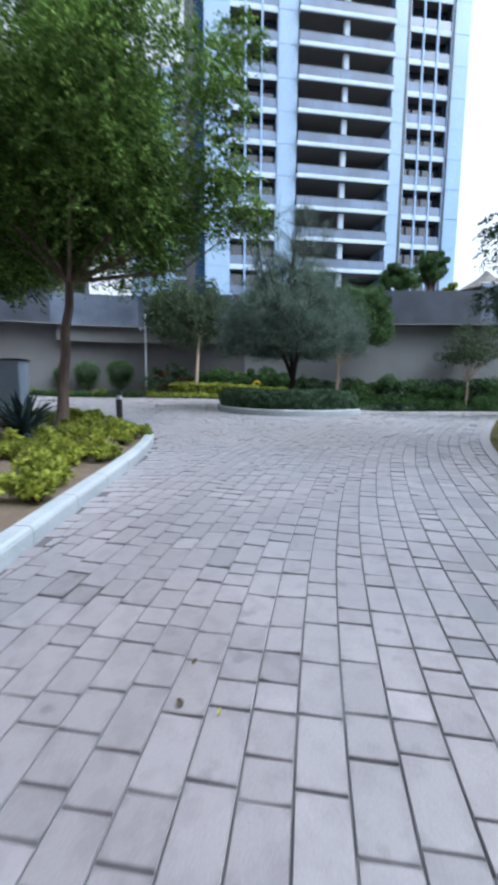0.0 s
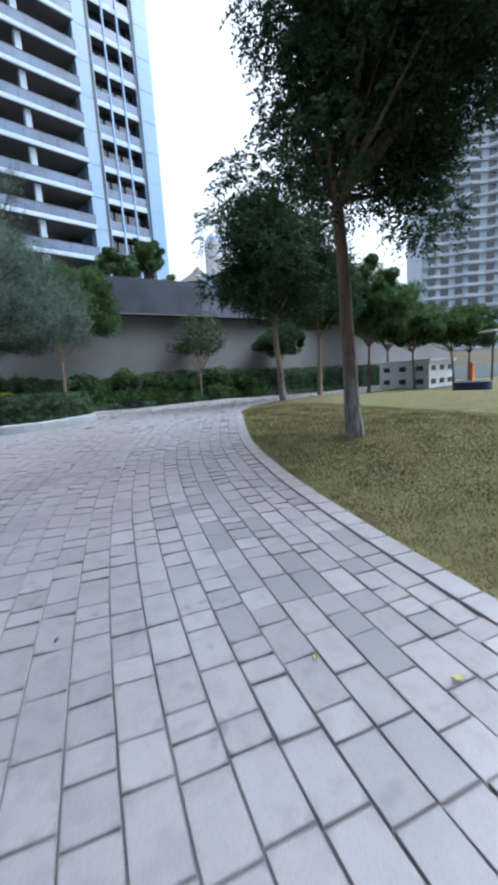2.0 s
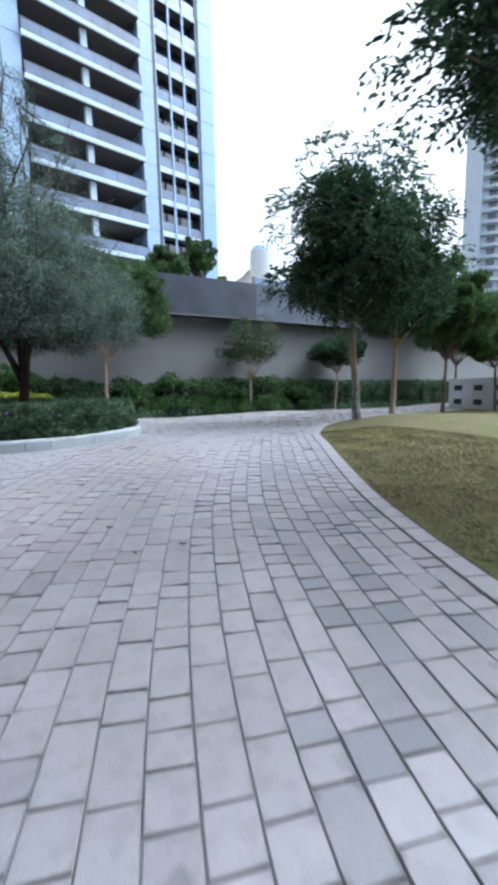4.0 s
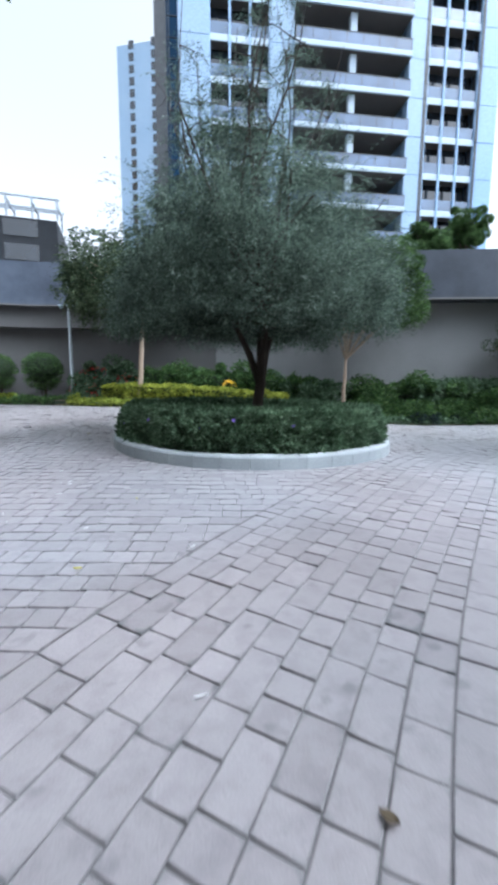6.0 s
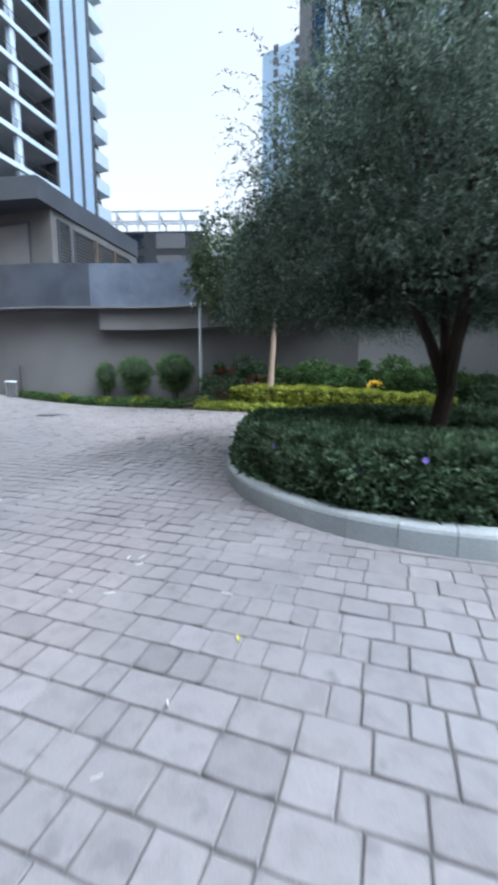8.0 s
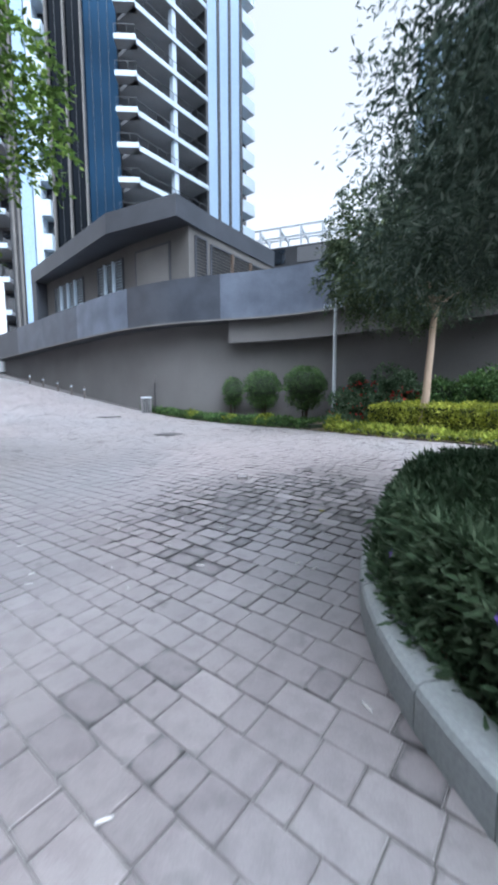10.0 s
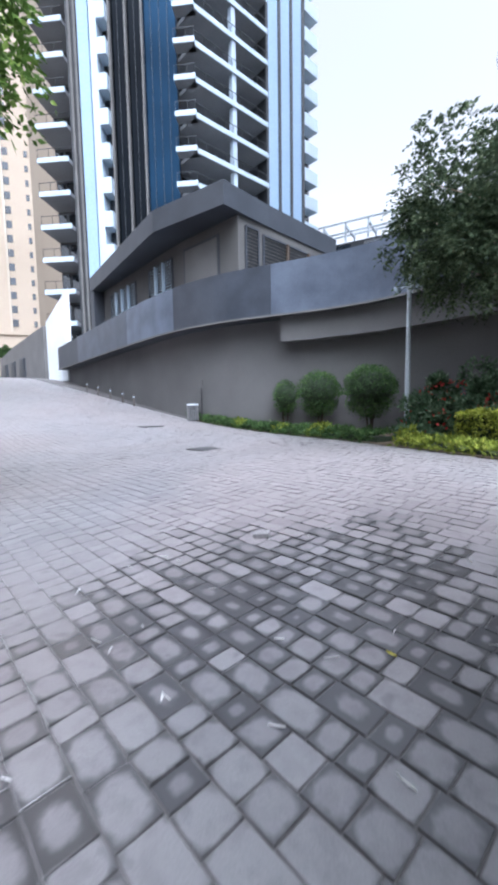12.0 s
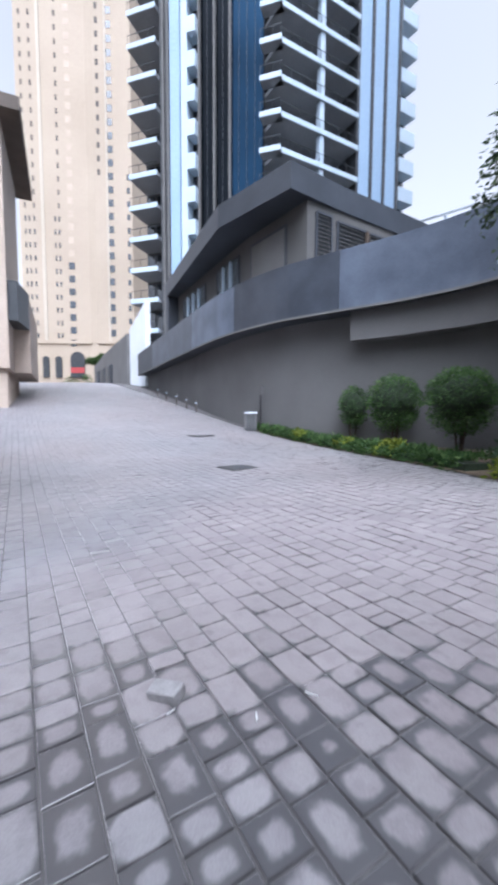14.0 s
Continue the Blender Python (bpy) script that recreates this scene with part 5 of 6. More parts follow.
# ---- louvred pavilion above the wall ----
def pavilion():
    t = thing("plant_room", "dark grey louvred rooftop plant room with a deep sloping slate fascia", "building")
    z0, z1, z2 = 7.6, 11.5, 12.6
    C, Bd, Lf, Rt = (-16.6, 28.85), (-21.3, 28.55), (-33.6, 29.2), (-17.1, 37.5)
    bm = bmesh.new()
    prism(bm, [C, Rt, (-33.6, 38), Lf, Bd], z0 - 1, z1)
    part("wall", bm, M["dim_concrete"], t)
    bm = bmesh.new()
    prism(bm, [(-16.25, 27.7), (-16.62, 31.0), (-17.0, 37.5), (-34.6, 38), (-34.6, 28.45), (-21.05, 26.7)], z1, z2)
    part("fascia", bm, M["slate"], t)
    bm = bmesh.new()
    prism(bm, [(-16.75, 27.9), (-17.1, 31.0), (-17.5, 37.2), (-34.3, 37.6), (-34.3, 28.8), (-21.1, 27.0)], z2, z2 + 0.05)
    part("roof", bm, M["concrete"], t)
    bm = bmesh.new()
    prism(bm, [(-34.6, 28.47), (-33.7, 28.39), (-33.7, 31), (-34.6, 31)], z0 - 1, z1 - 0.01)
    part("end_fin", bm, M["slate"], t)

    def louvre(a, b, u0, u1, zl, zh, posts, slat="slab_white"):
        a, b = Vector(a), Vector(b)
        d = (b - a).normalized()
        m = Matrix.Translation((a.x, a.y, 0)) @ Matrix.Rotation(math.atan2(d.y, d.x), 4, "Z")
        bm = bmesh.new()
        for x in (u0, u1):
            box(bm, x - 0.05, -0.1, zl, x + 0.05, 0.02, zh, m)
        for z in (zl, zh):
            box(bm, u0, -0.1, z - 0.05, u1, 0.02, z + 0.05, m)
        fr = part("louvre", bm, M["slate"], t, "metal louvre panel")
        bm = bmesh.new()
        box(bm, u0, -0.015, zl, u1, -0.004, zh, m)
        part("backing", bm, M["frame_dark"], fr)
        n = int((zh - zl) / 0.17)
        for k in range(n):
            z = zl + (k + 0.5) * (zh - zl) / n
            bm = bmesh.new()
            box(bm, u0 + 0.03, -0.07, -0.012, u1 - 0.03, 0.05, 0.012, m @ Matrix.Translation((0, -0.03, z)) @ Matrix.Rotation(radians(38), 4, "X"))
            part("slat", bm, M[slat], fr)
        for p in range(1, posts):
            x = u0 + (u1 - u0) * p / posts
            bm = bmesh.new()
            box(bm, x - 0.08, -0.18, zl, x + 0.08, -0.02, zh, m)
            part("mullion", bm, M["slab_white"] if slat == "slab_white" else M["brown"], fr)

    louvre(Lf, Bd, 8.3, 11.4, 8.3, 10.9, 3)
    louvre(Lf, Bd, 1.6, 6.2, 8.3, 10.8, 4)
    louvre(C, Rt, 0.5, 1.4, 8.3, 11.1, 1, "render_wall")
    louvre(C, Rt, 1.8, 7.6, 8.3, 11.0, 3, "render_wall")
    d = (Vector(C) - Vector(Bd)).normalized()
    m = Matrix.Translation((Bd[0], Bd[1], 0)) @ Matrix.Rotation(math.atan2(d.y, d.x), 4, "Z")
    for name, x0, x1, y, zt, mat in (("door_frame", 0.35, 3.35, -0.05, 11.0, "slate"), ("recessed_panel", 0.5, 3.2, -0.08, 10.85, "concrete")):
        bm = bmesh.new()
        box(bm, x0, y, 7.7, x1, 0.02, zt, m, 0.01)
        part(name, bm, M[mat], t)


pavilion()

# ---- end of the wall on the ramp ----
def end_walls():
    bm = bmesh.new()
    V = [(-43.8, 29.4, 5), (-48.4, 28.9, 5), (-48.4, 28.9, 11.4), (-43.8, 29.4, 13.6)]
    n_ = Vector((0.11, 0.99, 0)) * 0.5
    lo = [bm.verts.new(v) for v in V]
    hi = [bm.verts.new(Vector(v) + n_) for v in V]
    for i in range(4):
        bm.faces.new((lo[i], lo[(i + 1) % 4], hi[(i + 1) % 4], hi[i]))
    bm.faces.new(lo)
    bm.faces.new(hi)
    bmesh.ops.recalc_face_normals(bm, faces=bm.faces)
    tagged(part("wall_white", bm, M["white_wall"]), "tall white painted wall with a sloping top", "wall", kind="structure")
    line = np.array([(-48.5, 28.6), (-62, 28.6), (-74, 29.2)])
    w = wall_run("wall_upper_road", line, -0.5, lambda x, y: gz(x, y) - 0.5, lambda x, y: 10.8 + 0.05 * (x + 53), M["concrete"], "")
    tagged(w, "grey concrete wall along the upper road", "wall", kind="structure")
    for x in (-57.5, -62.5, -68):
        t = thing("wall_opening", "dark recessed doorway in the concrete wall", "doorway", (x, 28.45 + 0.02 * (-53 - x), gz(x, 28)))
        bm = bmesh.new()
        box(bm, -1.1, -0.14, 0, 1.1, 0.1, 2.6, bevel=0.03)
        part("frame", bm, M["slate"], t)
        bm = bmesh.new()
        box(bm, -0.9, -0.18, 0, 0.9, -0.1, 2.4)
        part("door", bm, M["frame_dark"], t)


end_walls()


# ---- beige buildings ----
def beige_tower():
    t = thing("apartment_tower", "very tall beige stone apartment tower with many small dark windows", "apartment tower")
    pts = [(-121, 20.0), (-113.2, 35.0), (-111.8, 36.5), (-107.6, 44.6), (-124, 56), (-140, 30)]
    bm = bmesh.new()
    prism(bm, pts, 3, 150)
    part("wall", bm, M["beige"], t)

    def windows(a, b, cols, z0, z1, fh, w, h, mat="dark_glass"):
        a, b = Vector(a), Vector(b)
        d = (b - a).normalized()
        m0 = Matrix.Translation((a.x, a.y, 0)) @ Matrix.Rotation(math.atan2(d.y, d.x), 4, "Z")
        z = z0
        while z < z1:
            for c in cols:
                bm = bmesh.new()
                box(bm, c - w / 2, -0.06, z, c + w / 2, 0.3, z + h, m0)
                part("window", bm, M[mat], t)
            z += fh

    windows(pts[0], pts[1], [1.4, 2.4, 3.6, 5.8, 8.7, 9.7], 21.0, 52, 3.2, 0.4, 1.3)
    windows(pts[0], pts[1], [1.4, 3.6, 5.8, 9.7], 53.0, 118, 3.2, 0.45, 1.3, "soffit")
    windows(pts[0], pts[1], [12.5], 19.0, 39, 3.2, 1.5, 1.7)
    windows(pts[0], pts[1], [12.5], 41.4, 118, 3.2, 1.3, 1.6, "pink_beige")
    windows(pts[2], pts[3], [3.7], 21.5, 125, 3.2, 1.6, 1.7)
    windows(pts[2], pts[3], [1.0], 61.0, 125, 3.2, 0.7, 1.4, "soffit")
    windows(pts[2], pts[3], [8.2], 21.5, 60, 3.2, 0.7, 1.4)
    bm = bmesh.new()
    prism(bm, [(-120.4, 19.6), (-112.9, 34.6), (-111.9, 35.2), (-117, 38), (-124, 22)], 120, 153)
    part("upper_pier", bm, M["cream"], t)
    for a, b_ in ((pts[0], pts[1]), (pts[2], pts[3])):
        a, b_ = Vector(a), Vector(b_)
        d = (b_ - a).normalized()
        m0 = Matrix.Translation((a.x, a.y, 0)) @ Matrix.Rotation(math.atan2(d.y, d.x), 4, "Z")
        bm = bmesh.new()
        box(bm, -0.3, -0.35, 19.6, (b_ - a).length + 0.3, 0.3, 20.4, m0)
        part("cornice", bm, M["beige"], t)
        bm = bmesh.new()
        box(bm, (b_ - a).length * 0.32, -0.3, 20.4, (b_ - a).length * 0.36, 0.3, 130, m0)
        part("pilaster", bm, M["cream"], t)
    # arched entrance in the plinth
    d = (Vector(pts[1]) - Vector(pts[0])).normalized()
    m0 = Matrix.Translation((pts[0][0], pts[0][1], 0)) @ Matrix.Rotation(math.atan2(d.y, d.x), 4, "Z")
    for c, w, h in ((13.4, 3.6, 4.6), (8.6, 1.6, 3.4), (5.4, 1.6, 3.4)):
        bm = bmesh.new()
        q = [(c - w / 2, 11.0), (c + w / 2, 11.0)] + [(c + w / 2 * math.cos(a), 13.0 + h - w / 2 + w / 2 * math.sin(a)) for a in np.linspace(0, math.pi, 12)]
        f = [bm.verts.new(m0 @ Vector((x, -0.4, z))) for x, z in q]
        g_ = [bm.verts.new(m0 @ Vector((x, 0.3, z))) for x, z in q]
        bm.faces.new(f)
        for i in range(len(q)):
            bm.faces.new((f[i], f[(i + 1) % len(q)], g_[(i + 1) % len(q)], g_[i]))
        part("archway", bm, M["frame_dark"], t, "dark arched opening")
    bm = bmesh.new()
    box(bm, 11.7, -0.5, 12.2, 15.1, -0.42, 13.6, m0)
    rm, rn, rl, rb = material("faded_red_awning", 0.7)
    rb.inputs["Base Color"].default_value = (0.36, 0.05, 0.05, 1)
    part("awning", bm, rm, t, "faded red awning")


beige_tower()


def side_building():
    t = thing("side_building", "sand-coloured low building with a dark overhanging roof beside the ramp", "building")
    A, B = Vector((-28.6, 17.4)), Vector((-36.6, 18.1))
    d = (B - A).normalized()
    n_ = Vector((d.y, -d.x))
    if n_.y > 0:
        n_ = -n_
    P = [A, B, B + n_ * 14, A + n_ * 14]
    bm = bmesh.new()
    prism(bm, [tuple(p) for p in P], 4.7, 18.0)
    part("wall", bm, M["pink_beige"], t)
    bm = bmesh.new()
    prism(bm, [tuple(p) for p in (A - n_ * 1.0 - d, B - n_ * 1.0 + d, B + n_ * 15 + d, A + n_ * 15 - d)], 18.0, 18.7)
    part("roof", bm, M["brown"], t)
    bm = bmesh.new()
    prism(bm, [tuple(p) for p in (A + n_ * 1.6, B + n_ * 1.6, B + n_ * 13, A + n_ * 13)], 0.5, 4.7)
    part("ground_floor_wall", bm, M["brown"], t)
    L = (B - A).length
    for k in range(6):
        c = A + d * (0.6 + k * (L - 1.2) / 5) + n_ * 0.5
        bm = bmesh.new()
        box(bm, c.x - 0.35, c.y - 0.35, gz(c.x, c.y) - 0.3, c.x + 0.35, c.y + 0.35, 4.7, bevel=0.03)
        part("column", bm, M["pink_beige"], t)
    bm = bmesh.new()
    prism(bm, [tuple(p) for p in (A - n_ * 0.9 + d * 3, B - n_ * 0.9 + d * 4, B + n_ * 2 + d * 4, A + n_ * 2 + d * 3)], 4.72, 9.4)
    part("terrace_wall", bm, M["pink_beige"], t)
    bm = bmesh.new()
    prism(bm, [tuple(p) for p in (A - n_ * 0.5 + d * 0.2, A - n_ * 0.9 + d * 2.98, A + n_ * 0.1 + d * 2.98, A + n_ * 0.1 + d * 0.2)], 7.4, 9.6)
    part("planter_front", bm, M["frame_dark"], t)


side_building()


# ---- distant buildings ----
def far_block(label, a, b, deep, z0, z1, fh, wall, slabs, cols, curve_amp=0.0):
    t = thing("apartment_building", label, "apartment building")
    a, b = Vector(a), Vector(b)
    d = (b - a).normalized()
    L = (b - a).length
    m0 = Matrix.Translation((a.x, a.y, 0)) @ Matrix.Rotation(math.atan2(d.y, d.x), 4, "Z")
    bm = bmesh.new()
    box(bm, 0, 0.9, z0, L, deep, z1, m0)
    part("wall", bm, M[wall], t)
    k = 0
    z = z0 + 3
    while z < z1:
        if slabs:
            bm = bmesh.new()
            n = 14
            f = [bm.verts.new(m0 @ Vector((L * i / n, -0.6 - curve_amp * math.sin(i * 1.9 + k * 0.0), z))) for i in range(n + 1)]
            f2 = [bm.verts.new(m0 @ Vector((L * i / n, -0.6 - curve_amp * math.sin(i * 1.9 + k * 0.0), z + 0.55 + fh * 0.12))) for i in range(n + 1)]
            g1 = [bm.verts.new(m0 @ Vector((L * i / n, 1.2, z))) for i in range(n + 1)]
            g2 = [bm.verts.new(m0 @ Vector((L * i / n, 1.2, z + 0.55 + fh * 0.12))) for i in range(n + 1)]
            for i in range(n):
                bm.faces.new((f[i], f[i + 1], f2[i + 1], f2[i]))
                bm.faces.new((f2[i], f2[i + 1], g2[i + 1], g2[i]))
                bm.faces.new((g1[i], g1[i + 1], f[i + 1], f[i]))
            part("balcony_slab", bm, M["slab_white"], t)
        for c, w in cols:
            bm = bmesh.new()
            box(bm, c * L - w / 2, 0.8, z + 0.8, c * L + w / 2, 1.1, z + fh - 0.35, m0)
            part("window", bm, M["dark_glass"], t)
        z += fh
        k += 1
    return t


far_block("distant white high-rise with curved balcony slabs", (136, 83), (168, 50), 25, 0, 118, 3.5, "slab_white", True, [(0.07, 2.4), (0.16, 2.6), (0.26, 2.4), (0.36, 3.2), (0.47, 2.4), (0.57, 2.6), (0.67, 2.4), (0.78, 3.2), (0.9, 2.4)], 0.8)
far_block("distant white high-rise with plain dark windows", (-41, 143), (-18, 139), 20, 0, 104, 3.3, "white_paint", False, [(0.2, 1.6), (0.5, 1.2), (0.78, 4.6)])
far_block("distant pale block seen over the trees", (96, 118), (112, 108), 15, 0, 42, 3.4, "white_paint", True, [(0.3, 3), (0.7, 3)])
far_block("dark unfinished block under a steel roof frame", (-47, 70), (-30, 75.4), 14, 0, 28.2, 3.6, "recess", False, [(0.3, 5), (0.7, 5)])


def roof_frame():
    t = thing("roof_frame", "open pale steel frame on a rooftop", "steel frame")
    a = Vector((-47, 70))
    d = Vector((25, 8)).normalized()
    m0 = Matrix.Translation((a.x, a.y, 0)) @ Matrix.Rotation(math.atan2(d.y, d.x), 4, "Z")
    for k in range(6):
        for y in (0.2, 5.5):
            bm = bmesh.new()
            box(bm, k * 3.6 - 0.14, y - 0.14, 28.1, k * 3.6 + 0.14, y + 0.14, 31.0, m0)
            part("post", bm, M["steel"], t)
        bm = bmesh.new()
        box(bm, k * 3.6 - 0.12, 0.35, 30.4, k * 3.6 + 0.12, 5.35, 30.8, m0)
        part("crossbeam", bm, M["steel"], t)
    for y, z in ((0.2, 31.0), (5.5, 31.0), (0.2, 29.4)):
        bm = bmesh.new()
        box(bm, -0.4, y - 0.12, z, 18.4, y + 0.12, z + 0.24, m0)
        part("beam", bm, M["steel"], t)


roof_frame()


def tents():
    fm = grainy("grey_tent_fabric", (0.24, 0.225, 0.21), (0.34, 0.32, 0.30), 0.5, 10, 0.7, bump=0.05)
    brown = grainy("brown_tent_fabric", (0.07, 0.06, 0.05), (0.12, 0.105, 0.09), 0.5, 10, 0.7, bump=0.05)
    for x, y, s in ((23.2, 41, 3.5), (28.2, 41.5, 3.6)):
        t = thing("shade_tent", "grey-beige peaked fabric shade tent on the podium", "tent", (x, y, 7.0), group="podium shade tents")
        bm = bmesh.new()
        n = 24
        rings = []
        for u in np.linspace(0, 1, 7):
            r = s * u + 0.12
            rings.append([bm.verts.new((r * math.cos(q) * (1 - 0.12 * u * abs(math.sin(2 * q))), r * math.sin(q) * (1 - 0.12 * u * abs(math.sin(2 * q))), 6.4 - 2.3 * u ** 0.72 + 0.25 * u * abs(math.sin(2 * q)))) for q in np.linspace(0, 2 * math.pi, n, endpoint=False)])
        for r0, r1 in zip(rings, rings[1:]):
            for i in range(n):
                bm.faces.new((r0[i], r0[(i + 1) % n], r1[(i + 1) % n], r1[i]))
        part("canopy", bm, brown if x < 25 else fm, t)
        for q in range(4):
            a = q * math.pi / 2
            bm = bmesh.new()
            cyl(bm, s * math.cos(a), s * math.sin(a), -1.2, 4.25, 0.08, 0.08, 10)
            part("pole", bm, M["steel"], t)
        bm = bmesh.new()
        cyl(bm, 0, 0, -1.2, 6.5, 0.08, 0.08, 10)
        part("mast", bm, M["steel"], t)


tents()


def parapet_rail():
    t = thing("parapet_rail", "glass and steel railing standing on the parapet", "railing")
    for k in range(11):
        x = 15.6 + 1.8 * k
        bm = bmesh.new()
        box(bm, x - 0.03, 28.0, BAND_Z1 - 0.01, x + 0.03, 28.06, BAND_Z1 + 0.75)
        part("post", bm, M["frame_dark"], t)
        bm = bmesh.new()
        box(bm, x + 0.06, 28.02, BAND_Z1 + 0.05, x + 1.74, 28.04, BAND_Z1 + 0.66)
        part("pane", bm, M["rail_glass"], t)
    bm = bmesh.new()
    box(bm, 15.5, 27.99, BAND_Z1 + 0.75, 33.7, 28.07, BAND_Z1 + 0.79)
    part("handrail", bm, M["steel"], t)


parapet_rail()


def round_tower():
    t = thing("distant_tower", "distant pale blue tower with a rounded top", "tower", (151, 233, 0))
    bm = bmesh.new()
    cyl(bm, 0, 0, 0, 88, 9, 8.4, 32)
    part("shaft", bm, M["white_wall"], t)
    bm = bmesh.new()
    cyl(bm, 0, 0, 88, 91, 8.4, 6.6, 32)
    part("crown_ring", bm, M["blue_panel"], t)


round_tower()


# ---- beyond the lawn ----
def kiosk():
    t = thing("utility_kiosk", "white boxy utility kiosk with two rows of dark vents", "kiosk")
    A, B, C = Vector((27.6, 22.0)), Vector((26.6, 17.4)), Vector((30.2, 17.6))
    D = A + (C - B)
    z = gz(27, 19)
    bm = bmesh.new()
    prism(bm, [tuple(p) for p in (A, B, C, D)], z - 0.2, z + 1.8)
    part("wall", bm, M["white_wall"], t)
    bm = bmesh.new()
    c = (A + C) / 2
    prism(bm, [tuple(c + (p - c) * 1.07) for p in (A, B, C, D)], z + 1.8, z + 1.98)
    part("roof", bm, M["white_wall"], t)
    for P, Q, n in ((A, B, 3), (B, C, 3)):
        d = (Q - P).normalized()
        m0 = Matrix.Translation((P.x, P.y, 0)) @ Matrix.Rotation(math.atan2(d.y, d.x), 4, "Z")
        L = (Q - P).length
        for i in range(n):
            for zz in (0.3, 1.2):
                bm = bmesh.new()
                x = L * (i + 0.5) / n
                box(bm, x - 0.3, -0.04, z + zz, x + 0.3, 0.06, z + zz + 0.34, m0)
                part("vent", bm, M["frame_dark"], t)


kiosk()


def round_planter():
    x, y = 23.4, 13.1
    t = thing("round_tub", "low round dark blue tub on the far lawn", "tub", (x, y, gz(x, y)))
    bm = bmesh.new()
    cyl(bm, 0, 0, -0.05, 0.42, 0.95, 0.95, 28)
    bl = grainy("dark_blue_plastic", (0.012, 0.016, 0.07), (0.025, 0.03, 0.12), 2, 30, 0.4, bump=0.03)
    part("tub", bm, bl, t)
    bm = bmesh.new()
    cyl(bm, 0, 0, 0.42, 0.47, 1.0, 0.98, 28)
    part("rim", bm, bl, t)
    t = thing("garden_lamp", "dark slim lamp post with a flat wide head", "lamp post", (x + 0.9, y - 0.6, gz(x, y)))
    bm = bmesh.new()
    cyl(bm, 0, 0, -0.05, 3.0, 0.05, 0.045, 10)
    part("post", bm, M["black_metal"], t)
    bm = bmesh.new()
    cyl(bm, 0, 0, 3.0, 3.08, 0.75, 0.6, 20)
    part("head", bm, M["black_metal"], t)


round_planter()


def low_terrace():
    """Low white walls, seats and a shaded terrace past the lawn."""
    for x0, y0, x1, y1, z1, mat, lab in ((36, 30, 52, 12, 1.5, "slab_white", "low white garden wall past the lawn"), (44, 36, 60, 18, 3.2, "cream", "low pale terrace wall past the lawn")):
        w = wall_run("wall_terrace", np.array([(x0, y0), ((x0 + x1) / 2, (y0 + y1) / 2), (x1, y1)], float), -0.5, -0.4, z1, M[mat], "")
        tagged(w, lab, "wall", kind="structure")
    om = grainy("orange_painted_panel", (0.6, 0.16, 0.04), (0.75, 0.24, 0.07), 1, 20, 0.6, bump=0.03)
    for x, y in ((37.5, 19.8), (39.2, 17.4)):
        t = thing("orange_pillar", "orange painted pillar by the terrace", "pillar", (x, y, gz(x, y)), group="orange pillars")
        bm = bmesh.new()
        box(bm, -0.22, -0.22, -0.1, 0.22, 0.22, 1.5, bevel=0.03)
        part("shaft", bm, om, t)
        bm = bmesh.new()
        box(bm, -0.28, -0.28, 1.5, 0.28, 0.28, 1.62, bevel=0.02)
        part("cap", bm, M["cream"], t)


low_terrace()


# ---- unseen wall added behind the start to block sky and dim the near paving ----
bm = bmesh.new()
prism(bm, [(-30, -20), (34, -20), (34, -7.5), (-30, -7.5)], -1.5, 24)
tagged(part("wall_unseen_shade", bm, M["render_wall"]), "unseen plain grey wall added behind the start to dim the near paving", "wall", kind="structure")

# ---- planting at the foot of the beige tower ----
tree("plaza_tree", "small round dark green tree before the beige tower", (-86.3, 32.0), (0, 0, 5.0), 0.16, (0, 0, 6.4), 2.3, 1.3, M["leaf_mid"], M["bark"], 22, 120, 0.26, 0.1, 51, 0.6)
for k, (x, y) in enumerate(((-88.0, 30.2), (-86.0, 33.8), (-90.5, 27.6))):
    shrub("plaza_shrub", "tall green shrub before the beige tower", (x, y), 2.0, 3.8, M["leaf_mid"], 90 + k, 26, 120, 0.26, 0.12, "shrubs before the beige tower")

# ---- paving ----
m, n, l, b = material("grey_pavers", 0.5)
b.inputs["Specular IOR Level"].default_value = 0.8
b.inputs["Sheen Weight"].default_value, b.inputs["Sheen Roughness"].default_value = 1.0, 0.28
oi = n.new("ShaderNodeObjectInfo")
at = n.new("ShaderNodeAttribute")
at.attribute_name = "tone"
uv = n.new("ShaderNodeUVMap")
uv.uv_map = "piece"
geo = n.new("ShaderNodeNewGeometry")


def math_node(op, a, c=None, clamp=False):
    q = n.new("ShaderNodeMath")
    q.operation, q.use_clamp = op, clamp
    for s, v in ((q.inputs[0], a), (q.inputs[1], c)):
        if v is None:
            continue
        if isinstance(v, (int, float)):
            s.default_value = v
        else:
            l.new(v, s)
    return q.outputs[0]


def world_noise(scale, detail):
    t = n.new("ShaderNodeTexNoise")
    t.inputs["Scale"].default_value, t.inputs["Detail"].default_value = scale, detail
    l.new(geo.outputs["Position"], t.inputs["Vector"])
    return t.outputs[0]


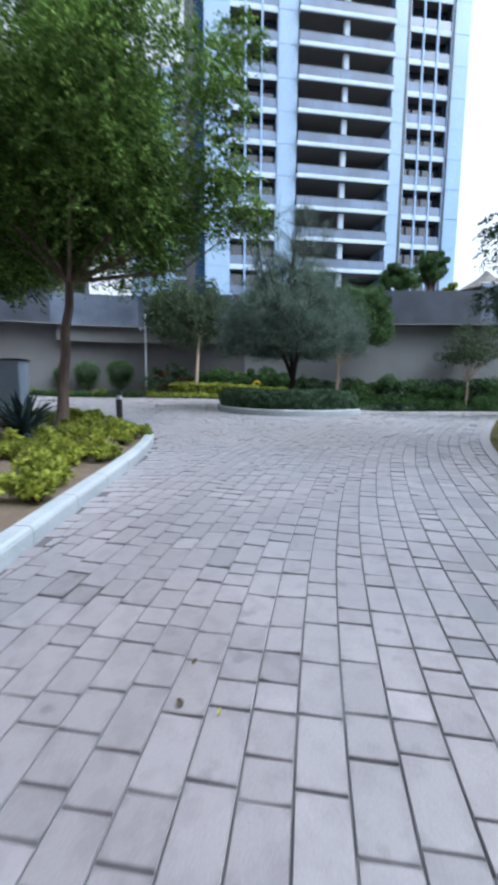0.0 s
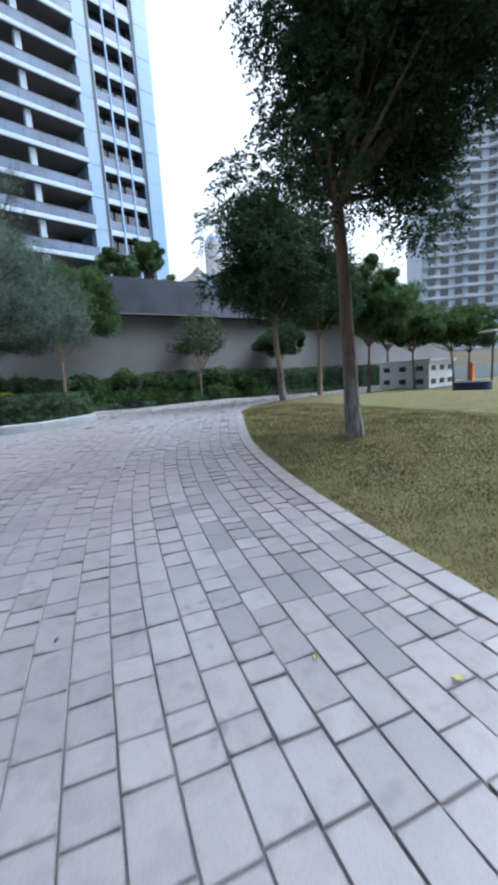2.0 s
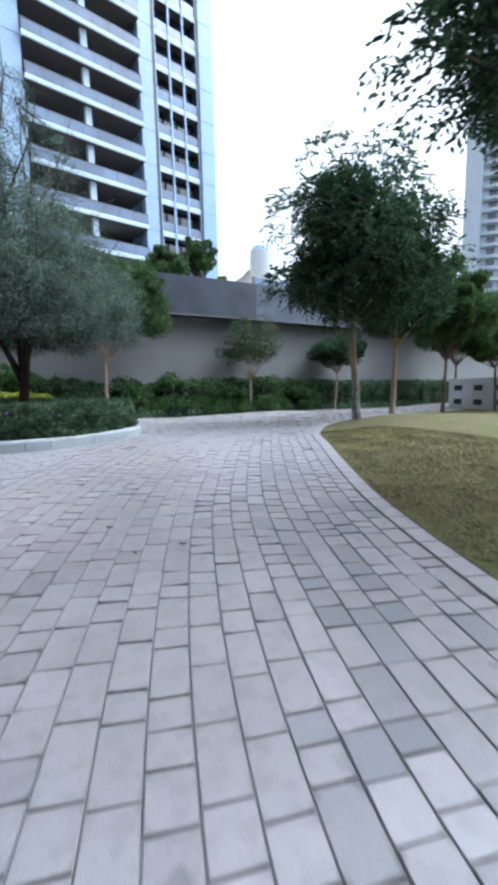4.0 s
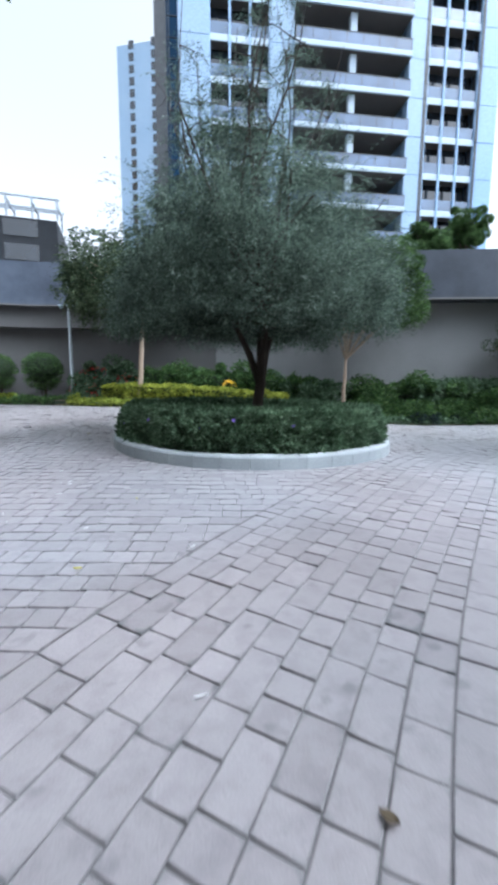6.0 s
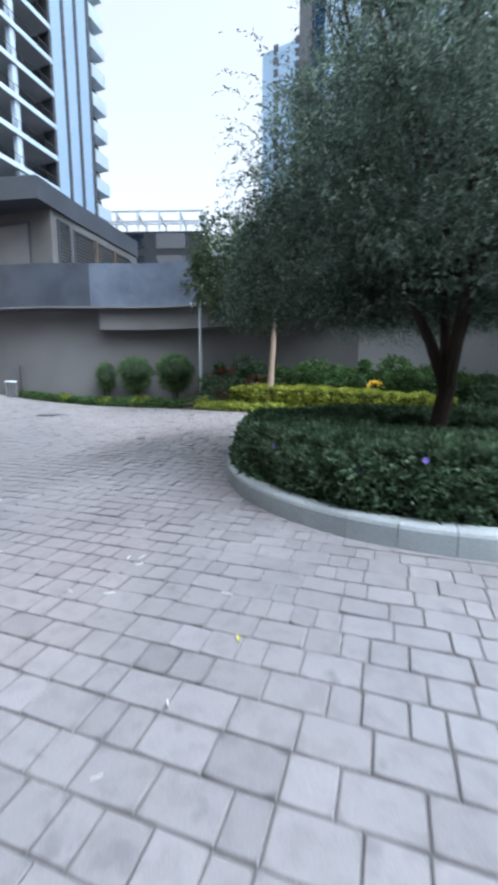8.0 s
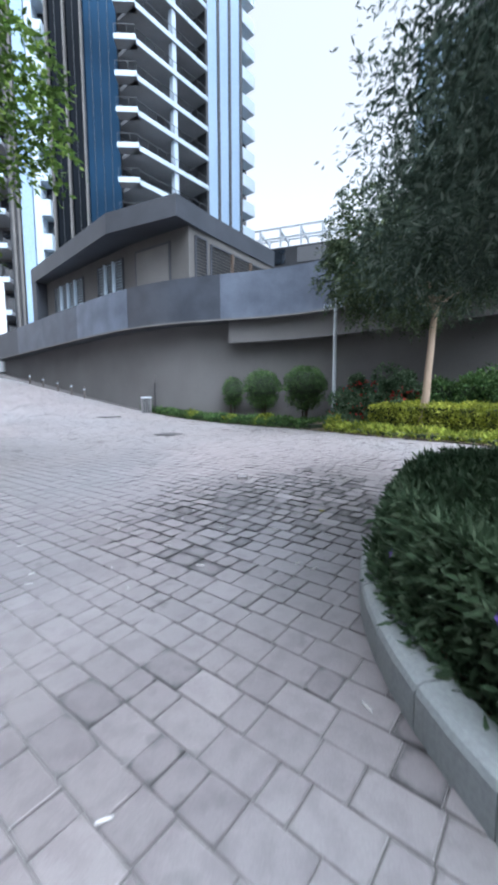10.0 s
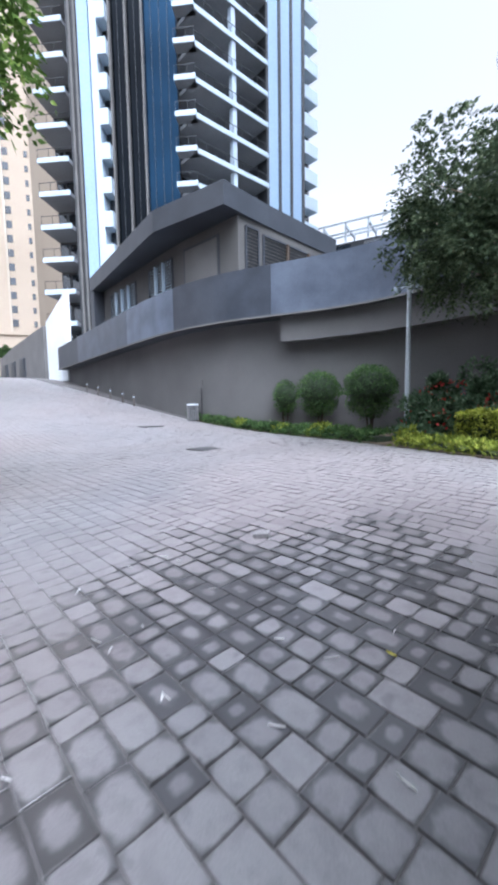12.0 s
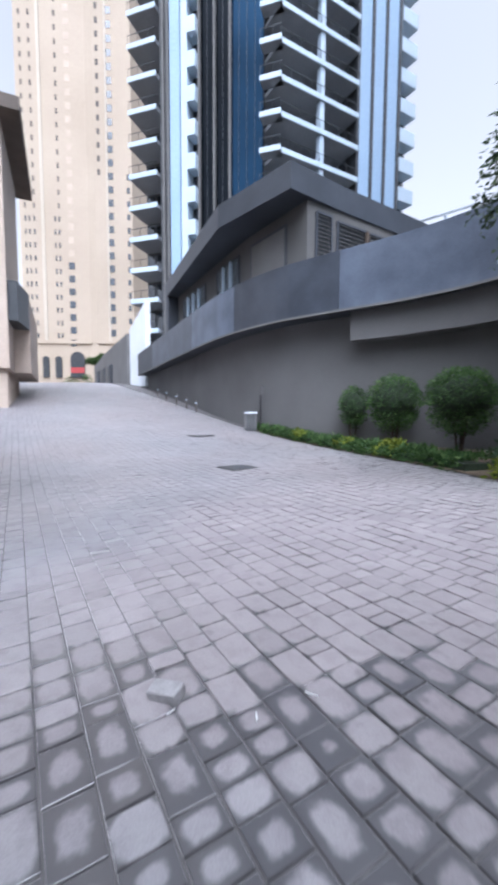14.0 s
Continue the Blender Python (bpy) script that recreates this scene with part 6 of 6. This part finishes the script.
tone = at.outputs["Fac"]
base = ramp_node(n, l, tone, ((0.0, (0.20, 0.191, 0.195)), (0.5, (0.236, 0.226, 0.23)), (1.0, (0.272, 0.261, 0.266))))
stain = ramp_node(n, l, world_noise(0.55, 5.0), ((0.35, (0.80, 0.79, 0.80)), (0.65, (1.06, 1.05, 1.05))))
grain = ramp_node(n, l, world_noise(140.0, 3.0), ((0.3, (0.86, 0.86, 0.87)), (0.7, (1.10, 1.10, 1.10))))
scuff = ramp_node(n, l, world_noise(9.0, 6.0), ((0.36, (0.88, 0.87, 0.88)), (0.54, (1.02, 1.02, 1.02))))
col = mix_node(n, l, 1.0, mix_node(n, l, 1.0, mix_node(n, l, 1.0, base, stain, "MULTIPLY"), grain, "MULTIPLY"), scuff, "MULTIPLY")
spots = ramp_node(n, l, world_noise(5.0, 2.0), ((0.66, (1.0, 1.0, 1.0)), (0.74, (0.72, 0.72, 0.73))))
warm = ramp_node(n, l, world_noise(0.22, 2.0), ((0.4, (1.05, 0.985, 0.975)), (0.6, (0.975, 1.0, 1.03))))
col = mix_node(n, l, 1.0, mix_node(n, l, 1.0, col, spots, "MULTIPLY"), warm, "MULTIPLY")
# darker slate-coloured stones in the band beside the lawn, by their own tone
dk = n.new("ShaderNodeAttribute")
dk.attribute_name = "slate"
col = mix_node(n, l, dk.outputs["Fac"], col, mix_node(n, l, 1.0, (0.145, 0.143, 0.152), grain, "MULTIPLY"))
# drying dampness: joints and edges stay wet, the middle of each stone dries first
sep = n.new("ShaderNodeSeparateXYZ")
l.new(uv.outputs[0], sep.inputs[0])
ax = math_node("ABSOLUTE", math_node("SUBTRACT", sep.outputs[0], 0.5))
ay = math_node("ABSOLUTE", math_node("SUBTRACT", sep.outputs[1], 0.5))
edge = math_node("POWER", math_node("ADD", math_node("POWER", math_node("MULTIPLY", ax, 2.0), 3.0), math_node("POWER", math_node("MULTIPLY", ay, 2.0), 3.0)), 0.34)
pos = n.new("ShaderNodeSeparateXYZ")
l.new(geo.outputs["Position"], pos.inputs[0])
dx = math_node("MULTIPLY", math_node("ADD", pos.outputs[0], 3.0), 0.55)
dy = math_node("MULTIPLY", math_node("SUBTRACT", pos.outputs[1], 17.6), 0.45)
far = math_node("ADD", math_node("MULTIPLY", dx, dx), math_node("MULTIPLY", dy, dy))
wetness = math_node("SUBTRACT", 1.13, math_node("MULTIPLY", far, 0.7), True)
wetness = math_node("ADD", math_node("MULTIPLY", wetness, 1.0), math_node("MULTIPLY", math_node("SUBTRACT", world_noise(1.3, 4.0), 0.5), 0.9))
wetness = math_node("ADD", wetness, math_node("MULTIPLY", math_node("SUBTRACT", tone, 0.5), -1.15))
damp = n.new("ShaderNodeMapRange")
damp.interpolation_type = "SMOOTHSTEP"
damp.inputs["From Min"].default_value, damp.inputs["From Max"].default_value = 0.96, 1.2
edge = math_node("ADD", edge, math_node("MULTIPLY", math_node("SUBTRACT", world_noise(16.0, 3.0), 0.5), 0.55))
l.new(math_node("ADD", math_node("MULTIPLY", edge, 0.72), math_node("MULTIPLY", wetness, 0.62)), damp.inputs["Value"])
gate = n.new("ShaderNodeMapRange")
gate.inputs["From Min"].default_value, gate.inputs["From Max"].default_value = 0.05, 0.5
l.new(wetness, gate.inputs["Value"])
wet = math_node("MULTIPLY", damp.outputs[0], gate.outputs[0])
# sand and grime worked in along the worn edges
rim = n.new("ShaderNodeMapRange")
rim.interpolation_type = "SMOOTHSTEP"
rim.inputs["From Min"].default_value, rim.inputs["From Max"].default_value = 0.97, 1.18
l.new(edge, rim.inputs["Value"])
col = mix_node(n, l, math_node("MULTIPLY", rim.outputs[0], 0.5), col, (0.125, 0.12, 0.123))
col = mix_node(n, l, math_node("MULTIPLY", wet, 0.9), col, (0.058, 0.056, 0.059))
l.new(math_node("SUBTRACT", 0.5, math_node("MULTIPLY", wet, 0.2)), b.inputs["Roughness"])
l.new(col, b.inputs["Base Color"])
bump_node(n, l, b, world_noise(160.0, 3.0), 0.14, 0.004)
M["paver"] = m
M["joint"] = grainy("dark_joint_sand", (0.095, 0.09, 0.09), (0.15, 0.143, 0.143), 2.0, 90, 0.95, bump=0.4)

# bedding sheet, just under the stones
xs, ys = np.linspace(-56, 42, 180), np.linspace(-14, 30.5, 120)
X, Y = np.meshgrid(xs, ys)
Z = ground_z(X, Y) - 0.011
nx = len(xs)
F = [(j * nx + i, j * nx + i + 1, (j + 1) * nx + i + 1, (j + 1) * nx + i) for j in range(len(ys) - 1) for i in range(nx - 1)]
pav = tagged(raw("pavement", np.stack([X.ravel(), Y.ravel(), Z.ravel()], 1), F, M["joint"]), "grey block paving over sand joints", "pavement", kind="structure")

prng = np.random.default_rng(99)
QUADS, TONE, SLATE = [], [], []
BORDER_D = 4.75
LS = np.r_[0, np.cumsum(np.hypot(*np.diff(LAWN_EDGE, axis=0).T))]
LT = np.gradient(LAWN_EDGE, axis=0)
LT /= np.hypot(LT[:, 0], LT[:, 1])[:, None]


def lawn_frame(s, d):
    """The plan place at length s along the lawn edge and d to its left."""
    x, y = np.interp(s, LS, LAWN_EDGE[:, 0]), np.interp(s, LS, LAWN_EDGE[:, 1])
    tx, ty = np.interp(s, LS, LT[:, 0]), np.interp(s, LS, LT[:, 1])
    return x - ty * d, y + tx * d


def add_row(to_plan, u0, u1, v0, v1, slate=0.0, lens=(0.15, 0.2, 0.3)):
    u = u0 - prng.uniform(0, 0.3)
    g = 0.0055
    while u < u1:
        w = prng.choice(lens, p=(0.3, 0.3, 0.4))
        c = [to_plan(u + g, v0 + g), to_plan(u + w - g, v0 + g), to_plan(u + w - g, v1 - g), to_plan(u + g, v1 - g)]
        QUADS.append(c)
        TONE.append(prng.normal(0.5, 0.2))
        SLATE.append(prng.uniform(0.25, 1.0) if prng.random() < slate else 0.0)
        u += w


W = 0.2
# courses that follow the lawn
for k in range(int(BORDER_D / W) + 1):
    if k == 0:
        continue
    d0 = k * W
    band = 0.35 if k <= 3 else (0.75 if k <= 6 else (0.25 if k <= 8 else 0.0))
    add_row(lambda u, v: lawn_frame(u, v), 4.0, LS[-1] - 26, d0, d0 + W, band * 0.8)
nA = len(QUADS)
# straight courses round the island and up the ramp
WB = 0.202
for k in range(int((30.0 + 8) / WB)):
    y0 = -7.986 + k * WB
    add_row(lambda u, v: (u, v), -52.0 if y0 > 15.4 else -13.0, 16.0, y0, y0 + WB)
Q = np.array(QUADS, float)
T = np.clip(np.array(TONE), 0, 1)
S = np.array(SLATE, float)
cen = Q.mean(1)


def lawn_distance(p):
    best = np.full(len(p), 1e9)
    side = np.zeros(len(p))
    L, T_ = LAWN_EDGE[::2], LT[::2]
    for i in range(0, len(p), 4000):
        dd = p[i:i + 4000, None, :] - L[None]
        r = np.hypot(dd[..., 0], dd[..., 1])
        j = r.argmin(1)
        best[i:i + 4000] = r[np.arange(len(j)), j]
        q = dd[np.arange(len(j)), j]
        side[i:i + 4000] = T_[j, 0] * q[:, 1] - T_[j, 1] * q[:, 0]
    return np.where(side > 0, best, -best)


BP = np.vstack([BED_EDGE, [(-30, -14)]])
GP = np.vstack([GARDEN_EDGE, [(-60, 27.0), (-60, 60), (34, 60)]])
dl = lawn_distance(cen)
isA = np.arange(len(Q)) < nA
keep = ~inside(BP, cen[:, 0], cen[:, 1]) & ~inside(GP, cen[:, 0], cen[:, 1])
keep &= np.hypot(cen[:, 0] - ISLAND[0], cen[:, 1] - ISLAND[1]) > ISLAND_R - 0.12
keep &= np.where(isA, (dl > 0.15) & (cen[:, 1] < 26), True)
# stones of the straight courses are cut where they meet the border course
BL = np.array([lawn_frame(s, BORDER_D + 0.062) for s in np.linspace(0, LS[-1], 900)])
mono = np.maximum.accumulate(BL[:, 1])
lim = np.interp(Q[nA:, :, 1], mono, BL[:, 0])
cut = np.minimum(Q[nA:, :, 0], lim)
slim = (cut[:, 1] - cut[:, 0] < 0.025) & (cut[:, 2] - cut[:, 3] < 0.025)
Q[nA:, :, 0] = cut
keep[nA:] &= ~slim
keep &= (cen[:, 1] > -7)
# courses along the lawn stop where the island and the crossing begin
Q, T, S, cen = Q[keep], T[keep], S[keep], cen[keep]
tilt = prng.normal(0, 0.0025, (len(Q), 3))
lift = np.abs(prng.normal(0, 0.0015, len(Q)))

# stones near the walked line that are objects of their own
near = ((cen[:, 0] > -0.4) & (cen[:, 0] < 2.9) & (cen[:, 1] > 4.4) & (cen[:, 1] < 8.6))
idx_near = np.where(near)[0][:300]
near[:] = False
near[idx_near] = True


def stone_geometry(q, dz, tl):
    """Chamfered top and short sides of each stone; q: n x 4 plan corners."""
    n_ = len(q)
    c = q.mean(1, keepdims=True)
    inner = c + (q - c) * 0.972
    z = ground_z(q[..., 0], q[..., 1]) + dz[:, None]
    z = z + tl[:, :1] * np.array([-1, 1, 1, -1]) + tl[:, 1:2] * np.array([-1, -1, 1, 1])
    lo = np.concatenate([q, (z - 0.03)[..., None]], 2)
    mid = np.concatenate([q, (z - 0.003)[..., None]], 2)
    top = np.concatenate([inner, z[..., None]], 2)
    V = np.concatenate([lo, mid, top], 1).reshape(-1, 3)
    pat = [(8, 9, 10, 11)] + [(4 + i, 4 + (i + 1) % 4, 8 + (i + 1) % 4, 8 + i) for i in range(4)] + [(i, (i + 1) % 4, 4 + (i + 1) % 4, 4 + i) for i in range(4)]
    F = (np.arange(n_)[:, None, None] * 12 + np.array(pat)[None]).reshape(-1, 4)
    return V, F


UVC = np.array([(0, 0), (1, 0), (1, 1), (0, 1)], float)
UVV = np.concatenate([UVC, UVC, 0.5 + (UVC - 0.5) * 0.965])


def finish(me, F, tone_, slate_):
    a = me.attributes.new("tone", "FLOAT", "POINT")
    a.data.foreach_set("value", np.repeat(tone_, 12).astype(np.float32))
    a = me.attributes.new("slate", "FLOAT", "POINT")
    a.data.foreach_set("value", np.repeat(slate_, 12).astype(np.float32))
    u = me.uv_layers.new(name="piece")
    u.data.foreach_set("uv", UVV[np.asarray(F).ravel() % 12].astype(np.float32).ravel())
    me.materials.append(M["paver"])


rest = ~near
V, F = stone_geometry(Q[rest], lift[rest], tilt[rest])
me = bpy.data.meshes.new("paving_stones")
me.from_pydata(V.tolist(), [], F.tolist())
me.update()
finish(me, F, T[rest], S[rest])
ob = new("paving_stones", me)
ob.parent = pav
tagged(ob, "", "", kind="stuff")
for i in np.where(near)[0]:
    V, F = stone_geometry(Q[i:i + 1], lift[i:i + 1], tilt[i:i + 1])
    me = bpy.data.meshes.new("paver")
    me.from_pydata(V.tolist(), [], F.tolist())
    me.update()
    finish(me, F, T[i:i + 1], S[i:i + 1])
    new("paver", me).parent = pav
# edging course along the lawn
V, F = [], []
E0 = LAWN_EDGE[(LAWN_EDGE[:, 1] > -7)]
E1 = offset(E0, 0.2)
es = np.r_[0, np.cumsum(np.hypot(*np.diff(E0, axis=0).T))]
q = []
for u in np.arange(0, es[-1] - 0.3, 0.3):
    a0 = (np.interp(u + 0.005, es, E0[:, 0]), np.interp(u + 0.005, es, E0[:, 1]))
    a1 = (np.interp(u + 0.295, es, E0[:, 0]), np.interp(u + 0.295, es, E0[:, 1]))
    b1 = (np.interp(u + 0.295, es, E1[:, 0]), np.interp(u + 0.295, es, E1[:, 1]))
    b0 = (np.interp(u + 0.005, es, E1[:, 0]), np.interp(u + 0.005, es, E1[:, 1]))
    q.append([a0, a1, b1, b0])
q = np.array(q)
V, F = stone_geometry(q, np.full(len(q), 0.02), np.zeros((len(q), 3)))
me = bpy.data.meshes.new("edging_stones")
me.from_pydata(V.tolist(), [], F.tolist())
me.update()
finish(me, F, np.clip(prng.normal(0.85, 0.12, len(q)), 0, 1), np.zeros(len(q)))
ob = new("edging_stones", me)
ob.parent = pav
tagged(ob, "", "", kind="stuff")

# ---- short grass on the lawn near the path ----
gg = np.random.default_rng(17)
N = 240000
gx, gy = gg.uniform(3.0, 10.5, N), gg.uniform(1.5, 13.0, N)
pp = np.stack([gx, gy], 1)
gd = lawn_distance(pp)
ok = (gd < -0.03) & (gg.random(N) < np.clip(1.25 - (gd + 0) / -9, 0.15, 1))
pp = pp[ok]
zz = lawn_height(pp[:, 0], pp[:, 1]) + 0.01
P = np.concatenate([pp, zz[:, None]], 1)
V, F = leaf_quads(P, np.tile([0, 0, 1.0], (len(P), 1)), 0.042, 0.009, 0.0, 1.3)
gm = leafy("dry_grass_blades", (0.13, 0.12, 0.054), (0.21, 0.195, 0.088), (0.40, 0.34, 0.19), 0.9, tufts=1.6)
me = bpy.data.meshes.new("grass")
me.from_pydata(V.tolist(), [], F)
me.update()
me.materials.append(gm)
tagged(new("grass", me), "short dry grass blades on the lawn", "grass", kind="stuff")

# ---- litter on the paving ----
fm = grainy("white_feather", (0.66, 0.66, 0.66), (0.8, 0.8, 0.8), 30, 200, 0.8, bump=0.0)
dm = grainy("dry_brown_leaf", (0.05, 0.035, 0.02), (0.12, 0.09, 0.05), 20, 120, 0.8, bump=0.2)
ym = grainy("yellow_leaf", (0.42, 0.38, 0.08), (0.6, 0.55, 0.16), 20, 120, 0.7, bump=0.1)


def flat_leaf(name, label, cat, x, y, turn, L, w, mat, group):
    bm = bmesh.new()
    pts = []
    for s in np.linspace(0, 1, 7):
        ww = w * math.sin(math.pi * min(s * 0.92 + 0.06, 1)) ** 0.8
        pts.append((L * (s - 0.5), ww, 0.012 + 0.02 * (s - 0.5) ** 2))
    up = [bm.verts.new((a, b_, c + 0.006)) for a, b_, c in pts]
    mid = [bm.verts.new((a, 0, c * 0.6)) for a, b_, c in pts]
    dn = [bm.verts.new((a, -b_, c + 0.004)) for a, b_, c in pts]
    for i in range(6):
        bm.faces.new((mid[i], mid[i + 1], up[i + 1], up[i]))
        bm.faces.new((dn[i], dn[i + 1], mid[i + 1], mid[i]))
    ob = obj(name, bm, mat)
    ob.matrix_world = pose(x, y, gz(x, y) + 0.004, 0, 0, turn)
    tagged(ob, label, cat, group)


for i in range(74):
    x, y = gg.uniform(-4.6, 0.2), gg.uniform(11.5, 19.5)
    if math.hypot(x - ISLAND[0], y - ISLAND[1]) < ISLAND_R + 0.15:
        continue
    flat_leaf("feather", "small white feather lying on the paving", "feather", x, y, gg.uniform(0, 360), gg.uniform(0.045, 0.1), gg.uniform(0.003, 0.0065), fm, "feathers on the paving")
for x, y, s in ((-0.68, 12.74, 0.1), (-0.73, 13.17, 0.09), (-2.38, 15.52, 0.1), (-1.71, 16.04, 0.09), (-2.79, 17.09, 0.08), (-2.35, 16.61, 0.11), (1.19, 11.27, 0.08), (1.47, 9.68, 0.09)):
    flat_leaf("feather", "white curled feather lying on the paving", "feather", x, y, gg.uniform(20, 80), s * 0.75, 0.0045, fm, "feathers on the paving")
for x, y, s in ((2.17, 9.18, 0.05), (2.23, 8.5, 0.03), (2.64, 8.46, 0.04), (1.1, 4.9, 0.025), (-0.27, 1.9, 0.028), (-0.3, 1.64, 0.035), (-4.21, 18.26, 0.05)):
    flat_leaf("dead_leaf", "curled dark dead leaf on the paving", "leaf", x, y, gg.uniform(0, 360), s * 1.4, s * 0.45, dm, "dead leaves on the paving")
for x, y, s in ((-0.12, 1.59, 0.035), (0.37, 10.88, 0.05), (-2.23, 17.43, 0.055), (2.12, 3.9, 0.04), (2.53, 3.39, 0.06), (0.33, 12.57, 0.05)):
    flat_leaf("yellow_leaf", "pale yellow fallen leaf on the paving", "leaf", x, y, gg.uniform(0, 360), s * 1.2, s * 0.22, ym, "fallen yellow leaves")


def loose_stone():
    """A chipped paver corner that has worked itself up out of the course."""
    x, y = -4.17, 18.27
    bm = bmesh.new()
    vs = box(bm, -0.085, -0.05, -0.03, 0.085, 0.05, 0.04, None, 0.012)
    for v in bm.verts:
        v.co += Vector((0.012, 0.009, 0.004)) * noise.noise(v.co * 40)
    ob = obj("loose_stone", bm, grainy("chipped_stone", (0.2, 0.19, 0.195), (0.3, 0.29, 0.295), 20, 120, 0.85, bump=0.4))
    ob.matrix_world = pose(x, y, gz(x, y) + 0.024, 9, -6, 38)
    tagged(ob, "chipped pale piece of stone lying loose on the paving", "stone")


loose_stone()
